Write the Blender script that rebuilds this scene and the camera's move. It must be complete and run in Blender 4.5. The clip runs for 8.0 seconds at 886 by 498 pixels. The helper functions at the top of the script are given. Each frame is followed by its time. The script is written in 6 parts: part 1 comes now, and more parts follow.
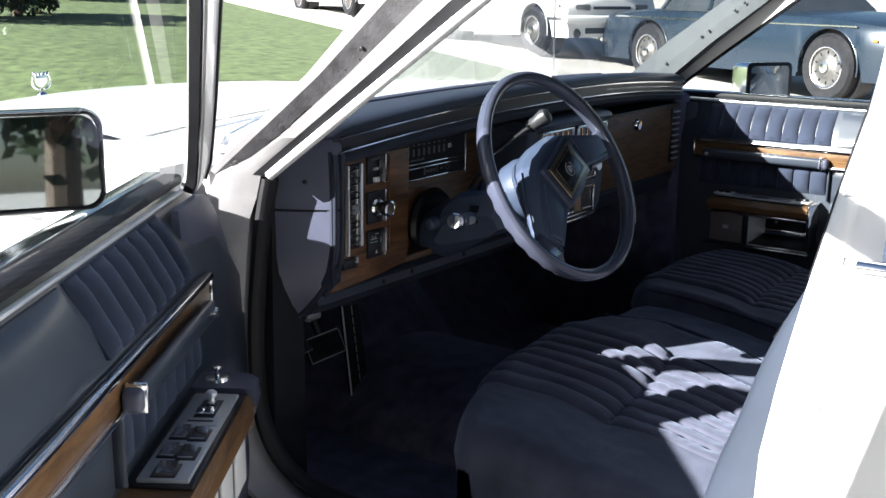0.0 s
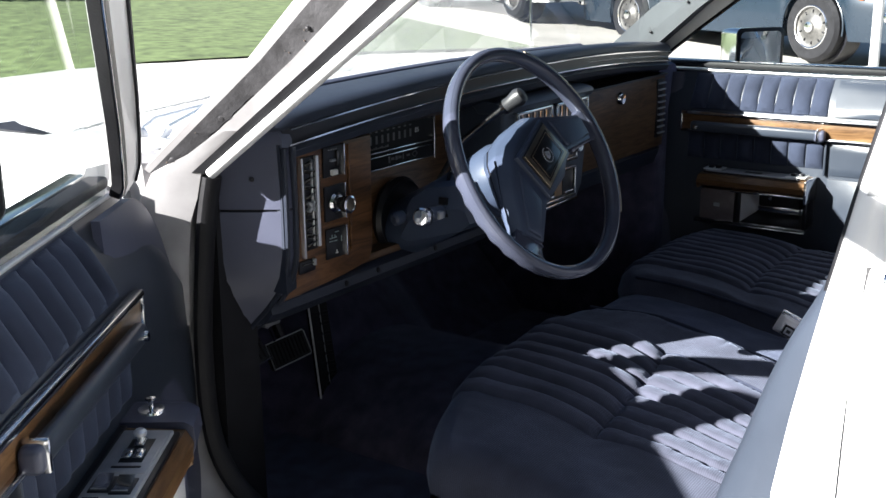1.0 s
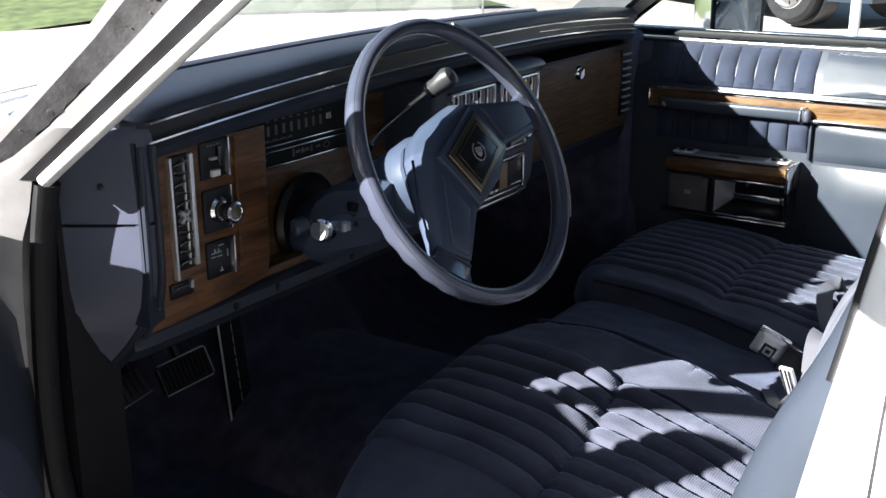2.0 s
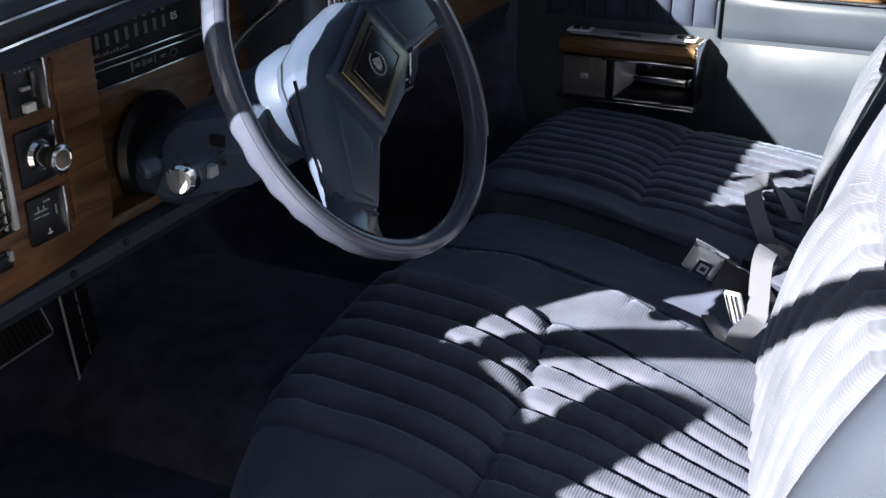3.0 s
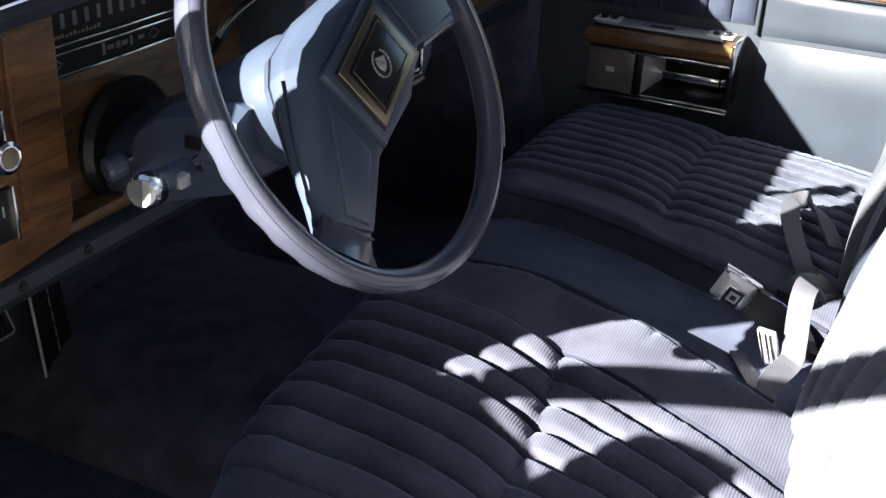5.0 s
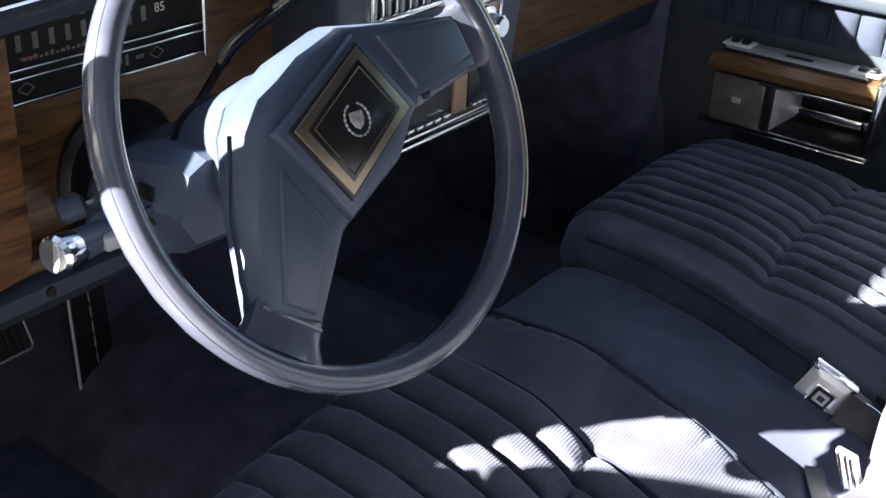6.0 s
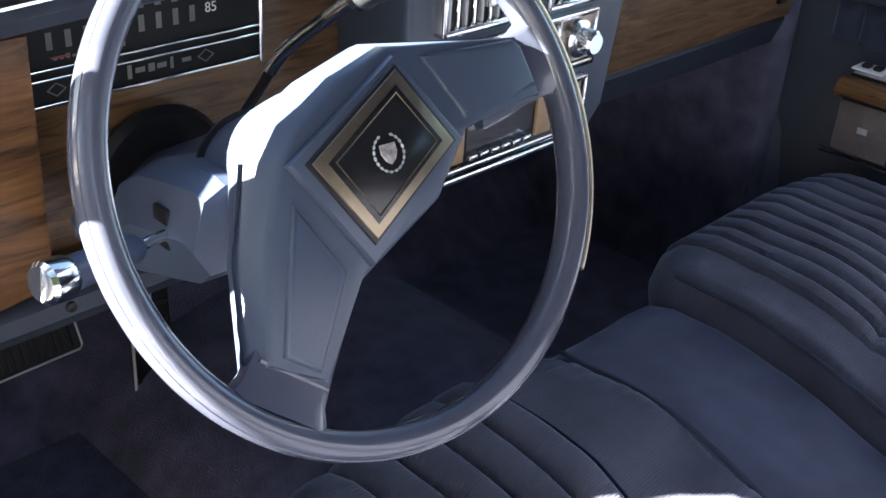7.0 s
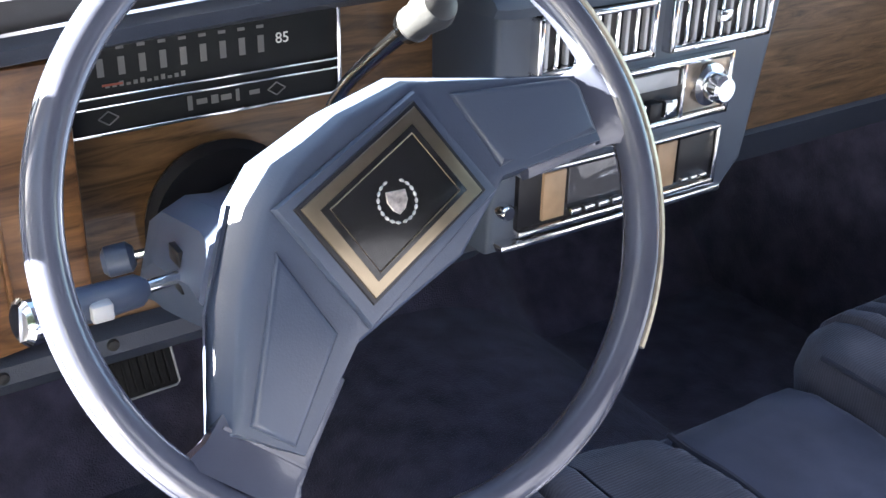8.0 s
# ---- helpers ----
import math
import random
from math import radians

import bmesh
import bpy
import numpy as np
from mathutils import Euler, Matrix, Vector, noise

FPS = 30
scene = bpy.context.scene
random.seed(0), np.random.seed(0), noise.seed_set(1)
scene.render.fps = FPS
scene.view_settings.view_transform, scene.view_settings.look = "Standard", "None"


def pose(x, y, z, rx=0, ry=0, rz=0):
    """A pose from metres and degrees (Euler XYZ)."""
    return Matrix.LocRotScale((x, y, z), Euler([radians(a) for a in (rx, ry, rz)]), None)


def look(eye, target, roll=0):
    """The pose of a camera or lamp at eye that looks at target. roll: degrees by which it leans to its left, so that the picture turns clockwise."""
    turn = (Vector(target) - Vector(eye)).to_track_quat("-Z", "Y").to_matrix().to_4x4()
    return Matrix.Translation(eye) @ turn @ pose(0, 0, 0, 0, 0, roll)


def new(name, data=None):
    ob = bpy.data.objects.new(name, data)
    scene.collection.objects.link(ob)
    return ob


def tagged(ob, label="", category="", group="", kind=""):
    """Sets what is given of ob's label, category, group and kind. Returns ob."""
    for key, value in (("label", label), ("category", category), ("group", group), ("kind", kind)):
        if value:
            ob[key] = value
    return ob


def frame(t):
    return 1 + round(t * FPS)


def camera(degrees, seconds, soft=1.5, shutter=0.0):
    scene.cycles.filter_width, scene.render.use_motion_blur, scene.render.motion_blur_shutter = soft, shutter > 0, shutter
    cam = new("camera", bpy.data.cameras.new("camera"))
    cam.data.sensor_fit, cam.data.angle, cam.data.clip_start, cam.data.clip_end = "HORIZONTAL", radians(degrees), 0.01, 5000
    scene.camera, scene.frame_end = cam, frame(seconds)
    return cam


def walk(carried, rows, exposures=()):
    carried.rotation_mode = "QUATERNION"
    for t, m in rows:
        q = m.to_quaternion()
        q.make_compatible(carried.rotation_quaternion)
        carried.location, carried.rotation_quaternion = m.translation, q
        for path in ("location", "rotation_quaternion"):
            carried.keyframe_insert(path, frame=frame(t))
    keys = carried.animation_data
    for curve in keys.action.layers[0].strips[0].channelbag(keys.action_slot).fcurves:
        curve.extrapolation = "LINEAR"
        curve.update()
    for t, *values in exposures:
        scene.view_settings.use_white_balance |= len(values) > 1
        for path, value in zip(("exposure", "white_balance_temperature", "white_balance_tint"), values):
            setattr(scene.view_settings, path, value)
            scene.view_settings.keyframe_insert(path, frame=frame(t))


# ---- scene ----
cam = camera(44.1, 8.0)
PATH = [
    (0, (-2.05, -0.909, 1.225), (-0.465, 0.219, 0.759), 0.6),
    (0.5, (-2.004, -0.86, 1.232), (-0.407, 0.236, 0.734), 0.2),
    (1, (-1.879, -0.826, 1.229), (-0.293, 0.273, 0.706), -0.7),
    (2.5, (-1.421, -0.616, 1.216), (0.194, 0.334, 0.516), -0.4),
    (3, (-1.33, -0.503, 1.209), (0.318, 0.262, 0.373), -0.4),
    (3.5, (-1.307, -0.453, 1.195), (0.333, 0.216, 0.266), -0.1),
    (4, (-1.301, -0.439, 1.196), (0.329, 0.222, 0.245), -0.1),
    (4.5, (-1.28, -0.428, 1.194), (0.374, 0.246, 0.294), 1.4),
    (6, (-0.946, -0.481, 1.212), (0.491, 0.548, 0.276), 2.9),
    (6.5, (-0.892, -0.492, 1.209), (0.458, 0.65, 0.275), 2.5),
    (7, (-0.823, -0.457, 1.206), (0.463, 0.733, 0.242), 3.8),
    (7.5, (-0.745, -0.471, 1.186), (0.379, 0.877, 0.227), 2.0),
    (8, (-0.669, -0.47, 1.175), (0.333, 1.004, 0.268), 1.3),
]
walk(cam, [(t, look(eye, target, roll)) for t, eye, target, roll in PATH],
     exposures=[(0, 2.6, 5800, 10), (1.2, 2.55, 5850, 10), (3.0, 2.85, 6050, 10), (4.5, 3.15, 6250, 10), (6.0, 4.0, 6350, 10), (7.0, 4.85, 6200, 10), (7.5, 5.0, 6150, 10), (8.0, 5.45, 6350, 10)])

# ---- light ----
SUN = Vector((0.7893, -0.4268, -0.4415)).normalized()
world = bpy.data.worlds.new("sky")
scene.world = world
world.use_nodes = True
wn = world.node_tree
sky = wn.nodes.new("ShaderNodeTexSky")
sky.sky_type = "NISHITA"
sky.sun_disc = False
sky.sun_elevation = math.asin(-SUN.z)
sky.sun_rotation = math.atan2(-SUN.x, -SUN.y)
wn.links.new(sky.outputs[0], wn.nodes["Background"].inputs[0])
wn.nodes["Background"].inputs[1].default_value = 0.021
sun = new("sun", bpy.data.lights.new("sun", "SUN"))
sun.data.energy = 5.0
sun.data.angle = radians(0.5)
sun.data.color = (1.0, 0.915, 0.79)
sun.matrix_world = Matrix.Translation((0, 0, 8)) @ SUN.to_track_quat("-Z", "Y").to_matrix().to_4x4()

# ---- materials ----
def material(name, color, rough=0.5, metal=0.0, spread=0.15, scale=40.0, bump=0.1, fine=400.0, coat=0.0, sheen=0.0, coord="Object", spec=0.5):
    """A surface with stains at one scale and grain at another."""
    m = bpy.data.materials.new(name)
    m.use_nodes = True
    nt = m.node_tree
    b = nt.nodes["Principled BSDF"]
    tc = nt.nodes.new("ShaderNodeTexCoord")
    n1 = nt.nodes.new("ShaderNodeTexNoise")
    n1.inputs["Scale"].default_value = scale
    n1.inputs["Detail"].default_value = 5
    n2 = nt.nodes.new("ShaderNodeTexNoise")
    n2.inputs["Scale"].default_value = fine
    n2.inputs["Detail"].default_value = 3
    for n in (n1, n2):
        nt.links.new(tc.outputs[coord], n.inputs["Vector"])
    ramp = nt.nodes.new("ShaderNodeMapRange")
    ramp.inputs["To Min"].default_value = 1 - spread
    ramp.inputs["To Max"].default_value = 1 + spread
    ramp.inputs["From Min"].default_value = 0.3
    ramp.inputs["From Max"].default_value = 0.7
    nt.links.new(n1.outputs["Fac"], ramp.inputs["Value"])
    mul = nt.nodes.new("ShaderNodeVectorMath")
    mul.operation = "SCALE"
    mul.inputs[0].default_value = color
    nt.links.new(ramp.outputs[0], mul.inputs["Scale"])
    nt.links.new(mul.outputs[0], b.inputs["Base Color"])
    rr = nt.nodes.new("ShaderNodeMapRange")
    rr.inputs["To Min"].default_value = max(0.02, rough * 0.8)
    rr.inputs["To Max"].default_value = min(1.0, rough * 1.2)
    nt.links.new(n1.outputs["Fac"], rr.inputs["Value"])
    nt.links.new(rr.outputs[0], b.inputs["Roughness"])
    if bump:
        bp = nt.nodes.new("ShaderNodeBump")
        bp.inputs["Strength"].default_value = bump
        bp.inputs["Distance"].default_value = 0.002
        nt.links.new(n2.outputs["Fac"], bp.inputs["Height"])
        nt.links.new(bp.outputs[0], b.inputs["Normal"])
    b.inputs["Metallic"].default_value = metal
    b.inputs["Specular IOR Level"].default_value = spec
    b.inputs["Coat Weight"].default_value = coat
    b.inputs["Sheen Weight"].default_value = sheen
    b.inputs["Sheen Roughness"].default_value = 0.4
    b.inputs["Sheen Tint"].default_value = (0.62, 0.74, 1.0, 1)
    return m


def wood(name, dark, light, along=(1, 0, 0), rough=0.35, scale=9.0):
    """Stained wood grain running along one axis."""
    m = material(name, light, rough, 0, 0.1, 30, 0.05, 300, coat=0.06, spec=0.28)
    nt = m.node_tree
    b = nt.nodes["Principled BSDF"]
    tc = nt.nodes.new("ShaderNodeTexCoord")
    mp = nt.nodes.new("ShaderNodeMapping")
    mp.inputs["Scale"].default_value = [1.0 if a else 9.0 for a in along]
    w = nt.nodes.new("ShaderNodeTexNoise")
    w.inputs["Scale"].default_value = scale
    w.inputs["Detail"].default_value = 8
    w.inputs["Distortion"].default_value = 1.2
    w.inputs["Roughness"].default_value = 0.65
    cr = nt.nodes.new("ShaderNodeValToRGB")
    cr.color_ramp.elements[0].position = 0.32
    cr.color_ramp.elements[0].color = (*dark, 1)
    cr.color_ramp.elements[1].position = 0.68
    cr.color_ramp.elements[1].color = (*light, 1)
    nt.links.new(tc.outputs["Object"], mp.inputs["Vector"])
    nt.links.new(mp.outputs[0], w.inputs["Vector"])
    nt.links.new(w.outputs["Fac"], cr.inputs[0])
    nt.links.new(cr.outputs[0], b.inputs["Base Color"])
    return m


def cloth(name, color, rib=0.0, axis=1, fuzz=0.14, deep=0.55):
    """Velour; with rib, fine cords across the tubes that the wear has gathered unevenly."""
    m = material(name, color, 0.95, 0, 0.30, 11, 0.3, 900, sheen=fuzz, spec=0.12)
    if rib:
        nt = m.node_tree
        b = nt.nodes["Principled BSDF"]
        tc = nt.nodes.new("ShaderNodeTexCoord")
        w = nt.nodes.new("ShaderNodeTexWave")
        w.bands_direction = "XYZ"[axis]
        w.inputs["Scale"].default_value = rib
        w.inputs["Distortion"].default_value = 1.6
        w.inputs["Detail"].default_value = 2.0
        w.inputs["Detail Scale"].default_value = 0.6
        bp = nt.nodes.new("ShaderNodeBump")
        bp.inputs["Strength"].default_value = deep
        bp.inputs["Distance"].default_value = 0.0016
        nt.links.new(tc.outputs["Object"], w.inputs["Vector"])
        nt.links.new(w.outputs["Fac"], bp.inputs["Height"])
        old = b.inputs["Normal"].links[0].from_node
        nt.links.new(bp.outputs[0], old.inputs["Normal"])
        # the cords' crowns are coloured paler than the grooves between them
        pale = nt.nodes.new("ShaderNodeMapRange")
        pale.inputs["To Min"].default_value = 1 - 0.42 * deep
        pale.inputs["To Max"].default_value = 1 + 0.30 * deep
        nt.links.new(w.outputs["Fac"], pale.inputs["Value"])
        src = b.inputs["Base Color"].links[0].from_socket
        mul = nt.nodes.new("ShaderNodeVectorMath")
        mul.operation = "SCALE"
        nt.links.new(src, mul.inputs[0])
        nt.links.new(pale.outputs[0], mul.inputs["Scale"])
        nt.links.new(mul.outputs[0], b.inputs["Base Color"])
    return m


def glass(name, tint=(1, 1, 1), rough=0.0):
    m = bpy.data.materials.new(name)
    m.use_nodes = True
    nt = m.node_tree
    nt.nodes.clear()
    out = nt.nodes.new("ShaderNodeOutputMaterial")
    tr = nt.nodes.new("ShaderNodeBsdfTransparent")
    tr.inputs[0].default_value = (*tint, 1)
    gl = nt.nodes.new("ShaderNodeBsdfGlossy")
    gl.inputs["Roughness"].default_value = rough
    lw = nt.nodes.new("ShaderNodeLayerWeight")
    lw.inputs[0].default_value = 0.5
    pw = nt.nodes.new("ShaderNodeMath")
    pw.operation = "POWER"
    pw.inputs[1].default_value = 4.0
    fr = nt.nodes.new("ShaderNodeMath")
    fr.operation = "MULTIPLY_ADD"
    fr.inputs[1].default_value = 0.6
    fr.inputs[2].default_value = 0.035
    nt.links.new(lw.outputs["Facing"], pw.inputs[0])
    nt.links.new(pw.outputs[0], fr.inputs[0])
    mx = nt.nodes.new("ShaderNodeMixShader")
    nt.links.new(fr.outputs[0], mx.inputs[0])
    nt.links.new(tr.outputs[0], mx.inputs[1])
    nt.links.new(gl.outputs[0], mx.inputs[2])
    nt.links.new(mx.outputs[0], out.inputs[0])
    return m


M_VELOUR = cloth("navy_velour", (0.056, 0.064, 0.103), fuzz=0.28)
M_PIPING_SEAM = cloth("dark_navy_piping_and_seam", (0.030, 0.035, 0.055))
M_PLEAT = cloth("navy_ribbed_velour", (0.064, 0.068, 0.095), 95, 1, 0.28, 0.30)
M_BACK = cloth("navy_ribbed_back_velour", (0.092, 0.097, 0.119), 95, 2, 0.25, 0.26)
M_VINYL = material("navy_vinyl", (0.070, 0.076, 0.114), 0.42, 0, 0.12, 8, 0.12, 700)
M_DOORVINYL = material("blue_grey_door_vinyl", (0.036, 0.044, 0.061), 0.33, 0, 0.12, 6, 0.1, 700)
M_PAD = material("navy_dash_pad", (0.020, 0.025, 0.040), 0.48, 0, 0.15, 10, 0.2, 900, spec=0.35)
M_BLACK = material("black_plastic", (0.010, 0.010, 0.013), 0.35, 0, 0.15, 20, 0.05, 500, spec=0.35)
M_RUBBER = material("black_rubber", (0.011, 0.011, 0.013), 0.55, 0, 0.3, 25, 0.2, 300, spec=0.25)
M_CHROME = material("chrome", (0.85, 0.85, 0.86), 0.12, 1.0, 0.04, 30, 0.0)
M_BRASS = material("tarnished_brass_trim", (0.27, 0.225, 0.16), 0.34, 1.0, 0.12, 60, 0.0)
M_WHITE = material("white_car_paint", (0.78, 0.78, 0.77), 0.3, 0, 0.02, 3, 0.0, coat=0.6)
# dusty white paint, its colour lowered further to stand in for shade
M_JAMB = material("shaded_dusty_white_jamb_paint", (0.30, 0.292, 0.298), 0.5, 0, 0.16, 18, 0.05, 200)
M_CARPET = material("navy_cut_pile_carpet", (0.082, 0.080, 0.132), 1.0, 0, 0.40, 22, 1.0, 420, sheen=0.4, spec=0.1)
M_WOOD = wood("walnut_woodgrain", (0.028, 0.015, 0.007), (0.155, 0.088, 0.043))
M_WOOD_V = wood("figured_walnut_woodgrain", (0.030, 0.014, 0.007), (0.20, 0.098, 0.042), (1, 0, 0), scale=6.0)
M_HEAD = material("navy_headliner", (0.06, 0.065, 0.1), 0.95, 0, 0.1, 20, 0.3, 800)
M_GLASS = glass("clear_glass", (0.93, 0.96, 0.95))
M_SHIELD = glass("tinted_windshield_glass", (0.92, 0.935, 0.925))
M_MIRROR = material("mirror_glass", (0.5, 0.52, 0.55), 0.02, 1.0, 0.02, 10, 0)
M_GREY = material("grey_switch_plate", (0.40, 0.41, 0.43), 0.4, 0.35, 0.08, 60, 0.05, 600)
M_SMOKE = material("smoked_dark_metal", (0.10, 0.095, 0.09), 0.25, 0.8, 0.1, 60, 0.02)
M_DIM0 = material("faint_switch_marks", (0.16, 0.16, 0.17), 0.6, 0, 0.05, 30, 0)
M_TEAL = material("pale_green_dial_marks", (0.34, 0.42, 0.40), 0.6, 0, 0.05, 30, 0)
M_SATIN = material("satin_bright_metal", (0.86, 0.86, 0.87), 0.42, 0.75, 0.04, 40, 0.02, 300)
M_MARK = material("pale_markings", (0.7, 0.7, 0.68), 0.6, 0, 0.03, 20, 0)

# ---- building blocks ----
def link(name, bm, mats, parent=None, label="", smooth=True, angle=40):
    me = bpy.data.meshes.new(name)
    bmesh.ops.recalc_face_normals(bm, faces=bm.faces[:])
    if smooth:
        for fc in bm.faces:
            fc.smooth = True
        for e in bm.edges:
            if len(e.link_faces) == 2 and e.calc_face_angle(0) > radians(angle):
                e.smooth = False
    bm.to_mesh(me)
    bm.free()
    for m in mats if isinstance(mats, (list, tuple)) else [mats]:
        me.materials.append(m)
    ob = new(name, me)
    if parent:
        ob.parent = parent
    if label:
        ob["label"] = label
    return ob


def part(name, bm, mats, parent, label="", angle=40):
    return link(name, bm, mats, parent, label, True, angle)


def thing(name, label, category, at=(0, 0, 0), group="", kind=""):
    e = new(name)
    e.empty_display_size = 0.05
    e.location = at
    return tagged(e, label, category, group, kind)


def box(x0, x1, y0, y1, z0, z1, r=0.004, seg=2, m=None):
    bm = bmesh.new()
    bmesh.ops.create_cube(bm, size=1)
    bmesh.ops.scale(bm, vec=(x1 - x0, y1 - y0, z1 - z0), verts=bm.verts)
    bmesh.ops.translate(bm, vec=((x0 + x1) / 2, (y0 + y1) / 2, (z0 + z1) / 2), verts=bm.verts)
    if r:
        r = min(r, 0.45 * min(x1 - x0, y1 - y0, z1 - z0))
        bmesh.ops.bevel(bm, geom=bm.edges[:], offset=r, segments=seg, affect="EDGES", profile=0.5)
    if m:
        bm.transform(m)
    return bm


def prism(outline, depth, r=0.0, seg=2, m=None, top_only=False):
    """An outline in x, y carried from z = 0 to depth, with rounded rims."""
    bm = bmesh.new()
    lo = [bm.verts.new((x, y, 0)) for x, y in outline]
    hi = [bm.verts.new((x, y, depth)) for x, y in outline]
    n = len(outline)
    bm.faces.new(lo[::-1])
    top = bm.faces.new(hi)
    for i in range(n):
        bm.faces.new((lo[i], lo[(i + 1) % n], hi[(i + 1) % n], hi[i]))
    if r:
        edges = list(top.edges) if top_only else [e for e in bm.edges if abs(e.verts[0].co.z - e.verts[1].co.z) < 1e-6]
        bmesh.ops.bevel(bm, geom=edges, offset=r, segments=seg, affect="EDGES", profile=0.5)
    if m:
        bm.transform(m)
    return bm


def loft(rings, closed=True, caps=True):
    """A skin over rings of equally many points."""
    bm = bmesh.new()
    vs = [[bm.verts.new(p) for p in ring] for ring in rings]
    n = len(rings[0])
    for a, b in zip(vs, vs[1:]):
        for i in range(n if closed else n - 1):
            bm.faces.new((a[i], a[(i + 1) % n], b[(i + 1) % n], b[i]))
    if caps and closed:
        bm.faces.new(vs[0][::-1])
        bm.faces.new(vs[-1])
    return bm


def tube(path, radius, n=10, closed=False, flat=1.0):
    """A round bar along a path; radius may be one number or one per point."""
    path = [Vector(p) for p in path]
    k = len(path)
    rings = []
    ref = None
    for i, p in enumerate(path):
        a = path[(i - 1) % k] if closed or i else p
        b = path[(i + 1) % k] if closed or i < k - 1 else p
        d = (b - a).normalized()
        if ref is None:
            ref = Vector((0, 0, 1)) if abs(d.z) < 0.9 else Vector((1, 0, 0))
        s = d.cross(ref).normalized()
        up = s.cross(d)
        ref = up
        r = radius[i] if isinstance(radius, (list, tuple)) else radius
        rings.append([p + r * (math.cos(t) * s + flat * math.sin(t) * up) for t in [2 * math.pi * j / n for j in range(n)]])
    if closed:
        rings.append(rings[0])
        bm = loft(rings, True, False)
        bmesh.ops.remove_doubles(bm, verts=bm.verts, dist=1e-6)
        return bm
    return loft(rings)


def lathe(profile, n=24, m=None):
    """A profile of (radius, height) turned round z."""
    rings = [[(r * math.cos(2 * math.pi * j / n), r * math.sin(2 * math.pi * j / n), h) for j in range(n)] for r, h in profile]
    bm = loft(rings)
    if m:
        bm.transform(m)
    return bm


def join(*bms):
    out = bmesh.new()
    for b in bms:
        me = bpy.data.meshes.new("t")
        b.to_mesh(me)
        b.free()
        out.from_mesh(me)
        bpy.data.meshes.remove(me)
    return out


def rounded(w, h, r):
    return [(sx * (w - r) + r * math.cos(radians(a)), sy * (h - r) + r * math.sin(radians(a))) for sx, sy, a0 in ((1, 1, 0), (-1, 1, 90), (-1, -1, 180), (1, -1, 270)) for a in range(a0, a0 + 91, 15)]


def smooth_path(pts, n):
    """A Catmull-Rom line through points, n steps a stretch."""
    pts = [Vector(p) for p in pts]
    out = []
    for i in range(len(pts) - 1):
        p0, p1, p2, p3 = pts[max(i - 1, 0)], pts[i], pts[i + 1], pts[min(i + 2, len(pts) - 1)]
        for k in range(n):
            t = k / n
            out.append(0.5 * ((2 * p1) + (p2 - p0) * t + (2 * p0 - 5 * p1 + 4 * p2 - p3) * t * t + (3 * p1 - p0 - 3 * p2 + p3) * t ** 3))
    return out + [pts[-1]]


def frame_of(origin, ex, ey):
    """A matrix whose x and y axes run along ex and ey."""
    ex = Vector(ex).normalized()
    ez = ex.cross(Vector(ey)).normalized()
    ey = ez.cross(ex)
    m = Matrix((ex, ey, ez)).transposed().to_4x4()
    m.translation = origin
    return m


def facing_back(x, y, z):
    """Local x to the right, local y up, local z towards the rear of the car."""
    return frame_of((x, y, z), (1, 0, 0), (0, 0, 1))

# ---- ground ----
def rise(x, y):
    """The street lies a little higher than the driveway."""
    t = min(1.0, max(0.0, (x - 1.4) / 4.0))
    climb = 0.09 + 0.056 * min(max(0.0, y - 2.33), 60.0)
    return climb * t * t * (3 - 2 * t)


def sheet(name, mat_, x0, x1, y0, y1, nx, ny, lift, label, category, turn=0.0, origin=(0, 0)):
    bm = bmesh.new()
    c, s = math.cos(turn), math.sin(turn)
    rows = []
    for i in range(nx + 1):
        row = []
        for j in range(ny + 1):
            a, b = x0 + (x1 - x0) * i / nx, y0 + (y1 - y0) * j / ny
            if name == "ground":
                a, b = spread(i, nx), spread(j, ny)
            x, y = origin[0] + a * c - b * s, origin[1] + a * s + b * c
            row.append(bm.verts.new((x, y, rise(x, y) + lift)))
        rows.append(row)
    for i in range(nx):
        for j in range(ny):
            bm.faces.new((rows[i][j], rows[i + 1][j], rows[i + 1][j + 1], rows[i][j + 1]))
    ob = link(name, bm, mat_)
    return tagged(ob, label, category, kind="structure")


M_CONC = material("sunlit_concrete", (0.42, 0.40, 0.37), 0.85, 0, 0.12, 1.2, 0.3, 60)
M_ASPH = material("grey_driveway_concrete", (0.24, 0.235, 0.225), 0.9, 0, 0.15, 2.0, 0.4, 90)
M_GRASS = material("mown_grass", (0.074, 0.104, 0.036), 0.95, 0, 0.45, 7.0, 0.6, 45)
def spread(k, n):
    """Steps that lie close together near the car and far apart at the horizon."""
    u = 2 * k / n - 1
    return 600 * (0.03 * u + 0.97 * u ** 5)


sheet("ground", M_CONC, -600, 600, -600, 600, 120, 120, 0.0, "pale concrete driveway and pavement in bright sun", "ground")
sheet("driveway", M_ASPH, -7.0, 1.35, -14, 3.2, 30, 30, 0.006, "worn grey concrete driveway under the car", "driveway")

# ---- car shell ----
car = thing("car", "white full-size sedan body with pillars, hood and sill, driver's door opened", "car", (0, 0, 0))

# pillar cross sections between the inner and the outer rim of the door opening
P_IN = [(-0.80, 0.311, 0.927), (-0.75, 0.105, 1.092), (-0.70, -0.035, 1.210), (-0.645, -0.20, 1.335)]
P_OUT = [(-0.865, 0.400, 0.930), (-0.815, 0.225, 1.092), (-0.77, 0.125, 1.215), (-0.70, 0.0, 1.345)]


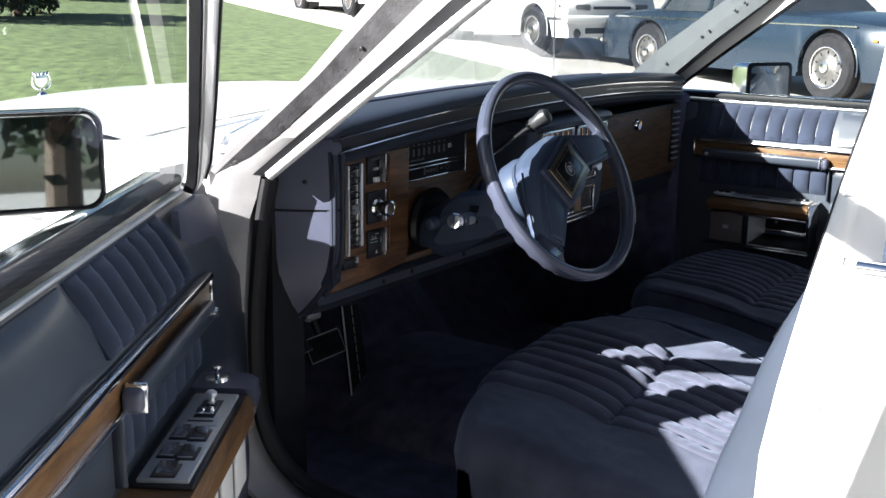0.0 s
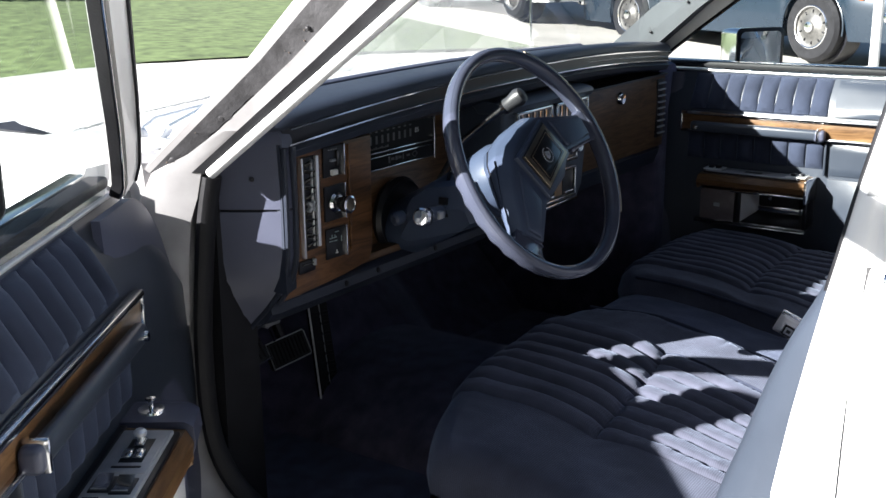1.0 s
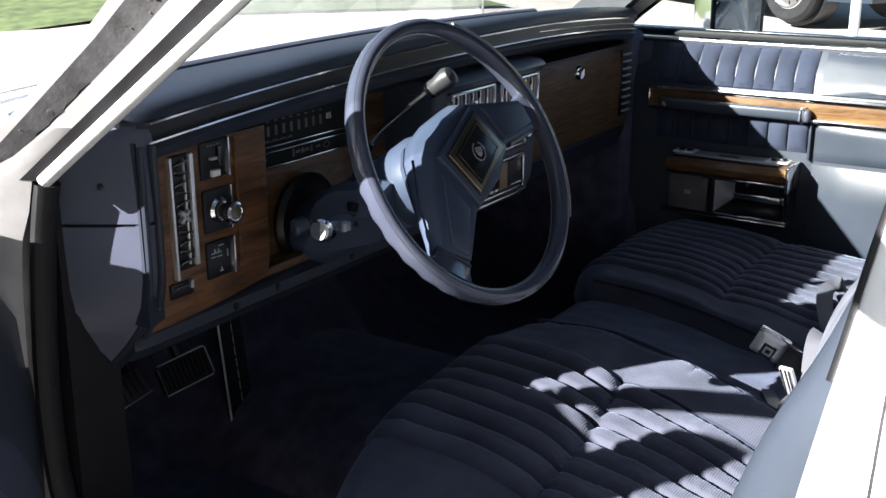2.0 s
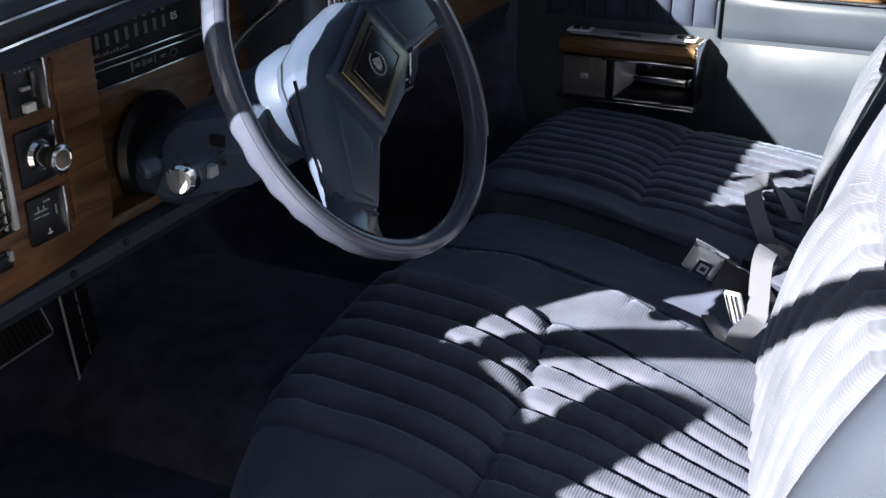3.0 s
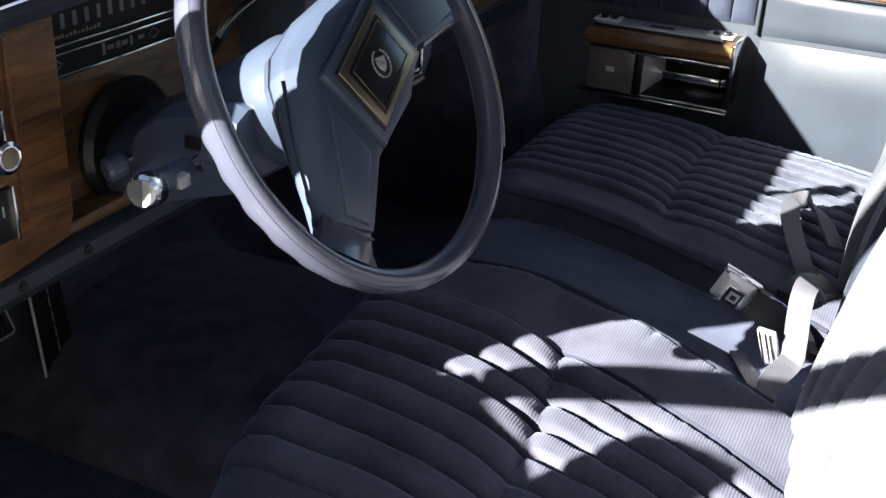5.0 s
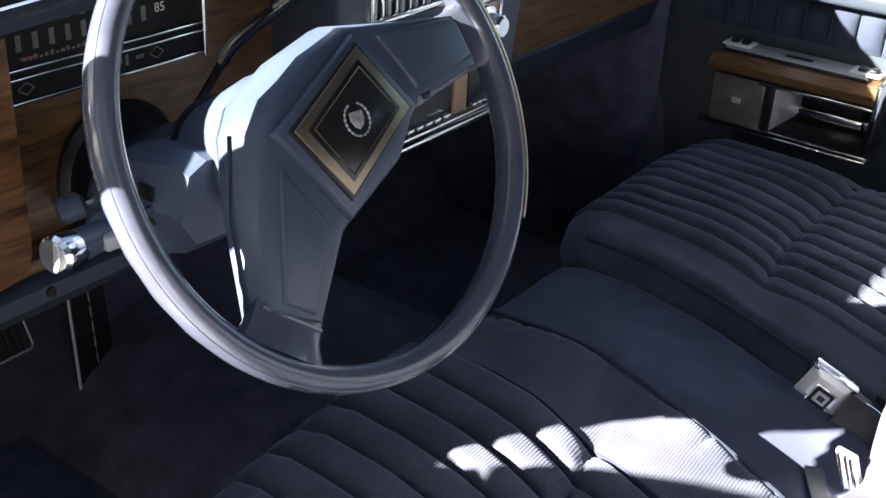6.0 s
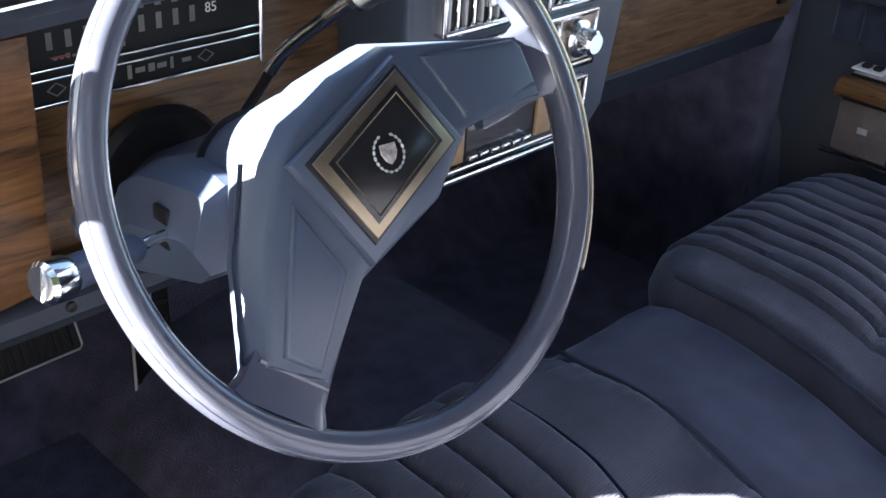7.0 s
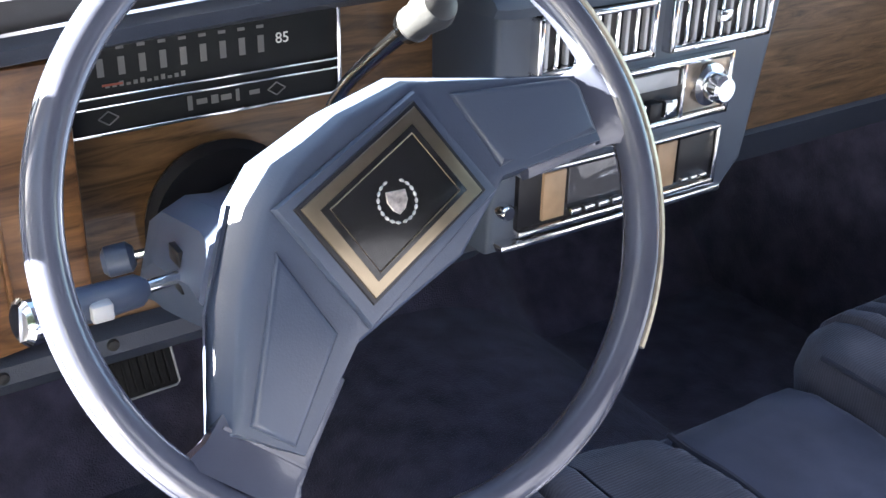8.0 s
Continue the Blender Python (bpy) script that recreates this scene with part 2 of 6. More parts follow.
def band(rail_a, rail_b, lift=(0, 0, 0), thick=0.03, away=(1, 0.5, -0.2)):
    """A plate spanned between two rails, with thickness."""
    aw = Vector(away).normalized() * thick
    lf = Vector(lift)
    rings = []
    for a, b in zip(rail_a, rail_b):
        a, b = Vector(a) + lf, Vector(b) + lf
        rings.append([a, b, b + aw, a + aw])
    return loft(rings)


def between(f0, f1):
    mix = lambda f: [Vector(a).lerp(Vector(b), f) for a, b in zip(P_IN, P_OUT)]
    return mix(f0), mix(f1)


M_SCUFF = material("scuffed_dark_pillar_strip", (0.032, 0.031, 0.034), 0.6, 0.1, 0.45, 40, 0.3, 200)
a, b = between(0.0, 1.0)
part("pillar", band(a, b, thick=0.022, away=(1, 0.8, 0.2)), M_JAMB, car, "dusty white windshield pillar, darkened as if in shade")
for name, f0, f1, mt, up in (("pillar_rubber_strip", 0.135, 0.30, M_RUBBER, 0.012),
                             ("pillar_scuffed_strip", 0.55, 0.86, M_SCUFF, 0.005), ("pillar_grey_strip", 0.31, 0.54, M_JAMB, 0.008)):
    a, b = between(f0, f1)
    part(name, band(a, b, lift=(-up, -up * 0.6, up * 0.4), thick=0.008), mt, car)

# polished trim; white paint stands in for its bright reflection
bright = [Vector(a).lerp(Vector(b), 0.055) + Vector((-0.010, -0.006, 0.004)) for a, b in zip(P_IN, P_OUT)]
part("pillar_bright_strip", tube(smooth_path(bright, 6), 0.0105, 12, flat=0.8), M_WHITE, car, "raised polished pillar strip, its glare painted white")
# screws, rust blisters and torn sealant on the driver's pillar
M_RUST = material("dark_rust_specks", (0.085, 0.066, 0.055), 0.8, 0, 0.4, 200, 0.4, 600)


def on_pillar(k, f, up=0.006):
    """A place k of the way up the pillar, f of the way to its outer rim."""
    j = min(2, int(k * 3))
    r = k * 3 - j
    p = Vector(P_IN[j]).lerp(Vector(P_IN[j + 1]), r).lerp(Vector(P_OUT[j]).lerp(Vector(P_OUT[j + 1]), r), f)
    return p + Vector((-up, -up * 0.6, up * 0.4))


for k, f, r in ((0.04, 0.72, 0.006), (0.17, 0.66, 0.006), (0.035, 0.20, 0.0055), (0.45, 0.68, 0.003), (0.72, 0.68, 0.005)):
    m = frame_of(on_pillar(k, f, 0.005), (0.4, -0.85, 0.2), (-0.3, -0.3, 0.9))
    part("screw", lathe([(0, 0), (r, 0), (r * 0.9, 0.003), (r * 0.4, 0.0042), (0, 0.0035)], 14, m), M_SCUFF, car)
rr = random.Random(8)
for i in range(26):
    k, f = rr.uniform(0.0, 0.6) ** 1.6, rr.gauss(0.66, 0.09)
    p = on_pillar(k, f, 0.0055)
    w = rr.uniform(0.0005, 0.0013) * (1.4 if k < 0.12 else 1)
    bm = bmesh.new()
    bmesh.ops.create_icosphere(bm, subdivisions=1, radius=w)
    for v in bm.verts:
        v.co *= 1 + 0.5 * noise.noise(v.co * 900 + Vector((i, 0, 0)))
    bm.transform(Matrix.Translation(p))
    part("rust_spot", bm, M_RUST, car)

# far windshield pillar, navy garnish inside
R_IN = [(0.72, 0.36, 0.96), (0.69, 0.2, 1.09), (0.66, 0.02, 1.22), (0.62, -0.14, 1.335)]
R_OUT = [(0.74, 0.50, 0.95), (0.72, 0.33, 1.09), (0.69, 0.14, 1.22), (0.65, -0.02, 1.335)]
part("pillar", band(R_IN, R_OUT, thick=0.05, away=(1, 0, 0)), material("grey_blue_pillar_garnish", (0.030, 0.037, 0.043), 0.5, 0, 0.1, 20, 0.05), car, "grey-blue pillar garnish with screws")
for i, k in enumerate((0.12, 0.20, 0.40, 0.44, 0.58, 0.63, 0.72)):
    p = Vector(R_IN[0]).lerp(Vector(R_OUT[0]), 0.5).lerp(Vector(R_IN[3]).lerp(Vector(R_OUT[3]), 0.5), k)
    part("screw", lathe([(0.0, -0.002), (0.0038, -0.002), (0.003, 0.0005), (0, 0.0010)], 12, frame_of(p + Vector((-0.002, 0, 0)), (0, 1, 0), (0, 0, 1)) @ pose(0, 0, 0, 180)), M_BLACK, car)

# roof, header and headliner
def roof_skin(z, inset, drop):
    rings = []
    for y in (0.02, -0.2, -0.6, -1.2, -1.75):
        ring = []
        for k in range(13):
            x = -0.69 + inset + (1.38 - 2 * inset) * k / 12
            ring.append((x, y + 0.10 * (1 - (x / 0.7) ** 2) * (y > -0.3), z - drop * (x / 0.7) ** 2 - (0.03 if y > 0 else 0) - (0.05 if y < -1.5 else 0)))
        rings.append(ring)
    return rings


top, low = roof_skin(1.395, 0.0, 0.035), roof_skin(1.36, 0.02, 0.03)
bm = loft([t + l[::-1] for t, l in zip(top, low)])
part("roof", bm, [M_WHITE], car)
inner, ilow = roof_skin(1.352, 0.025, 0.03), roof_skin(1.342, 0.03, 0.03)
part("headliner", loft([t + l[::-1] for t, l in zip(inner, ilow)]), M_HEAD, car, "navy cloth headliner")
for sx in (-1, 1):
    part("rear_trim", box(min(sx * 0.80, sx * 0.835), max(sx * 0.80, sx * 0.835), -1.5, -0.80, 0.3, 0.93, 0.01), M_VINYL, car)
    part("pillar_trim", loft([[(sx * x, y, z) for x, y in ((w, -0.61), (w, -0.77), (w - 0.012, -0.77), (w - 0.012, -0.61))] for z, w in ((0.3, 0.805), (0.6, 0.82), (0.93, 0.785), (1.15, 0.695), (1.33, 0.605))]), M_VINYL, car)

# middle pillars and rear side: height, half width and front edge of the pillar
SIDE_PILLAR = ((0.25, 0.905, -0.527), (0.62, 0.912, -0.533), (0.72, 0.912, -0.536), (0.80, 0.906, -0.547), (0.86, 0.896, -0.556),
               (0.91, 0.882, -0.563), (0.95, 0.868, -0.569), (1.01, 0.846, -0.577), (1.15, 0.79, -0.60), (1.34, 0.70, -0.635))
for sx in (-1, 1):
    MID_PILLAR = [(z, w, f if sx < 0 else f - 0.05) for z, w, f in SIDE_PILLAR]
    part("middle_pillar", loft([[(sx * x, y, z) for x, y in ((w + 0.012, -0.60), (w + 0.010, f - 0.012), (w + 0.003, f - 0.003), (w - 0.008, f), (w - 0.055, f - 0.012), (w - 0.075, f - 0.035), (w - 0.09, -0.66), (w - 0.09, -0.78), (w, -0.78))]
                                for z, w, f in MID_PILLAR]), M_WHITE, car, "white middle pillar beside the door opening", angle=50)
    part("pillar_seal", tube(smooth_path([Vector((sx * (w - 0.036), f + 0.001, z)) for z, w, f in MID_PILLAR if z > 0.9], 5), 0.0075, 10), M_RUBBER, car, "black rubber pillar seal")
    # rear door: skin with a rolled leading edge, a shut line before it and a framed window above
    part("rear_door_skin", loft([[(sx * (x - 0.05), -0.606, z), (sx * (x - 0.012), -0.606, z), (sx * (x - 0.003), -0.609, z)] + [(sx * x, y, z) for y in (-0.617, -1.0, -1.5)] + [(sx * (x - 0.05), -1.5, z)]
                                 for z, x in ((0.25, 0.90), (0.45, 0.945), (0.7, 0.955), (0.86, 0.942), (0.925, 0.925), (0.95, 0.905), (0.953, 0.88))]), M_WHITE, car, "white rear door skin", angle=50)
    part("shut_line", loft([[(sx * x, y, z) for x, y in ((w + 0.0135, -0.6005), (w + 0.0135, -0.6052), (w - 0.02, -0.6052), (w - 0.02, -0.6005))] for z, w, f in MID_PILLAR if z < 0.96]), M_RUBBER, car, "dark shut line of the rear door")
    part("belt_moulding", tube([(sx * 0.918, -0.625, 0.952), (sx * 0.918, -1.0, 0.955), (sx * 0.915, -1.48, 0.957)], 0.009, 10, flat=0.7), M_CHROME, car, "bright belt moulding")
    post = [(0.945, 0.898), (1.15, 0.808), (1.335, 0.715)]
    part("window_post", loft([[(sx * x, y, z) for x, y in ((w, -0.608), (w, -0.645), (w - 0.03, -0.645), (w - 0.03, -0.608))] for z, w in post]), M_WHITE, car, "white rear window post")
    part("window_moulding", tube([(sx * (w + 0.002), -0.648, z) for z, w in post], 0.006, 8), M_CHROME, car, "bright window moulding")
    part("rear_side_glass", loft([[(sx * (w - 0.014), -0.645, z), (sx * (w - 0.014), -1.45, z), (sx * (w - 0.019), -1.45, z), (sx * (w - 0.019), -0.645, z)] for z, w in post]), M_GLASS, car)
    part("quarter_panel", loft([[(sx * x, y, z) for y in (-1.52, -2.3, -3.1)] + [(sx * (x - 0.05), y, z) for y in (-3.1, -2.3, -1.52)]
                                for z, x in ((0.28, 0.90), (0.5, 0.945), (0.75, 0.955), (0.93, 0.93), (0.97, 0.86))]), M_WHITE, car)
    part("sill", loft([[(sx * x, y, z) for x, z in ((0.92, 0.24), (0.92, 0.36), (0.86, 0.385), (0.805 if sx < 0 else 0.845, 0.375), (0.805 if sx < 0 else 0.845, 0.24))] for y in (0.42, -0.62)]), M_JAMB, car, "dusty white door sill, darkened as if in shade")
    part("rear_roof_pillar", loft([[(sx * 0.84, -1.6, 0.93), (sx * 0.84, -2.1, 0.95), (sx * 0.78, -2.1, 0.95), (sx * 0.78, -1.6, 0.93)],
                                   [(sx * 0.69, -1.45, 1.33), (sx * 0.69, -1.75, 1.32), (sx * 0.63, -1.75, 1.32), (sx * 0.63, -1.45, 1.33)]]), M_WHITE, car)
part("trunk_lid", loft([[(x, y, z) for x in (-0.88, -0.4, 0.4, 0.88)] + [(x, y, z - 0.04) for x in (0.88, 0.4, -0.4, -0.88)] for y, z in ((-2.05, 0.955), (-2.6, 0.97), (-3.15, 0.93))]), M_WHITE, car)
part("rear_deck", loft([[(x, y, z) for x in (-0.80, 0.80)] + [(x, y, z - 0.03) for x in (0.80, -0.80)] for y, z in ((-1.66, 0.935), (-2.08, 0.952))]), M_VINYL, car)
for sx in (-1, 1):
    part("deck_side", loft([[(sx * 0.93, y, z - 0.04), (sx * 0.90, y, z), (sx * 0.80, y, z + 0.008), (sx * 0.80, y, z - 0.04)] for y, z in ((-1.50, 0.945), (-2.05, 0.965), (-2.6, 0.965), (-3.12, 0.925))]), M_WHITE, car)
part("tail_panel", box(-0.92, 0.92, -3.2, -3.1, 0.35, 0.93, 0.03), M_WHITE, car)
part("rear_window", loft([[(-0.66, -2.03, 0.96), (0.66, -2.03, 0.96), (0.66, -2.04, 0.955), (-0.66, -2.04, 0.955)], [(-0.56, -1.74, 1.31), (0.56, -1.74, 1.31), (0.56, -1.75, 1.305), (-0.56, -1.75, 1.305)]]), M_GLASS, car)
part("rear_seat_back", box(-0.7, 0.7, -1.75, -1.5, 0.35, 0.95, 0.06, 3), M_VELOUR, car)

# hood, fenders and cowl
def hood_z(x, y):
    return 0.988 - 0.018 * (y - 0.7) - 0.046 * (y - 0.7) ** 2 - 0.05 * (abs(x) / 0.9) ** 2


rings = []
for y in (0.70, 0.85, 1.1, 1.4, 1.7, 2.0, 2.25, 2.42):
    xs = [-0.94, -0.925, -0.88, -0.7, -0.5, -0.3, -0.12, 0, 0.12, 0.3, 0.5, 0.7, 0.88, 0.925, 0.94]
    ring = [(x, y, hood_z(x, y) - (0.02 if abs(x) > 0.93 else 0) + (0.012 if abs(x) < 0.05 else 0)) for x in xs]
    rings.append(ring + [(x, y, z - 0.03) for x, y, z in ring[::-1]])
part("hood", loft(rings), M_WHITE, car, "long white hood washed out by sun")
for sx in (-1, 1):
    part("fender", loft([[(sx * 0.945, y, z), (sx * 0.955, y, 0.75), (sx * 0.94, y, 0.5), (sx * 0.90, y, 0.30), (sx * 0.86, y, 0.30), (sx * 0.90, y, 0.75), (sx * 0.90, y, z - 0.02)]
                         for y, z in ((0.42, 0.94), (0.7, 0.945), (1.4, 0.91), (2.0, 0.86), (2.45, 0.81))]), M_WHITE, car)
part("cowl", loft([[(x, 0.70, 0.985 - 0.05 * (abs(x) / 0.9) ** 2), (x, 0.52 - 0.1 * (abs(x) / 0.85) ** 2, 0.965 - 0.03 * (abs(x) / 0.9) ** 2), (x, 0.52 - 0.1 * (abs(x) / 0.85) ** 2, 0.93), (x, 0.70, 0.92)]
                   for x in (-0.86, -0.6, -0.3, 0, 0.3, 0.6, 0.86)]), M_WHITE, car)
for sx in (-1, 1):
    part("cowl_side", loft([[(sx * 0.943, y, z - 0.03), (sx * 0.93, y, z), (sx * 0.84, y, z + 0.003), (sx * 0.73, y, z + 0.005), (sx * 0.70, y, z - 0.004), (sx * 0.70, y, z - 0.08), (sx * 0.943, y, z - 0.08)] for y, z in ((0.435, 0.945), (0.5, 0.949), (0.6, 0.951), (0.705, 0.948))]), M_WHITE, car)
part("grille_panel", box(-0.9, 0.9, 2.4, 2.5, 0.4, 0.83, 0.03), M_CHROME, car)

# windshield
WB = [(x, 0.62 - 0.24 * (x / 0.8) ** 2, 0.975 - 0.01 * (x / 0.8) ** 2) for x in (-0.8, -0.6, -0.4, -0.2, 0, 0.2, 0.4, 0.6, 0.8)]
WT = [(x * 0.80, 0.10 - 0.17 * (x / 0.8) ** 2, 1.35 - 0.015 * (x / 0.8) ** 2) for x, _, _ in WB]
shield = part("windshield", loft([[w, t, (t[0], t[1] - 0.006, t[2]), (w[0], w[1] - 0.006, w[2])] for w, t in zip(WB, WT)]), M_SHIELD, car)

# front jamb below the pillar: painted flange with its rubber seal
jamb = smooth_path([(-0.845, 0.40, 0.95), (-0.85, 0.385, 0.83), (-0.85, 0.40, 0.65), (-0.85, 0.385, 0.50), (-0.85, 0.32, 0.41), (-0.85, 0.20, 0.385)], 6)
part("door_jamb", loft([[p + Vector((-0.02, 0.03, 0)), p + Vector((-0.02, -0.005, -0.004)), p + Vector((0.03, -0.03, -0.01)), p + Vector((0.055, -0.03, -0.01)), p + Vector((0.055, 0.05, 0))] for p in jamb]), M_JAMB, car, "dusty white door jamb flange, darkened as if in shade")
def pillar_foot():
    """Painted metal that carries the grey pillar strip over into the jamb."""
    def cut(a, b):
        a, b = Vector(a), Vector(b)
        mid = (a + b) / 2 + Vector((-0.002, -0.002, 0.001))
        back = Vector((0.016, 0.020, 0.0))
        return [a, mid, b, b + back, a + back]
    return loft([cut(on_pillar(0.13, 0.315, 0.0083), on_pillar(0.13, 0.535, 0.0083)), cut(on_pillar(0.06, 0.27, 0.0088), on_pillar(0.06, 0.60, 0.0085)),
                 cut(on_pillar(0.0, 0.18, 0.0105), on_pillar(0.0, 0.80, 0.0095)), cut((-0.824, 0.330, 0.895), (-0.874, 0.392, 0.895)),
                 cut((-0.829, 0.342, 0.86), (-0.876, 0.392, 0.86)), cut((-0.831, 0.350, 0.80), (-0.876, 0.396, 0.80)), cut((-0.830, 0.360, 0.70), (-0.874, 0.398, 0.70))])


part("pillar_foot", pillar_foot(), M_JAMB, car, "dusty white pillar foot, darkened as if in shade", angle=60)
rs = random.Random(31)
torn = [(on_pillar(k / 60, 0.56 + (0.05 if k % 2 else -0.02) * rs.random(), 0.0085), on_pillar(k / 60, 0.74 - 0.05 * rs.random(), 0.0085)) for k in range(1, 15)]
part("torn_sealant", band([a for a, b in torn], [b for a, b in torn], thick=0.003), M_SCUFF, car, "torn dark sealant strip")
for x, y, z, r in ((-0.855, 0.368, 0.80, 0.006), (-0.853, 0.372, 0.64, 0.008), (-0.856, 0.372, 0.60, 0.004), (-0.853, 0.366, 0.53, 0.007)):
    part("paint_chip", lathe([(0, 0), (r, 0), (r * 0.7, 0.0015), (0, 0.002)], 7, frame_of((x, y, z), (0.8, 0.6, 0), (0, 0, 1)) @ pose(0, 0, 0, 0, 0, 40)), M_SCUFF, car)
seal = smooth_path([(-0.805, 0.318, 0.925), (-0.81, 0.335, 0.83), (-0.815, 0.35, 0.65), (-0.815, 0.335, 0.50), (-0.80, 0.27, 0.415), (-0.79, 0.12, 0.395), (-0.79, -0.5, 0.39)], 6)
part("door_seal", tube(seal, 0.013, 10, flat=1.25), M_RUBBER, car, "black rubber door seal")
part("kick_panel", loft([[(-0.79, 0.33, 0.95), (-0.79, 0.9, 0.95), (-0.70, 0.9, 0.95), (-0.72, 0.33, 0.95)], [(-0.80, 0.33, 0.3), (-0.80, 0.9, 0.3), (-0.70, 0.9, 0.3), (-0.72, 0.33, 0.3)]]), M_RUBBER, car)
part("kick_panel", box(0.72, 0.84, 0.3, 0.9, 0.2, 0.95, 0.02), M_CARPET, car, "navy carpeted kick panel")

# floor pan with its tunnel, and the toe board
def floor_z(x, y):
    hump = 0.135 * max(0.0, 1 - (abs(x - 0.02) / 0.30) ** 2.2) ** 0.8 if abs(x - 0.02) < 0.30 else 0.0
    z = 0.235 + hump
    if y > 0.70:
        z += (y - 0.70) * 1.1
    return z


bm = bmesh.new()
grid = []
for i in range(57):
    x = -0.80 + 1.60 * i / 56
    grid.append([bm.verts.new((x, y, floor_z(x, y))) for y in [1.0 - 2.6 * j / 60 for j in range(61)]])
for i in range(56):
    for j in range(60):
        bm.faces.new((grid[i][j], grid[i + 1][j], grid[i + 1][j + 1], grid[i][j + 1]))
carpet = link("floor_carpet", bm, M_CARPET)
tagged(carpet, "deep navy cut-pile carpet over the floor and tunnel", "carpet", kind="structure")
part("firewall", box(-0.80, 0.80, 0.90, 0.95, 0.2, 0.91, 0.01), M_RUBBER, car)
part("underbody", box(-0.88, 0.88, -3.0, 2.3, 0.17, 0.215, 0.01), M_RUBBER, car)
for sx in (-1, 1):
    for y in (1.55, -2.0):
        w = part("wheel", lathe([(0.0, -0.10), (0.20, -0.10), (0.30, -0.11), (0.335, -0.07), (0.335, 0.07), (0.30, 0.11), (0.20, 0.10), (0, 0.10)], 32, pose(sx * 0.80, y, 0.335, 0, 90, 0)), M_RUBBER, car)
        part("hubcap", lathe([(0.0, 0.125), (0.05, 0.125), (0.17, 0.115), (0.19, 0.10), (0, 0.10)], 32, pose(sx * 0.80, y, 0.335, 0, 90 * sx, 0)), M_CHROME, w)

# ---- dashboard ----
dash = thing("dashboard", "navy padded dashboard with woodgrain fascia, chrome lines and dark gauges", "dashboard")


def run(profile, x0, x1, nx=2):
    """A y, z outline carried along x."""
    return loft([[(x0 + (x1 - x0) * k / nx, y, z) for y, z in profile] for k in range(nx + 1)])


def ends_in(profile, x0, x1, r, dr):
    """The same with its two ends drawn in and rounded down."""
    rings = []
    cy = sum(p[0] for p in profile) / len(profile)
    cz = sum(p[1] for p in profile) / len(profile)
    for x, f in ((x0, dr), (x0 + r * 0.3, dr * 0.4), (x0 + r, 0.0), (x1 - r, 0.0), (x1 - r * 0.3, dr * 0.4), (x1, dr)):
        rings.append([(x, y + (cy - y) * f, z + (cz - z) * f) for y, z in profile])
    return loft(rings)


def under_glass(bm, gap=0.015):
    """Draws the front edge back to the curved foot of the windshield."""
    for v in bm.verts:
        v.co.y = min(v.co.y, 0.62 - gap - 0.24 * (v.co.x / 0.8) ** 2)
    return bm


def sliced(bm):
    for i in range(1, 24):
        bmesh.ops.bisect_plane(bm, geom=bm.verts[:] + bm.edges[:] + bm.faces[:], plane_co=(-0.8 + 1.6 * i / 24, 0, 0), plane_no=(1, 0, 0))
    return bm


R = lambda x0, x1, z0, z1, y0, y1, r=0.003, seg=2: box(x0, x1, y0, y1, z0, z1, r, seg)
ARCH = 0.030


def arched(bm, reach):
    """Lifts the middle of the dashboard's top in a long arc that fades over reach behind the front edge, and draws the passenger's end forward."""
    sliced(bm)
    for v in bm.verts:
        fade = min(1.0, max(0.0, 1 - (v.co.y - 0.262) / reach))
        v.co.z += ARCH * max(0.0, 1 - (v.co.x / 0.722) ** 2) * fade
        v.co.y += 0.026 * min(1.0, max(0.0, (v.co.x - 0.05) / 0.5)) * min(1.0, max(0.0, (0.36 - v.co.y) / 0.08))
    return bm


top = [(0.62, 0.960), (0.50, 0.988), (0.42, 0.998), (0.36, 1.003), (0.30, 1.006), (0.272, 1.006), (0.258, 1.003), (0.250, 0.997), (0.2465, 0.988), (0.249, 0.9838), (0.30, 0.978), (0.62, 0.93)]
part("top_pad", under_glass(arched(ends_in(top, -0.742, 0.742, 0.05, 0.12), 0.40)), M_PAD, dash)
part("defroster_lip", arched(run([(0.455, 1.000), (0.450, 1.003), (0.444, 1.003), (0.438, 0.999), (0.438, 0.99), (0.455, 0.99)], -0.56, 0.56), 0.40), M_VINYL, dash)
part("trim_band", arched(run([(0.256, 0.984), (0.256, 0.960), (0.30, 0.957), (0.30, 0.984)], -0.722, 0.722), 9), M_BLACK, dash, "glossy black trim band")
part("chrome_line", arched(run([(0.2460, 0.9852), (0.2460, 0.9828), (0.264, 0.9828), (0.264, 0.9852)], -0.712, 0.722), 9), M_CHROME, dash)
part("chrome_line", arched(run([(0.2475, 0.9622), (0.2475, 0.9598), (0.266, 0.9598), (0.266, 0.9622)], -0.715, 0.722), 9), M_CHROME, dash)
part("chrome_line", arched(run([(0.2525, 0.972), (0.2525, 0.971), (0.266, 0.971), (0.266, 0.972)], 0.25, 0.722), 9), M_CHROME, dash)
part("padded_brow", arched(ends_in([(0.254, 0.959), (0.247, 0.951), (0.252, 0.940), (0.280, 0.934), (0.34, 0.935), (0.34, 0.959)], -0.725, 0.722, 0.02, 0.2), 0.08), M_PAD, dash)
part("brow_upright", loft([[(x, y, z) for x, y in ((-0.735, 0.25), (-0.70, 0.262), (-0.69, 0.29), (-0.735, 0.29))] for x_, z in ((0, 0.965), (0, 0.74))]), M_PAD, dash)
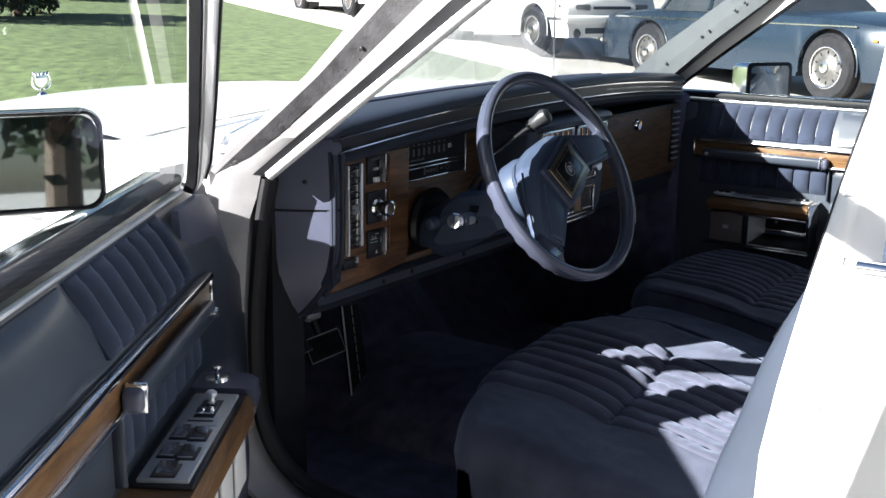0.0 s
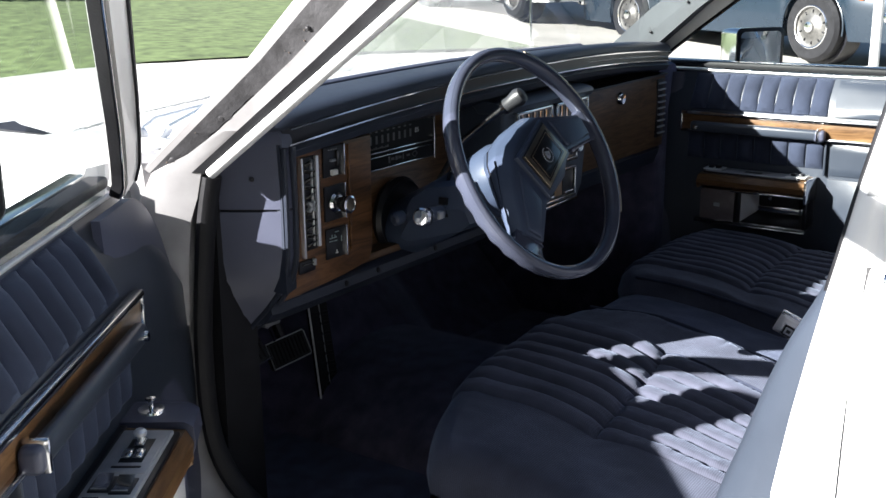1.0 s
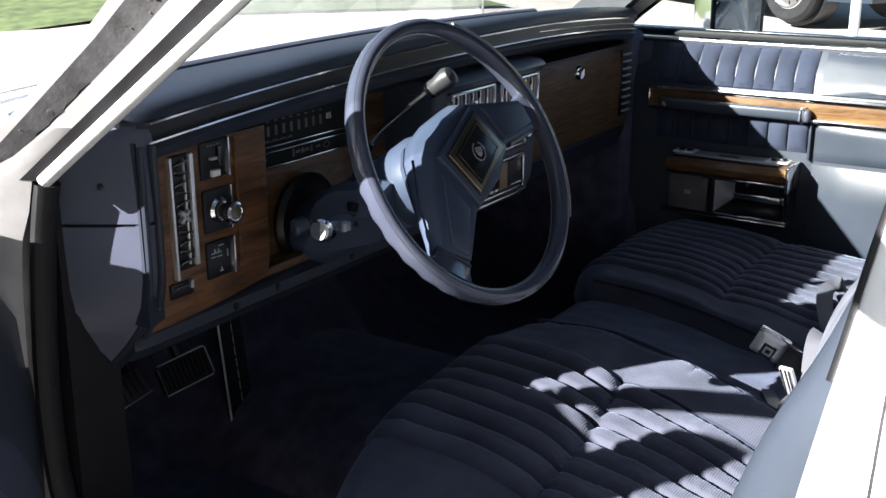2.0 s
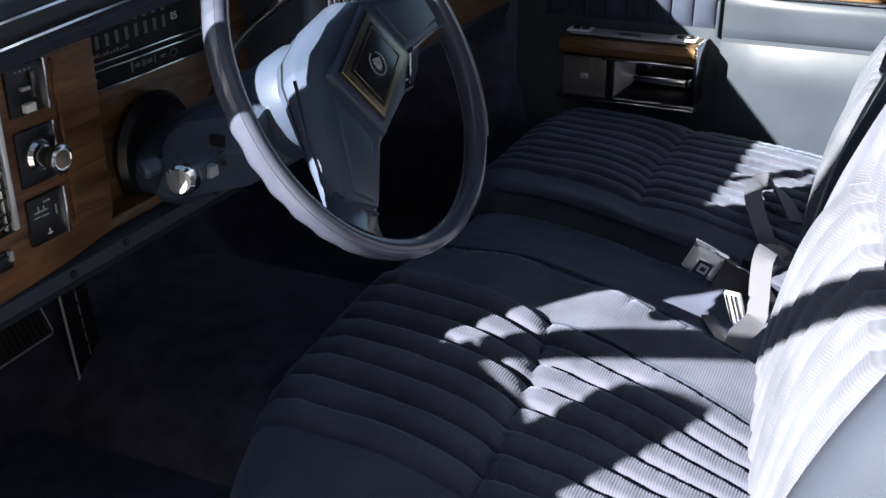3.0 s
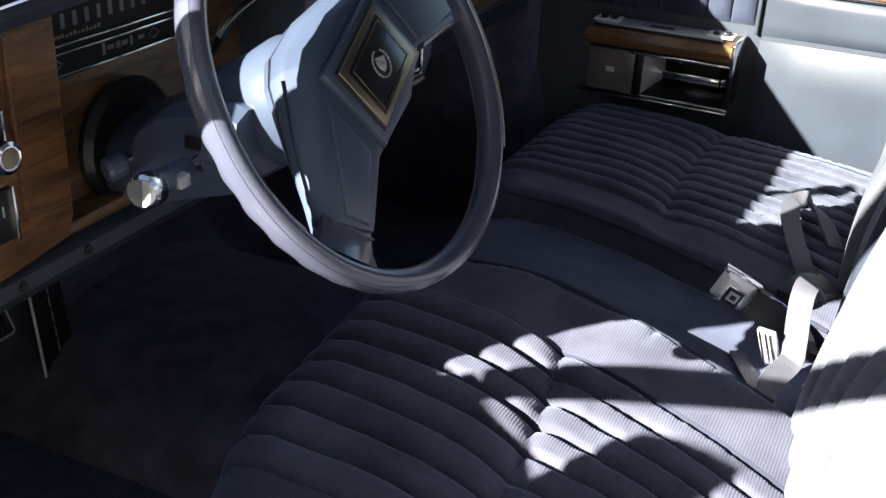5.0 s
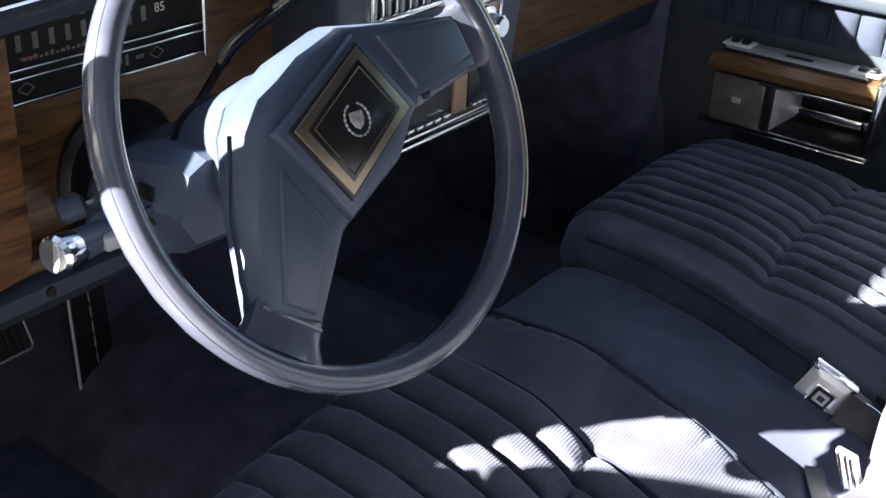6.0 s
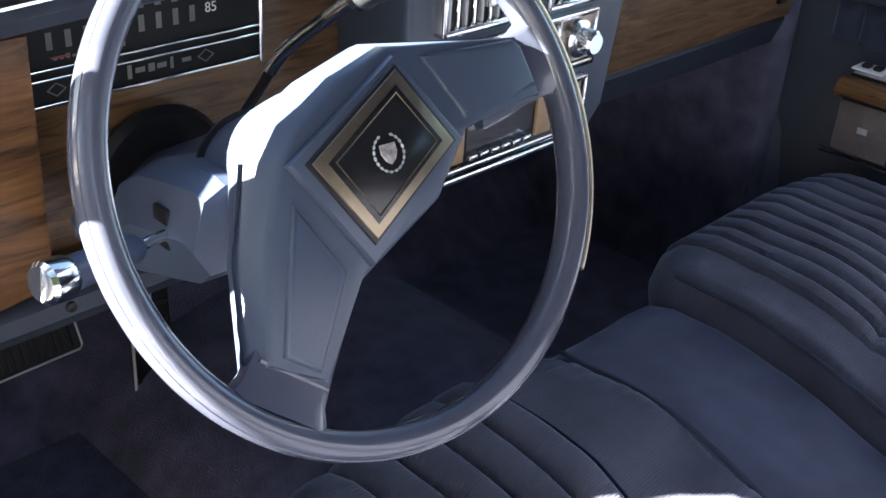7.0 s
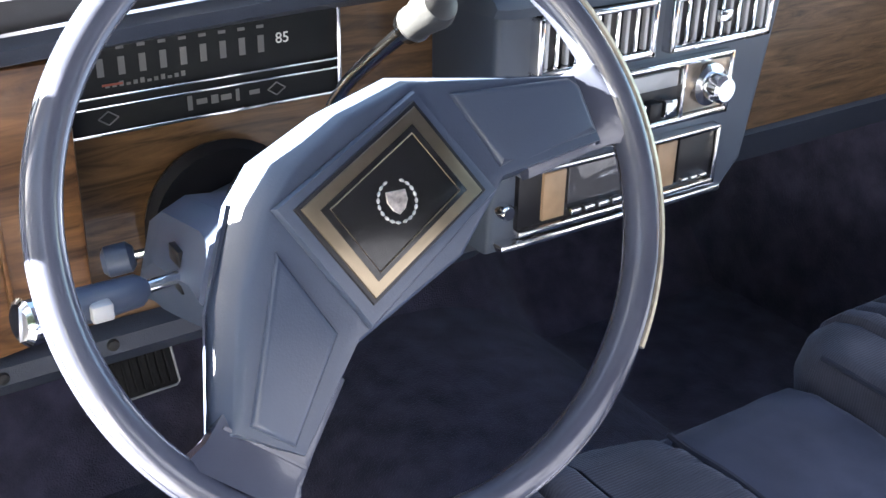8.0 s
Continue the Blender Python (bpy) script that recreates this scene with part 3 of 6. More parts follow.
# end panel towards the open door, slanting forward and outward
def end_ring(z, dy, dx):
    return [(-0.706, 0.249 + dy, z), (-0.730, 0.2465 + dy, z), (-0.742, 0.264 + dy, z), (-0.772 - dx, 0.312 + dy, z), (-0.803 - dx, 0.37 + dy, z), (-0.79, 0.62, z), (-0.70, 0.62, z), (-0.70, 0.30 + dy, z)]


part("end_panel", under_glass(loft([end_ring(z, dy, dx) for z, dy, dx in ((0.992, 0.03, -0.03), (0.985, 0.012, -0.012), (0.97, 0.003, 0.0), (0.90, 0.0, 0.0), (0.870, 0.0, 0.0))])), M_VINYL, dash, "navy upper end panel", angle=30)
part("end_panel", under_glass(loft([end_ring(z, dy, dx) for z, dy, dx in ((0.866, 0.0, 0.0), (0.80, 0.002, 0.0), (0.765, 0.010, 0.0), (0.735, 0.026, 0.0), (0.705, 0.052, 0.0), (0.675, 0.083, 0.0), (0.645, 0.116, 0.0), (0.618, 0.148, 0.0), (0.604, 0.178, 0.0), (0.600, 0.21, 0.0))])), M_VINYL, dash, "navy lower end panel", angle=30)
# piped rims that follow the end panel's rear edge down and forward
EDGE = [(0.0, 0.960), (0.0, 0.87), (0.002, 0.80), (0.010, 0.765), (0.026, 0.735), (0.052, 0.705), (0.083, 0.675), (0.116, 0.645), (0.146, 0.620)]
for dx, dy, r in ((-0.730, 0.2470, 0.0042), (-0.712, 0.2465, 0.0050)):
    part("edge_piping", tube(smooth_path([(dx, dy + e, z) for e, z in EDGE], 4), r, 8), M_PAD, dash)
part("shut_line", loft([[(x + 0.003, y + 0.003, z) for x, y, _ in end_ring(z, 0, 0)] for z in (0.866, 0.870)]), M_BLACK, dash)
part("screw", lathe([(0.0, 0), (0.0038, 0), (0.003, 0.0015), (0, 0.002)], 12, frame_of((-0.757, 0.2875, 0.915), (0, 0, 1), (0.55, -0.83, 0)) @ pose(0, 0, 0, 180)), M_BLACK, dash)
# walnut panel by the door
part("wood_panel", prism([(-0.712, 0.708), (-0.66, 0.716), (-0.56, 0.722), (-0.488, 0.728), (-0.478, 0.75), (-0.475, 0.942), (-0.690, 0.942), (-0.696, 0.86), (-0.702, 0.77)], 0.03, 0.006, 2, facing_back(0, 0.317, 0)), M_WOOD_V, dash, "walnut woodgrain switch panel")
vent = part("side_vent", R(-0.654, -0.621, 0.782, 0.930, 0.2835, 0.300, 0.002), M_BLACK, dash, "tall chrome-edged air vent")
for x, w, z0 in ((-0.656, 0.0022, 0.772), (-0.6215, 0.0034, 0.785)):
    part("vent_edge", R(x - w, x + w, z0, 0.930, 0.279, 0.290, 0.0015), M_SATIN, vent)
part("vent_rail", R(-0.634, -0.632, 0.788, 0.926, 0.280, 0.288, 0.0008, 1), M_SATIN, vent)
for i in range(11):
    part("louvre", box(-0.012, 0.012, -0.0015, 0.0015, -0.004, 0.004, 0.001, 1, pose(-0.638, 0.2825, 0.792 + 0.0127 * i, 35, 14 if i % 2 else -14, 0)), M_SMOKE, vent)
for q in (45, -45):
    part("vent_knob", box(-0.010, 0.010, -0.004, 0.004, -0.0028, 0.0028, 0.001, 1, pose(-0.640, 0.279, 0.853, 0, q, 0)), M_GREY, vent)
slot = part("vent_slot", R(-0.668, -0.630, 0.748, 0.768, 0.2835, 0.295, 0.002), M_BLACK, dash)
part("slot_lever", R(-0.662, -0.634, 0.7605, 0.7635, 0.281, 0.286, 0.001, 1), M_SMOKE, slot)
part("slot_tab", R(-0.637, -0.632, 0.757, 0.768, 0.279, 0.286, 0.001, 1), M_GREY, slot)
for nm, z0, z1 in (("defog_switch", 0.889, 0.938), ("lamp_switch", 0.818, 0.875), ("clock_dial", 0.756, 0.806)):
    s = part(nm, R(-0.602, -0.553, z0, z1, 0.2835, 0.300, 0.002), M_BLACK, dash)
    part("bezel", R(-0.5545, -0.5515, z0 - 0.001, z1 + 0.001, 0.281, 0.29, 0.001), M_CHROME, s)
    if nm == "defog_switch":
        part("switch_tip", R(-0.587, -0.573, 0.892, 0.901, 0.278, 0.288, 0.0015), M_MARK, s)
        part("switch_lever", R(-0.574, -0.567, 0.904, 0.931, 0.279, 0.288, 0.002), M_SMOKE, s)
        part("switch_lever", R(-0.588, -0.577, 0.914, 0.918, 0.278, 0.288, 0.001), M_GREY, s)
        for k in range(4):
            part("switch_mark", box(-0.5905 + 0.006 * k, -0.5875 + 0.006 * k, 0.2825, 0.2838, 0.9315, 0.9335, 0), M_DIM0, s)
    if nm == "lamp_switch":
        part("knob_ring", lathe([(0, 0), (0.0155, 0), (0.0165, 0.003), (0.0135, 0.007), (0.011, 0.006), (0, 0.006)], 28, facing_back(-0.577, 0.284, 0.847)), M_CHROME, s)
        part("knob", lathe([(0, 0), (0.010, 0), (0.010, 0.009), (0.0125, 0.010), (0.0135, 0.013), (0.0135, 0.021), (0.0110, 0.024), (0, 0.0235)], 28, facing_back(-0.577, 0.277, 0.847)), M_SMOKE, s, "dark metal knob")
        part("knob_rim", lathe([(0.0105, 0), (0.0140, 0), (0.0143, 0.0015), (0.0112, 0.003), (0.0105, 0.002)], 28, facing_back(-0.577, 0.2545, 0.847)), M_CHROME, s)
        part("knob_cap", lathe([(0, 0), (0.0100, 0), (0.0090, 0.002), (0, 0.0025)], 28, facing_back(-0.577, 0.2535, 0.847)), M_BRASS, s)
    if nm == "clock_dial":
        for i, (dx, dz, w, h) in enumerate(((-0.586, 0.7905, 0.018, 0.0012), (-0.577, 0.7990, 0.009, 0.0014), (-0.592, 0.7855, 0.008, 0.0012), (-0.581, 0.7850, 0.009, 0.0012), (-0.5785, 0.7665, 0.0012, 0.006), (-0.5785, 0.7645, 0.006, 0.0012), (-0.566, 0.786, 0.0014, 0.010), (-0.589, 0.7930, 0.0012, 0.006), (-0.582, 0.7925, 0.0012, 0.005))):
            part("dial_mark", box(dx - w / 2, dx + w / 2, 0.2825, 0.2838, dz - h / 2, dz + h / 2, 0), M_TEAL if dz > 0.78 else M_MARK, s)
part("wood_moulding", R(-0.541, -0.537, 0.76, 0.935, 0.283, 0.290, 0.0015), M_WOOD_V, dash)
# gauge bay
part("gauge_wood", run([(0.342, 0.952), (0.338, 0.80), (0.334, 0.728), (0.40, 0.728), (0.40, 0.952)], -0.474, -0.128, 2), M_WOOD, dash, "walnut woodgrain gauge surround")
part("bay_chrome", R(-0.4765, -0.4715, 0.738, 0.945, 0.330, 0.345, 0.001), M_CHROME, dash)
part("bay_chrome", R(-0.2405, -0.2365, 0.862, 0.946, 0.326, 0.343, 0.001), M_CHROME, dash)
part("bay_chrome", R(-0.131, -0.127, 0.88, 0.946, 0.322, 0.343, 0.001), M_CHROME, dash)
gauge = part("speedometer", R(-0.470, -0.240, 0.868, 0.943, 0.331, 0.345, 0.001), material("dark_gauge_face", (0.006, 0.007, 0.009), 0.6, 0, 0.2, 30, 0, spec=0.25), dash, "wide black speedometer strip with pale marks")
for z, h in ((0.943, 0.003), (0.8965, 0.0025), (0.8885, 0.0025), (0.867, 0.003)):
    part("gauge_chrome", R(-0.471, -0.239, z - h / 2, z + h / 2, 0.3265, 0.336, 0.001), M_CHROME, gauge)
M_DIM = material("dim_gauge_marks", (0.11, 0.11, 0.115), 0.6, 0, 0.1, 30, 0)
for i in range(9):
    x = -0.440 + 0.0165 * i
    part("speed_mark", box(x - 0.0026, x + 0.0026, 0.3303, 0.3312, 0.911, 0.925, 0), M_DIM, gauge)
    part("speed_figure", box(x - 0.003, x + 0.003, 0.3303, 0.3312, 0.931, 0.9335, 0), M_DIM, gauge)
part("gauge_needle", box(-0.440, -0.424, 0.330, 0.3312, 0.9035, 0.905, 0, 1), material("red_needle", (0.22, 0.05, 0.03), 0.5, 0, 0.05, 20, 0), gauge)
for i, (x, w, h) in enumerate(((-0.372, 0.002, 0.006), (-0.362, 0.0045, 0.0022), (-0.351, 0.0030, 0.0035), (-0.341, 0.0045, 0.0022), (-0.331, 0.0015, 0.0050), (-0.316, 0.0045, 0.0018))):
    part("lamp_symbol", box(x - w, x + w, 0.3303, 0.3312, 0.8785 - h, 0.8785 + h, 0), M_DIM, gauge)
for x in (-0.438, -0.296):
    pts = [(x - 0.008, 0.3307, 0.878), (x, 0.3307, 0.8835), (x + 0.008, 0.3307, 0.878), (x, 0.3307, 0.8725)]
    part("turn_arrow", join(*[tube([pts[k], pts[(k + 1) % 4]], 0.0006, 5) for k in range(4)]), M_DIM, gauge)
for i in range(12):
    part("fuel_figure", box(-0.436 + 0.0055 * i - 0.0016, -0.436 + 0.0055 * i + 0.0016, 0.3303, 0.3312, 0.9020, 0.9020 + 0.002 + 0.001 * (i % 3), 0), M_DIM, gauge)


def lettering(text, size, m):
    """Raised letters of the built-in font as a mesh."""
    cu = bpy.data.curves.new("lettering", "FONT")
    cu.body = text
    cu.size = size
    cu.extrude = 0.0002
    cu.align_x = "CENTER"
    ob = bpy.data.objects.new("lettering", cu)
    me = bpy.data.meshes.new_from_object(ob)
    bpy.data.objects.remove(ob)
    bm = bmesh.new()
    bm.from_mesh(me)
    bpy.data.meshes.remove(me)
    bm.transform(m)
    return bm


part("speed_number", lettering("85", 0.0125, facing_back(-0.289, 0.3302, 0.9165)), M_MARK, gauge)
# column opening in the walnut
part("column_collar", lathe([(0.050, 0.0), (0.066, 0.0), (0.070, 0.010), (0.064, 0.018), (0.050, 0.010)], 32, facing_back(-0.352, 0.336, 0.775)), M_BLACK, dash)
part("knee_panel", ends_in([(0.296, 0.722), (0.286, 0.714), (0.284, 0.700), (0.300, 0.682), (0.34, 0.668), (0.42, 0.655), (0.62, 0.64), (0.62, 0.722)], -0.728, -0.10, 0.02, 0.05), M_PAD, dash)
part("bay_floor", R(-0.70, -0.12, 0.715, 0.735, 0.300, 0.42, 0.003), M_WOOD, dash)
part("core", under_glass(sliced(run([(0.40, 0.95), (0.39, 0.73), (0.42, 0.70), (0.62, 0.68), (0.62, 0.95)], -0.735, 0.735)), 0.03), M_BLACK, dash)
for x, z in ((-0.555, 0.706), (-0.47, 0.708), (-0.30, 0.708)):
    part("screw", lathe([(0, 0), (0.0055, 0), (0.0045, 0.003), (0, 0.004)], 12, facing_back(x, 0.286, z)), M_RUBBER, dash)
# centre stack
M_STACK = material("blue_grey_stack_plastic", (0.062, 0.078, 0.108), 0.42, 0, 0.08, 12, 0.08, 700)
stack = part("stack_panel", prism([(-0.135, 0.715), (0.165, 0.715), (0.192, 0.745), (0.222, 0.935), (-0.135, 0.945)], 0.13, 0.008, 3, facing_back(0, 0.372, 0)), M_STACK, dash, "blue-grey centre stack with vents and radio")
part("stack_hood", ends_in([(0.236, 0.952), (0.230, 0.945), (0.236, 0.935), (0.30, 0.93), (0.32, 0.955), (0.27, 0.960)], -0.14, 0.225, 0.02, 0.2), M_STACK, dash)


def stack_vent(x0, x1):
    v = part("dash_vent", R(x0, x1, 0.886, 0.930, 0.2385, 0.250, 0.001), M_BLACK, dash, "chrome-framed dash vent")
    for a, b, c, d in ((x0 - 0.006, x1 + 0.006, 0.928, 0.934), (x0 - 0.006, x1 + 0.006, 0.880, 0.8875), (x0 - 0.006, x0 + 0.001, 0.880, 0.934), (x1 - 0.001, x1 + 0.006, 0.880, 0.934)):
        part("vent_frame", R(a, b, c, d, 0.230, 0.244, 0.002), M_CHROME, v)
    k = 11
    for i in range(k):
        x = x0 + (x1 - x0) * (i + 0.5) / k
        part("vent_slat", R(x - 0.0022, x + 0.0022, 0.888, 0.928, 0.233, 0.243, 0.001, 1), M_CHROME if i % 2 else M_GREY, v)
    part("vent_tab", R((x0 + x1) / 2 - 0.008, (x0 + x1) / 2 + 0.008, 0.902, 0.914, 0.2275, 0.240, 0.002), M_CHROME, v)


stack_vent(-0.094, 0.032)
stack_vent(0.062, 0.186)
radio = part("radio", R(-0.085, 0.142, 0.812, 0.868, 0.236, 0.252, 0.001), M_BLACK, dash, "chrome-faced radio with round knobs")
for a, b, c, d in ((-0.087, 0.145, 0.866, 0.872), (-0.087, 0.145, 0.808, 0.815), (0.140, 0.146, 0.808, 0.872), (0.078, 0.083, 0.812, 0.868), (-0.089, -0.084, 0.808, 0.872)):
    part("radio_trim", R(a, b, c, d, 0.230, 0.245, 0.0015), M_CHROME, radio)
part("radio_face", R(0.084, 0.140, 0.816, 0.865, 0.2335, 0.245, 0.001), material("worn_gold_radio_face", (0.34, 0.29, 0.24), 0.35, 0.8, 0.12, 60, 0.02), radio)
part("radio_dial", R(-0.03, 0.075, 0.846, 0.862, 0.2335, 0.245, 0.001), M_GREY, radio)
for i in range(5):
    part("radio_button", R(-0.025 + 0.020 * i, -0.009 + 0.020 * i, 0.818, 0.836, 0.226, 0.242, 0.002), M_BLACK if i % 2 else M_CHROME, radio)
for x, z in ((0.112, 0.843), (-0.060, 0.843)):
    part("radio_knob", lathe([(0, 0), (0.021, 0), (0.021, 0.010), (0.015, 0.012), (0.014, 0.028), (0.011, 0.031), (0, 0.031)], 26, facing_back(x, 0.236, z)), M_CHROME, radio)
clim = part("climate_panel", R(-0.108, 0.138, 0.738, 0.793, 0.236, 0.252, 0.001), M_BLACK, dash, "climate control panel with tan and chrome squares")
for a, b, c, d in ((-0.11, 0.141, 0.791, 0.796), (-0.11, 0.141, 0.732, 0.738), (0.136, 0.141, 0.732, 0.796)):
    part("climate_trim", R(a, b, c, d, 0.230, 0.245, 0.0015), M_CHROME, clim)
M_TAN = material("tan_woodgrain_tile", (0.33, 0.22, 0.13), 0.4, 0, 0.15, 50, 0.02)
for x in (-0.082, 0.058):
    part("climate_tile", R(x, x + 0.026, 0.742, 0.789, 0.2325, 0.245, 0.001), M_TAN, clim)
part("climate_screen", R(-0.052, 0.052, 0.752, 0.789, 0.2335, 0.245, 0.001), material("glossy_climate_screen", (0.10, 0.10, 0.11), 0.08, 0.3, 0.1, 30, 0), clim)
for i in range(6):
    part("climate_button", R(-0.050 + 0.017 * i, -0.038 + 0.017 * i, 0.742, 0.748, 0.228, 0.242, 0.0015), M_CHROME, clim)
part("climate_pane", R(0.088, 0.132, 0.742, 0.789, 0.2335, 0.245, 0.001), M_BLACK, clim)
for i in range(3):
    part("climate_button", R(0.092 + 0.013 * i, 0.101 + 0.013 * i, 0.744, 0.748, 0.228, 0.242, 0.0015), M_CHROME, clim)
part("lighter", lathe([(0, 0), (0.008, 0), (0.008, 0.01), (0.006, 0.013), (0, 0.013)], 18, facing_back(-0.122, 0.243, 0.760)), M_CHROME, dash)
part("stack_ledge", R(-0.13, 0.15, 0.722, 0.729, 0.229, 0.25, 0.002), M_CHROME, dash)
# glove box
part("glove_box", run([(0.290, 0.928), (0.287, 0.86), (0.292, 0.748), (0.40, 0.71), (0.40, 0.928)], 0.235, 0.724), M_WOOD, dash, "walnut woodgrain glove box door")
part("glove_trim", R(0.235, 0.724, 0.926, 0.931, 0.282, 0.30, 0.001), M_BLACK, dash)
part("glove_lock", lathe([(0, 0), (0.016, 0), (0.016, 0.004), (0.012, 0.010), (0, 0.008)], 20, facing_back(0.465, 0.290, 0.894)), M_CHROME, dash)
part("knee_panel", ends_in([(0.305, 0.748), (0.297, 0.738), (0.31, 0.70), (0.40, 0.67), (0.62, 0.65), (0.62, 0.748)], 0.20, 0.735, 0.02, 0.05), M_PAD, dash)
vent = part("side_vent", R(0.672, 0.712, 0.772, 0.918, 0.2845, 0.295, 0.002), M_BLACK, dash)
for i in range(9):
    part("louvre", R(0.674, 0.710, 0.782 + 0.0155 * i, 0.786 + 0.0155 * i, 0.278, 0.288, 0.001, 1), M_GREY, vent)

# ---- steering wheel ----
W0 = Vector((-0.3715, 0.0312, 0.9070))
WU, WV = Vector((0.99609, -0.08830, 0.0)), Vector((0.04217, 0.47575, 0.87857))
MW = frame_of(W0, WU, WV)
swheel = thing("steering_wheel", "navy two-spoke steering wheel with padded hub and framed medallion", "steering wheel")
M_RIM = material("navy_moulded_rim", (0.058, 0.065, 0.096), 0.22, 0, 0.1, 20, 0.03, 500, coat=0.4)
M_HUB = material("navy_hub_pad", (0.046, 0.061, 0.100), 0.36, 0, 0.08, 15, 0.06, 700)
M_INLAY = material("worn_silver_inlay", (0.36, 0.32, 0.25), 0.40, 1.0, 0.2, 80, 0.02)
n = 432
rings = []
for i in range(n + 1):
    t = 2 * math.pi * i / n
    low = 1 / (1 + math.exp((math.sin(t) - 0.15) / 0.05))
    ring = []
    for s in [2 * math.pi * j / 18 for j in range(18)]:
        back = max(0.0, -math.sin(s)) * min(1.0, max(0.0, (math.cos(s) + 0.6) / 0.8))
        grip = 1 + 0.10 * low * back * math.cos(36 * t)
        r = 0.1865 + 0.0108 * math.cos(s)
        ring.append((r * math.cos(t) - 0.0025, r * math.sin(t) - 0.0022, 0.0118 * math.sin(s) if math.sin(s) > 0 else 0.0172 * math.sin(s) * grip))
    rings.append(ring)
bm = loft(rings, True, False)
bmesh.ops.remove_doubles(bm, verts=bm.verts, dist=1e-6)
bm.transform(MW)
part("rim", bm, M_RIM, swheel, angle=70)
for a0, a1, thick in ((-38, 68, 0.0040), (82, 310, 0.0016)):
    bm = tube([(-0.0025 + 0.1945 * math.cos(radians(a0 + (a1 - a0) * i / 70)), -0.0022 + 0.1945 * math.sin(radians(a0 + (a1 - a0) * i / 70)), 0.0060) for i in range(71)], thick, 8)
    bm.transform(MW)
    part("rim_inlay", bm, M_INLAY if a0 < 0 else M_RIM, swheel, "tarnished metal inlay")
pad = [(0.026, 0.076), (0.148, 0.059), (0.158, 0.010), (0.082, -0.001), (0.041, -0.044), (-0.036, -0.080), (-0.078, -0.131), (-0.128, -0.108), (-0.114, -0.040), (-0.087, 0.018), (-0.067, 0.040), (-0.02, 0.062)]


def shrink(outline, f, cx=0.0, cy=0.0):
    return [(cx + (x - cx) * f, cy + (y - cy) * f) for x, y in outline]


def shell(outline, layers):
    """Rings of one outline, each shrunk and raised: a soft-edged pad."""
    return loft([[(x, y, z if z > -0.014 else z * (1 - 0.62 * min(1.0, max(0.0, (math.hypot(x, y) - 0.065) / 0.06)))) for x, y in shrink(outline, f)] for f, z in layers])


face = [(0.029, 0.067), (0.145, 0.056), (0.1545, 0.013), (0.080, 0.0025), (0.040, -0.039), (-0.036, -0.074), (-0.080, -0.127), (-0.115, -0.105), (-0.095, -0.032), (-0.071, 0.010), (-0.052, 0.030), (-0.013, 0.053)]


def pad_ring(f, z, k=1.0):
    """The outline f of the way from the outer rim to the flat face, at height z."""
    return [((xa + (xb - xa) * f) * k, (ya + (yb - ya) * f) * k, z if z > -0.014 else z * (1 - 0.62 * min(1.0, max(0.0, (math.hypot(xa, ya) - 0.065) / 0.06)))) for (xa, ya), (xb, yb) in zip(pad[::-1], face[::-1])]


bm = loft([pad_ring(0.05, -0.041), pad_ring(0.0, -0.036), pad_ring(0.0, -0.022), pad_ring(0.12, -0.0135), pad_ring(0.82, 0.0035), pad_ring(1.0, 0.0068), pad_ring(1.0, 0.0085, 0.95), pad_ring(1.0, 0.009, 0.5)])
bm.transform(MW)
part("hub_pad", bm, M_HUB, swheel, angle=50)
bm = shell(pad[::-1], ((0.70, -0.062), (0.85, -0.058), (0.93, -0.053), (0.96, -0.046)))
bm.transform(MW)
part("hub_shroud", bm, M_HUB, swheel)
bm = shell(shrink(pad, 0.95)[::-1], ((1.0, -0.047), (1.0, -0.040)))
bm.transform(MW)
part("hub_seam", bm, M_BLACK, swheel)
# raised panels on both arms
for panel in ([(0.053, 0.057), (0.138, 0.055), (0.145, 0.049), (0.151, 0.018), (0.092, 0.013), (0.077, 0.008)], [(-0.0725, -0.0135), (-0.0470, -0.0660), (-0.0850, -0.1205), (-0.1070, -0.1030)]):
    part("arm_panel", prism(panel[::-1], 0.0125, 0.004, 3, MW), M_HUB, swheel)
for ridge, z0, dep, rr, mt, nm, lab in (([(0.029, 0.062), (0.070, -0.005), (-0.028, -0.068), (-0.070, 0.009)], 0.002, 0.014, 0.005, M_HUB, "medallion_bezel", ""),
                                        ([(0.0255, 0.0555), (0.060, -0.004), (-0.0255, -0.0550), (-0.060, 0.0065)], 0.010, 0.0085, 0.002, M_BLACK, "medallion_gap", ""),
                                        ([(0.0245, 0.0525), (0.0570, -0.004), (-0.0245, -0.0520), (-0.0570, 0.006)], 0.012, 0.0085, 0.003, M_BRASS, "medallion_frame", "tarnished gold medallion frame"),
                                        ([(0.0200, 0.0420), (0.0460, -0.0018), (-0.0212, -0.0425), (-0.0462, 0.0034)], 0.016, 0.0052, 0.001, material("black_glossy_enamel", (0.008, 0.008, 0.009), 0.22, 0, 0.05, 20, 0, coat=0.1), "medallion", "black glossy medallion")):
    part(nm, prism(ridge[::-1], dep, rr, 2, MW @ pose(0, 0, z0)), mt, swheel, lab)
ring = [MW @ Vector((x, y, 0.0214)) for x, y in ((0.0180, 0.0365), (0.0405, -0.0010), (-0.0192, -0.0372), (-0.0405, 0.0028))]
part("medallion_line", tube(ring, 0.0005, 6, True), M_BRASS, swheel)
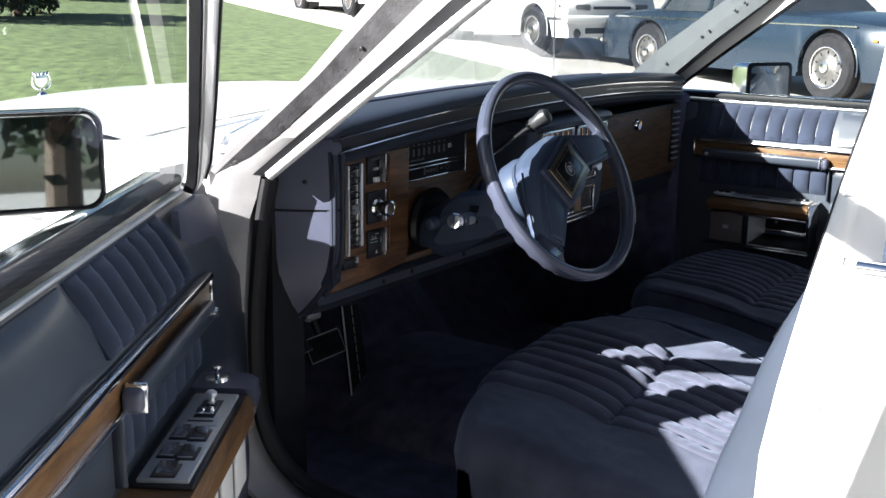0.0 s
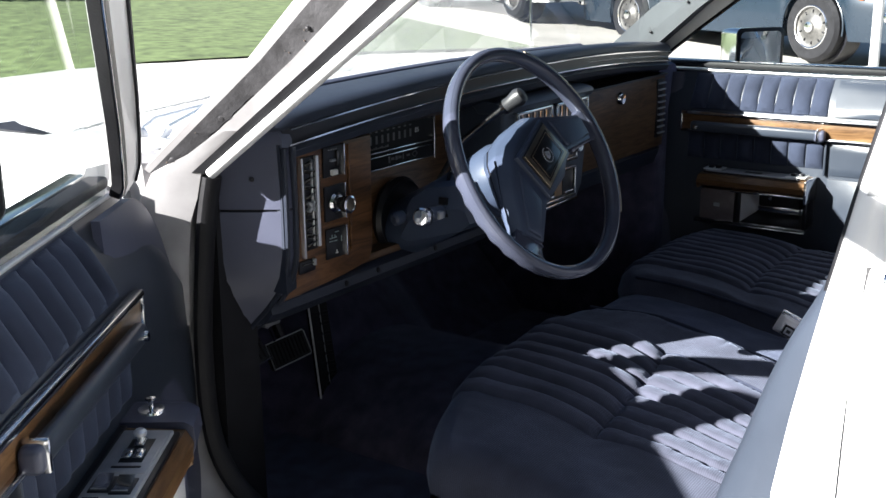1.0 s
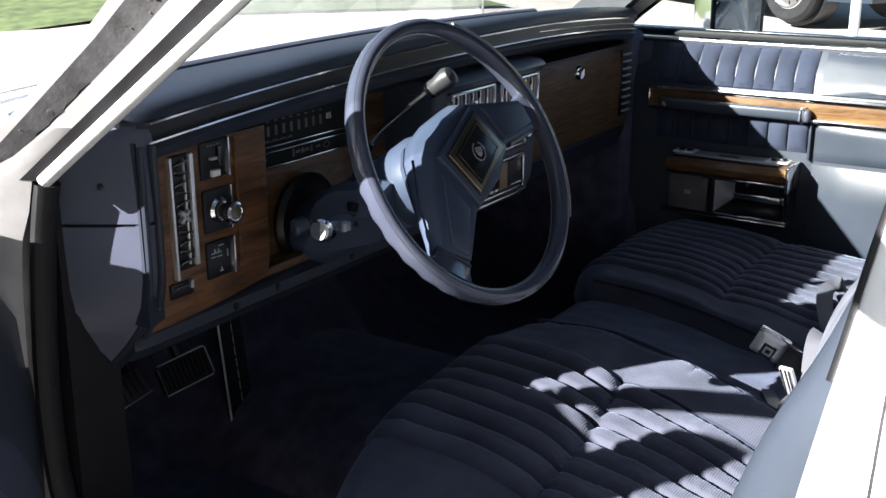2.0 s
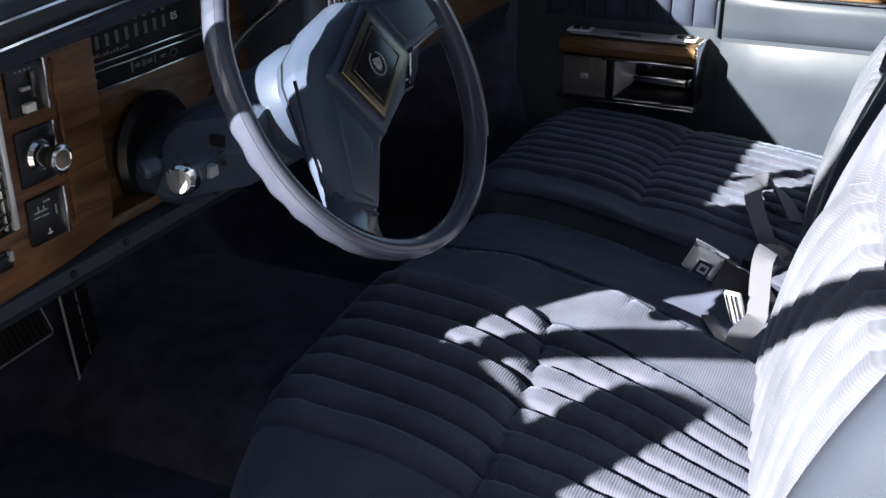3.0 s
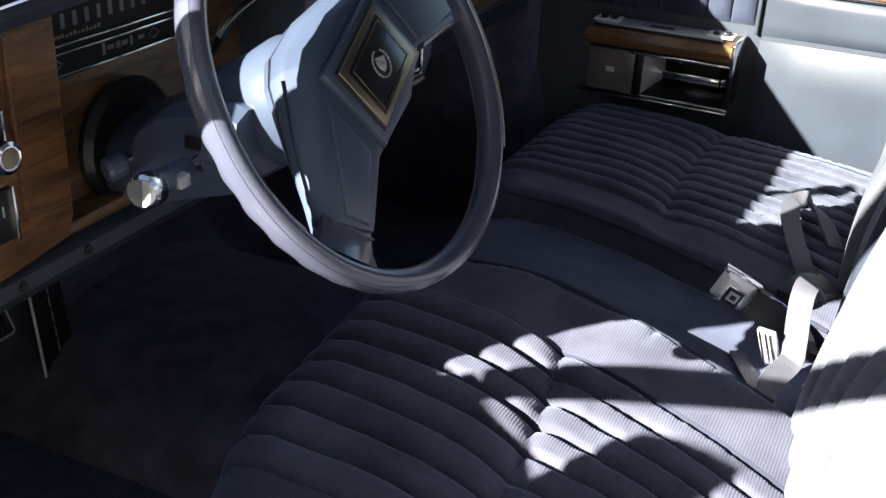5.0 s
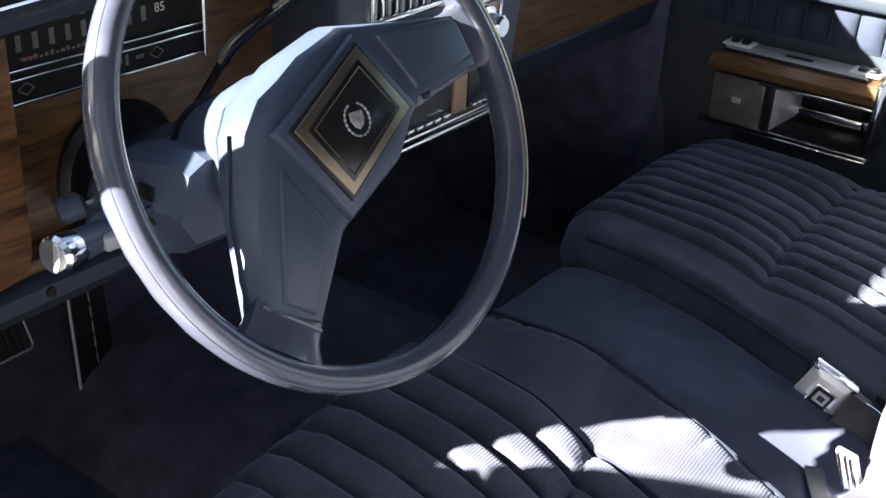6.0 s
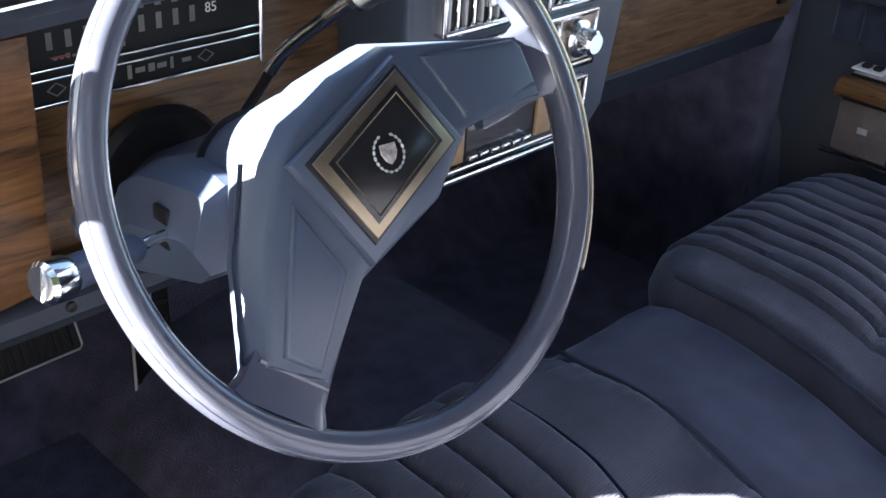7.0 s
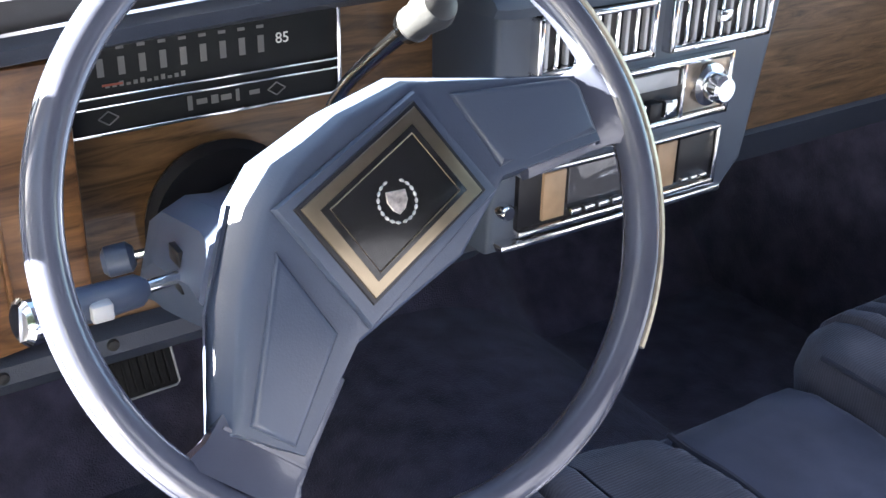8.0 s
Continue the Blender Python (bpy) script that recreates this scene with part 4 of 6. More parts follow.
for a0, a1 in ((108, 268), (-88, 72)):
    for k in range(9):
        c0, c1 = (radians(a0 + (a1 - a0) * (k + e) / 9) for e in (0.08, 0.92))
        leaf = [MW @ Vector((0.0118 * math.cos(c), 0.0124 * math.sin(c), 0.0216)) for c in (c0, (c0 + c1) / 2, c1)]
        part("wreath_leaf", tube(leaf, [0.0005, 0.0011, 0.0005], 6), M_GREY, swheel, "pale silver wreath leaf")
part("shield", prism([(-0.0062, 0.006), (0.0062, 0.006), (0.0066, 0.0), (0.004, -0.005), (0.0, -0.0078), (-0.004, -0.005), (-0.0066, 0.0)][::-1], 0.0012, 0.0004, 1, MW @ pose(0, 0, 0.0210)),
     material("silver_red_shield", (0.5, 0.46, 0.45), 0.35, 0.7, 0.5, 260, 0.05), swheel, "small silver shield")
for ang, half in ((229.5, 0.030), (12.5, 0.027)):
    m = MW @ pose(0, 0, 0, 0, 0, ang)
    part("spoke", loft([[m @ Vector(p) for p in ((r, -w, -0.012), (r, w, -0.012), (r, w, h), (r, w * 0.8, h + 0.004), (r, -w * 0.8, h + 0.004), (r, -w, h))] for r, w, h in ((0.10, half * 0.9, -0.004), (0.145, half * 0.95, -0.002), (0.165, half, 0.0), (0.180, half * 1.2, 0.004))]), M_RIM, swheel)
    part("spoke_trim", loft([[m @ Vector(p) for p in ((0.153 + r, -w, 0.001), (0.153 + r, w, 0.001), (0.153 + r, w, 0.0045), (0.153 + r, -w, 0.0045))] for r, w in ((0, half * 0.86), (0.002, half * 0.87))]), M_RIM, swheel)

# ---- steering column ----
column = thing("steering_column", "navy steering column with shroud, stalks and selector lever", "steering column")
part("column_tube", lathe([(0.030, -0.045), (0.054, -0.055), (0.060, -0.080), (0.056, -0.120), (0.050, -0.20), (0.050, -0.50), (0.0, -0.50)], 36, MW), M_HUB, column)
part("column_ring", lathe([(0.052, -0.150), (0.0585, -0.150), (0.0585, -0.154), (0.052, -0.154)], 36, MW), M_BLACK, column)
part("shroud", loft([[(x, y, z) for x, z in ((-0.35, zt - 0.01), (-0.43, zt), (-0.448, zt - 0.008), (-0.458, zt - 0.045), (-0.445, zb), (-0.35, zb - 0.004))] for y, zt, zb in ((0.115, 0.872, 0.805), (0.13, 0.876, 0.792), (0.20, 0.862, 0.770), (0.228, 0.843, 0.762), (0.245, 0.815, 0.760))]), M_HUB, column, angle=30)
for z in (0.840, 0.820):
    part("stalk_slot", box(-0.4565, -0.4505, 0.150, 0.168, z - 0.006, z + 0.006, 0.001), M_BLACK, column)
turn = part("turn_lever", tube([(-0.425, 0.226, 0.812), (-0.466, 0.238, 0.806)], 0.0038, 8), M_CHROME, column)
part("lever_knob", tube([(-0.459, 0.236, 0.8072), (-0.463, 0.2372, 0.8065), (-0.478, 0.241, 0.8042), (-0.481, 0.242, 0.8038)], [0.007, 0.0115, 0.0115, 0.008], 16), M_HUB, turn)
wiper = part("stalk", tube([(-0.45, 0.153, 0.8275), (-0.490, 0.143, 0.8305)], 0.0045, 10), M_CHROME, column)
part("stalk_grip", tube([(-0.482, 0.145, 0.8298), (-0.488, 0.1435, 0.8302), (-0.546, 0.129, 0.8370)], [0.007, 0.011, 0.0125], 16), M_HUB, wiper)
part("stalk_cap", tube([(-0.544, 0.1295, 0.8368), (-0.548, 0.1285, 0.8372), (-0.562, 0.125, 0.8390), (-0.565, 0.1243, 0.8394)], [0.0135, 0.0150, 0.0150, 0.012], 20), M_CHROME, wiper, "chrome end cap")
part("cap_face", lathe([(0, 0), (0.0112, 0), (0.0104, 0.0018), (0, 0.0026)], 22, frame_of((-0.5648, 0.1243, 0.8394), (0.12, 0, 0.99), (0.24, 0.97, 0)) @ pose(0, 0, 0, 180)), M_SATIN, wiper, "bright satin end face")
part("stalk_key", box(-0.524, -0.510, 0.118, 0.128, 0.828, 0.840, 0.002), M_GREY, wiper)
lever = smooth_path([(-0.305, 0.275, 0.832), (-0.290, 0.262, 0.865), (-0.284, 0.235, 0.905), (-0.281, 0.19, 0.942), (-0.278, 0.150, 0.972)], 6)
sel = part("selector_lever", tube(lever[:10], 0.0045, 8), M_BLACK, column)
part("lever_chrome", tube(lever[9:], 0.0060, 10), M_CHROME, sel)
d = (lever[-1] - lever[-3]).normalized()
b = lever[-1]
part("lever_knob", tube([b - d * 0.004, b, b + d * 0.006, b + d * 0.012, b + d * 0.032, b + d * 0.040, b + d * 0.043], [0.006, 0.011, 0.013, 0.0125, 0.0160, 0.013, 0.006], 18), material("dull_grey_knob", (0.032, 0.033, 0.036), 0.4, 0, 0.1, 60, 0.05), sel, "grey selector knob")
part("lever_collar", tube([b - d * 0.004, b + d * 0.004], [0.012, 0.0135], 16), M_CHROME, sel)

# ---- front seats ----
def pleat(x, seams, puff=0.0135):
    """The height of a quilted tube at x, 0 at its seams."""
    for s0, s1 in zip(seams, seams[1:]):
        if s0 <= x <= s1:
            u = abs(2 * (x - s0) / (s1 - s0) - 1)
            return puff * (1 - u ** 4) - 0.0125 * math.exp(-((1 - u) * (s1 - s0) / 2 / 0.0032) ** 2)
    return puff * 0.6


def surface(fn, us, vs):
    bm = bmesh.new()
    g = [[bm.verts.new(fn(u, v)) for v in vs] for u in us]
    for i in range(len(us) - 1):
        for j in range(len(vs) - 1):
            bm.faces.new((g[i][j], g[i + 1][j], g[i + 1][j + 1], g[i][j + 1]))
    return bm


def cushion_profile(yf, yb, zt, zb, drop):
    """Points of the side view, from the front's foot over the roll to the rear: y, z."""
    pts = [(yf - 0.045, zb), (yf - 0.030, zb + 0.08), (yf - 0.012, zt - 0.10), (yf - 0.002, zt - 0.06), (yf - 0.010, zt - 0.028), (yf - 0.032, zt - 0.006), (yf - 0.065, zt + 0.004)]
    k = 34
    for i in range(1, k + 1):
        y = yf - 0.065 + (yb - yf + 0.065) * i / k
        pts.append((y, zt + 0.004 - drop * (i / k) ** 1.5))
    return pts


def sweep(y, amount):
    """How far the seams swing towards the driver's side on the rear of the cushions."""
    return amount * (max(0.0, 0.05 - y) / 0.37) ** 1.5


def cushion(x0, x1, yf, yb, zt, seams, crease, edge=0.03, swing=None, nose=None, drop=0.03, puff=0.0175, inner_edge=None, swell=0.0):
    """A padded seat cushion, quilted where seams run front to back, its tubes gathered at one crease across."""
    prof = cushion_profile(yf, yb, zt, 0.30, drop)
    fine = []
    for (ya, za), (yb_, zb_) in zip(prof, prof[1:]):
        for k in range(3):
            fine.append((ya + (yb_ - ya) * k / 3, za + (zb_ - za) * k / 3))
    fine.append(prof[-1])
    nx = int((x1 - x0) / 0.0042)

    def at(u, v):
        x = x0 + (x1 - x0) * u
        y, z = fine[v]
        d, eg = (x - x0, edge) if x - x0 < x1 - x else (x1 - x, inner_edge or edge)
        fall = eg * (1 - math.sqrt(max(0.0, 1 - (1 - min(d, eg) / eg) ** 2)))
        amp = min(1.0, max(0.0, (z - zt + 0.07) / 0.05))
        h = 0.0
        if seams:
            q = abs(y - crease(x))
            bulge = math.sqrt(max(0.0, 1 - (1 - min(q, 0.032) / 0.032) ** 2))
            pull = noise.noise(Vector((x * 150, y * 22, 5.0))) * 0.0016 * math.exp(-q / 0.05)
            if seams[0] <= x <= seams[-1]:
                worn = min(1.0, max(0.0, (crease(x) - y) / 0.06))
                h = pleat(x, seams, puff) * (0.12 + 0.88 * bulge) * (1 - 0.42 * worn) - 0.006 + pull
                h += worn * 0.0016 * noise.noise(Vector((x * 46, y * 120, 9.0)))
            else:
                h = (0.004 * bulge - 0.002) * math.exp(-min(abs(x - seams[0]), abs(x - seams[-1])) / 0.03)
            h -= 0.009 * math.exp(-(q / 0.05) ** 2)
            # gathers where the cover is drawn over the inner edge
            rim = x1 - x
            h -= 0.0052 * max(0.0, noise.noise(Vector((y * 95, x * 6, 2.0))) + 0.05) * math.exp(-((rim - 0.022) / 0.020) ** 2)
        if swell:
            h += swell * max(0.0, (x + 0.20) / 0.20) ** 1.4 * min(1.0, max(0.0, (0.09 - y) / 0.12))
        wob = 0.004 * noise.noise(Vector((x * 9, y * 9, 3.1))) + 0.0012 * noise.noise(Vector((x * 34, y * 26, 1.1)))
        zz = z + (h + wob) * amp - fall * amp
        yy = y + (h * 0.6 + wob) * (1 - amp) - fall * (1 - amp)
        if nose:
            yy -= nose(x) * min(1.0, max(0.0, (yy - yb) / (yf - yb))) ** 1.5
        if swing:
            x -= swing(x, y)
        return (x, yy, zz)

    us = {i / nx for i in range(nx + 1)}
    for q in seams:
        us |= {(q + e - x0) / (x1 - x0) for e in (-0.0032, -0.0012, 0.0, 0.0012, 0.0032)}
    us = sorted(us)
    nx = len(us) - 1
    bm = surface(at, us, range(len(fine)))
    bm.faces.ensure_lookup_table()
    rows = len(fine) - 1
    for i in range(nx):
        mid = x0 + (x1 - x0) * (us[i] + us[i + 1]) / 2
        # the narrow faces along each seam take the darker second material
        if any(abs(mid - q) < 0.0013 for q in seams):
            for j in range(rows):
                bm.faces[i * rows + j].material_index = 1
    # close the sides down to the foot and the rear
    allv = list(bm.verts)
    nv = len(fine)
    for col in (0, nx):
        vs = [allv[col * nv + j] for j in range(nv)]
        base = [bm.verts.new((v.co.x, v.co.y, 0.30)) for v in vs]
        for j in range(nv - 1):
            bm.faces.new((vs[j], vs[j + 1], base[j + 1], base[j]))
    return bm


def backrest(x0, x1, foot, head, seams, lean_puff=0.0, edge=0.035, thick=0.13, crease=0.45, turn=0.0):
    """A quilted seat back from its foot (y, z) to its head (y, z)."""
    f, h = Vector((0, *foot)), Vector((0, *head))
    up = (h - f).normalized()
    out = Vector((0, up.z, -up.y))
    L = (h - f).length
    ss = [(-0.02, 0), (0.0, 0)] + [(L * k / 40, 0) for k in range(1, 41)]
    tail = [(L + 0.02, -0.012), (L + 0.035, -0.04), (L + 0.03, -0.09), (L, -thick), (0.02, -thick)]
    nx = int((x1 - x0) / 0.0055)

    def at(u, v):
        x = x0 + (x1 - x0) * u
        s, o = (ss + tail)[v]
        d = min(x - x0, x1 - x)
        fall = edge * (1 - math.sqrt(max(0.0, 1 - (1 - min(d, edge) / edge) ** 2)))
        q = 0.0
        if v < len(ss):
            q = 0.045 * math.sin(math.pi * min(1, max(0, s / L)) ** 0.8) - 0.02
            if seams[0] <= x <= seams[-1]:
                q += pleat(x, seams, 0.016)
                q -= 0.018 * math.exp(-((s - crease * L) / 0.008) ** 2)
                q -= 0.010 * math.exp(-((s - crease * L) / 0.05) ** 2)
            q += 0.005 * noise.noise(Vector((x * 8, s * 8, 7.7)))
            o = q - fall
        p = f + up * s + out * o
        return (x, p.y + turn * min(0.0, x + 0.10), p.z)

    us = {i / nx for i in range(nx + 1)}
    for q in seams:
        us |= {(q + e - x0) / (x1 - x0) for e in (-0.0032, -0.0012, 0.0, 0.0012, 0.0032)}
    us = sorted(us)
    nx = len(us) - 1
    bm = surface(at, us, range(len(ss) + len(tail)))
    allv = list(bm.verts)
    nv = len(ss) + len(tail)
    for col in (0, nx):
        vs = [allv[col * nv + j] for j in range(nv)]
        c = bm.verts.new(sum((v.co for v in vs), Vector()) / nv - out * 0.05)
        for j in range(nv):
            bm.faces.new((vs[j], vs[(j + 1) % nv], c))
    for f0 in bm.faces:
        if min(v.co.x for v in f0.verts) < x0 + 0.036 or max(v.co.x for v in f0.verts) > x1 - 0.02:
            f0.material_index = 1
    return bm


def piping(fn, r=0.0035, n=40):
    return tube([fn(k / n) for k in range(n + 1)], r, 6)


SWING = 0.115
left_swing = lambda x, y: sweep(y, SWING) * min(1.0, max(0.15, 1 + (x + 0.13) * 1.7))
right_swing = lambda x, y: sweep(y, SWING) * min(1.0, max(0.25, 1 - (x - 0.24) * 1.7))
seat_l = thing("front_seat", "navy pleated velour driver's seat, its rear half in sun", "car seat")
SEAM_L = [-0.118 - 0.0485 * i for i in range(9)][::-1]
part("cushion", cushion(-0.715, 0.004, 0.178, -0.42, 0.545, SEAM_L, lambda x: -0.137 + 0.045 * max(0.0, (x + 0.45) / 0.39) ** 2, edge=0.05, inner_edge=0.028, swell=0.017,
                        swing=left_swing, nose=lambda x: 0.08 * max(0.0, -0.08 - x) + 0.10 * max(0.0, (-0.33 - x) / 0.37) ** 2 + 0.03 * max(0.0, (x + 0.12) / 0.12) ** 2), [M_PLEAT, M_PIPING_SEAM], seat_l)
part("backrest", backrest(-0.70, 0.072, (-0.352, 0.50), (-0.600, 1.12), [-0.135 - 0.052 * i for i in range(10)][::-1], turn=0.16), [M_BACK, M_DOORVINYL], seat_l)
wing = smooth_path([Vector(p) for p in ((0, -0.385, 0.50), (0, -0.412, 0.60), (0, -0.436, 0.67), (0, -0.461, 0.75), (0, -0.485, 0.81), (0, -0.518, 0.88), (0, -0.562, 1.0), (0, -0.612, 1.12), (0, -0.660, 1.155))], 3)
part("side_bolster", loft([[(x, p.y + dy, p.z) for x, dy in ((-0.662, -0.034), (-0.670, -0.009), (-0.685, 0.0), (-0.704, -0.002), (-0.722, -0.015), (-0.732, -0.045), (-0.732, -0.13), (-0.662, -0.13))] for p in wing]), M_DOORVINYL, seat_l, "smooth blue-grey vinyl side of the backrest", angle=60)
part("side_valance", loft([[(-0.712, -0.02, 0.40), (-0.712, -0.40, 0.40), (-0.70, -0.40, 0.41), (-0.70, -0.02, 0.41)], [(-0.722, -0.02, 0.31), (-0.722, -0.42, 0.31), (-0.70, -0.42, 0.31), (-0.70, -0.02, 0.31)]]), M_VINYL, seat_l)
for out, zz, swelled in ((-0.003, 0.541, 0.0155), (0.006, 0.526, 0.006)):
    part("seat_piping", piping(lambda k: (out + 0.002 - sweep(0.118 - 0.46 * k, SWING), 0.118 - 0.46 * k, zz - 0.024 * k ** 1.5 + swelled * min(1.0, max(0.0, (0.46 * k - 0.028) / 0.12))), 0.0034), M_PIPING_SEAM, seat_l, "dark navy piping")
seat_m = thing("center_seat_section", "plain navy velour middle seat section between the pleated seats", "car seat")
part("cushion", cushion(0.008, 0.236, 0.180, -0.40, 0.508, [], None, edge=0.03, swing=lambda x, y: sweep(y, SWING), drop=0.022), M_VELOUR, seat_m)
part("seat_piping", piping(lambda k: (0.229 - sweep(0.13 - 0.46 * k, SWING), 0.13 - 0.46 * k, 0.497 - 0.022 * k ** 1.5), 0.003), M_PIPING_SEAM, seat_m, "dark navy piping")
seat_r = thing("front_seat", "navy pleated velour passenger seat, half in shade", "car seat")
SEAM_R = [0.315 + 0.0365 * i for i in range(11)]
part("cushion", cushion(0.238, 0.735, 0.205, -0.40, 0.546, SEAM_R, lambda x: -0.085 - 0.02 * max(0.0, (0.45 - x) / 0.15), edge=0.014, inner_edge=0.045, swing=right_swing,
                        nose=lambda x: 0.05 * max(0.0, (x - 0.5) / 0.24) ** 2 + 0.05 * max(0.0, (0.32 - x) / 0.08) ** 2, puff=0.0175), [M_PLEAT, M_PIPING_SEAM], seat_r)
part("backrest", backrest(0.085, 0.72, (-0.355, 0.50), (-0.575, 1.12), [0.22 + 0.045 * i for i in range(10)]), [M_BACK, M_DOORVINYL], seat_r)
part("seat_piping", piping(lambda k: (0.2385 - sweep(0.130 - 0.5 * k, SWING), 0.130 - 0.5 * k, 0.541 - 0.028 * k ** 1.5), 0.0032), M_PIPING_SEAM, seat_r, "dark navy piping")

# ---- front doors ----
def door_frame(origin, along, inward):
    """Local x to the rear along the door, y up, z into the cabin."""
    m = Matrix((Vector(along).normalized(), Vector((0, 0, 1)), Vector(inward).normalized())).transposed().to_4x4()
    m.translation = origin
    return m


M_PANEL = cloth("navy_door_velour", (0.034, 0.041, 0.066), fuzz=0.30)
M_OAK = wood("amber_woodgrain", (0.055, 0.027, 0.012), (0.205, 0.116, 0.052), (1, 1, 0))


def slab(x0, x1, y0, y1, off0, off1, thick, puff, m, nx=6, ny=10, r=0.3):
    """A padded slab whose face leans from off0 at its foot to off1 at its head."""
    rings = []
    xs = [x0 + (x1 - x0) * i / nx for i in range(nx + 1)]
    for i, x in enumerate(xs):
        u = 2 * i / nx - 1
        ring = []
        for j in range(ny + 1):
            v = 2 * j / ny - 1
            y = y0 + (y1 - y0) * j / ny
            o = off0 + (off1 - off0) * j / ny
            ring.append((x, y, o + thick + puff * (1 - abs(u) ** 2.5) * (1 - abs(v) ** 6) - (0.3 * thick if abs(u) == 1 or abs(v) == 1 else 0)))
        ring += [(x, y1, off1 - 0.004), (x, y0, off0 - 0.004)]
        rings.append(ring)
    bm = loft(rings)
    bm.transform(m)
    return bm


def door(label, m, back=0.0):
    d = thing("car_door", label, "car door")
    B = lambda x0, x1, y0, y1, z0, z1, r=0.004, seg=2: box(x0, x1, y0, y1, z0, z1, r, seg, m)
    sh = part("shell", loft([[m @ Vector(p) for p in ((f, y, i), (0.86, y, i), (0.86, y, o), (f, y, o))] for y, f, i, o in ((0.27, -0.29, -0.03, -0.11), (0.45, -0.29, -0.02, -0.155), (0.7, -0.29, -0.02, -0.165), (0.82, -0.275, -0.038, -0.152), (0.88, -0.235, -0.05, -0.145), (0.93, -0.165, -0.07, -0.115))]), M_WHITE, d, "white painted outer shell")

    def rounded_front(bm, start=-0.10, drop=0.13):
        """Draws the upper front corner down in a curve."""
        bm.transform(m.inverted())
        for v in bm.verts:
            if v.co.x < start and v.co.y > 0.6:
                v.co.y -= drop * ((start - v.co.x) / 0.17) ** 1.8 * (v.co.y - 0.6) / 0.33
        bm.transform(m)
        return bm

    part("trim_panel", rounded_front(loft([[m @ Vector((x, y, z)) for y, z in ((0.30, 0.0), (0.60, 0.002), (0.835, 0.0), (0.88, -0.018), (0.93, -0.050), (0.93, -0.075), (0.83, -0.03), (0.30, -0.025))] for x in (-0.27, -0.24, -0.21, -0.18, -0.14, -0.10, 0.85)])), M_DOORVINYL, d, "blue-grey vinyl trim panel")
    part("belt_rubber", B(-0.125, 0.85, 0.936, 0.952, -0.085, -0.055, 0.005), M_RUBBER, d)
    part("outer_belt", B(-0.14, 0.85, 0.935, 0.953, -0.118, -0.088, 0.006), M_CHROME, d)
    part("belt_chrome", B(-0.10, 0.84, 0.929, 0.934, -0.052, -0.044, 0.002), M_SATIN, d)
    part("front_panel", rounded_front(slab(-0.265, -0.015 + back, 0.34, 0.925, 0.0, -0.03, 0.010, 0.008, m, 16, 14)), M_VINYL, d)
    # quilted velour above and below the wood strip
    n = 8
    w = 0.345 / n
    up = part("pleated_panel", slab(0.012 + back, 0.362 + back, 0.838, 0.926, -0.004, -0.050, 0.004, 0, m), M_PANEL, d)
    lo = part("pleated_panel", slab(0.012 + back, 0.362 + back, 0.712, 0.781, -0.004, -0.004, 0.004, 0, m), M_PANEL, d)
    for i in range(n):
        x0 = 0.015 + back + w * i
        part("pleat", slab(x0 + 0.0008, x0 + w - 0.0008, 0.842, 0.924, 0.0, -0.046, 0.003, 0.0105, m, 12, 8), M_PANEL, up)
        part("pleat", slab(x0 + 0.0008, x0 + w - 0.0008, 0.714, 0.778, 0.0, 0.0, 0.003, 0.0100, m, 12, 8), M_PANEL, lo)
    part("panel_piping", B(0.3625 + back, 0.3685 + back, 0.700, 0.780, 0.0, 0.014, 0.003), M_DOORVINYL, d)
    part("rear_pad", slab(0.374 + back, 0.83, 0.842, 0.924, 0.0, -0.046, 0.006, 0.012, m, 10, 8), M_DOORVINYL, d)
    part("rear_pad", slab(0.374 + back, 0.83, 0.700, 0.781, 0.0, 0.0, 0.004, 0.010, m, 10, 8), M_DOORVINYL, d)
    part("rear_pad", slab(0.374, 0.83, 0.40, 0.692, 0.0, 0.0, 0.012, 0.014, m, 10, 8), M_DOORVINYL, d)
    # wood strip with chrome edges
    part("wood_strip", B(0.0, 0.83, 0.788, 0.826, 0.0, 0.010, 0.003), M_OAK, d, "amber woodgrain strip")
    part("strip_chrome", B(-0.003, 0.835, 0.824, 0.835, 0.002, 0.017, 0.004), M_CHROME, d)
    part("strip_chrome", B(-0.003, 0.835, 0.781, 0.7895, 0.002, 0.016, 0.004), M_CHROME, d)
    part("strip_chrome", B(-0.004, 0.003, 0.783, 0.833, 0.002, 0.0155, 0.003), M_CHROME, d)
    bar = part("pull_bar", B(0.03 + 0.6 * back, 0.350 + back, 0.785, 0.811, 0.016, 0.034, 0.008, 4), M_DOORVINYL, d, "padded pull bar")
    part("bar_end", B(0.338 + back, 0.366 + back, 0.783, 0.811, 0.010, 0.034, 0.008, 4), M_VINYL, bar)
    part("bar_mount", B(0.347 + back, 0.3540 + back, 0.781, 0.815, 0.012, 0.0370, 0.0025), M_CHROME, bar)
    part("bar_screw", lathe([(0, 0), (0.007, 0), (0.006, 0.006), (0, 0.007)], 12, m @ pose(0.046 + 0.6 * back, 0.797, 0.032)), M_CHROME, bar)
    return d, B


m_r = door_frame((0.775, 0.256, 0), (0, -1, 0), (-1, 0, 0))
door_r, B = door("closed passenger door with navy velour, wood strip and armrest", m_r)
m_l = door_frame((-1.042, 0.222, 0.0), (-0.83, -0.558, 0), (0.558, -0.83, 0))
door_l, B2 = door("opened white driver's door with navy trim and switch armrest", m_l, 0.035)

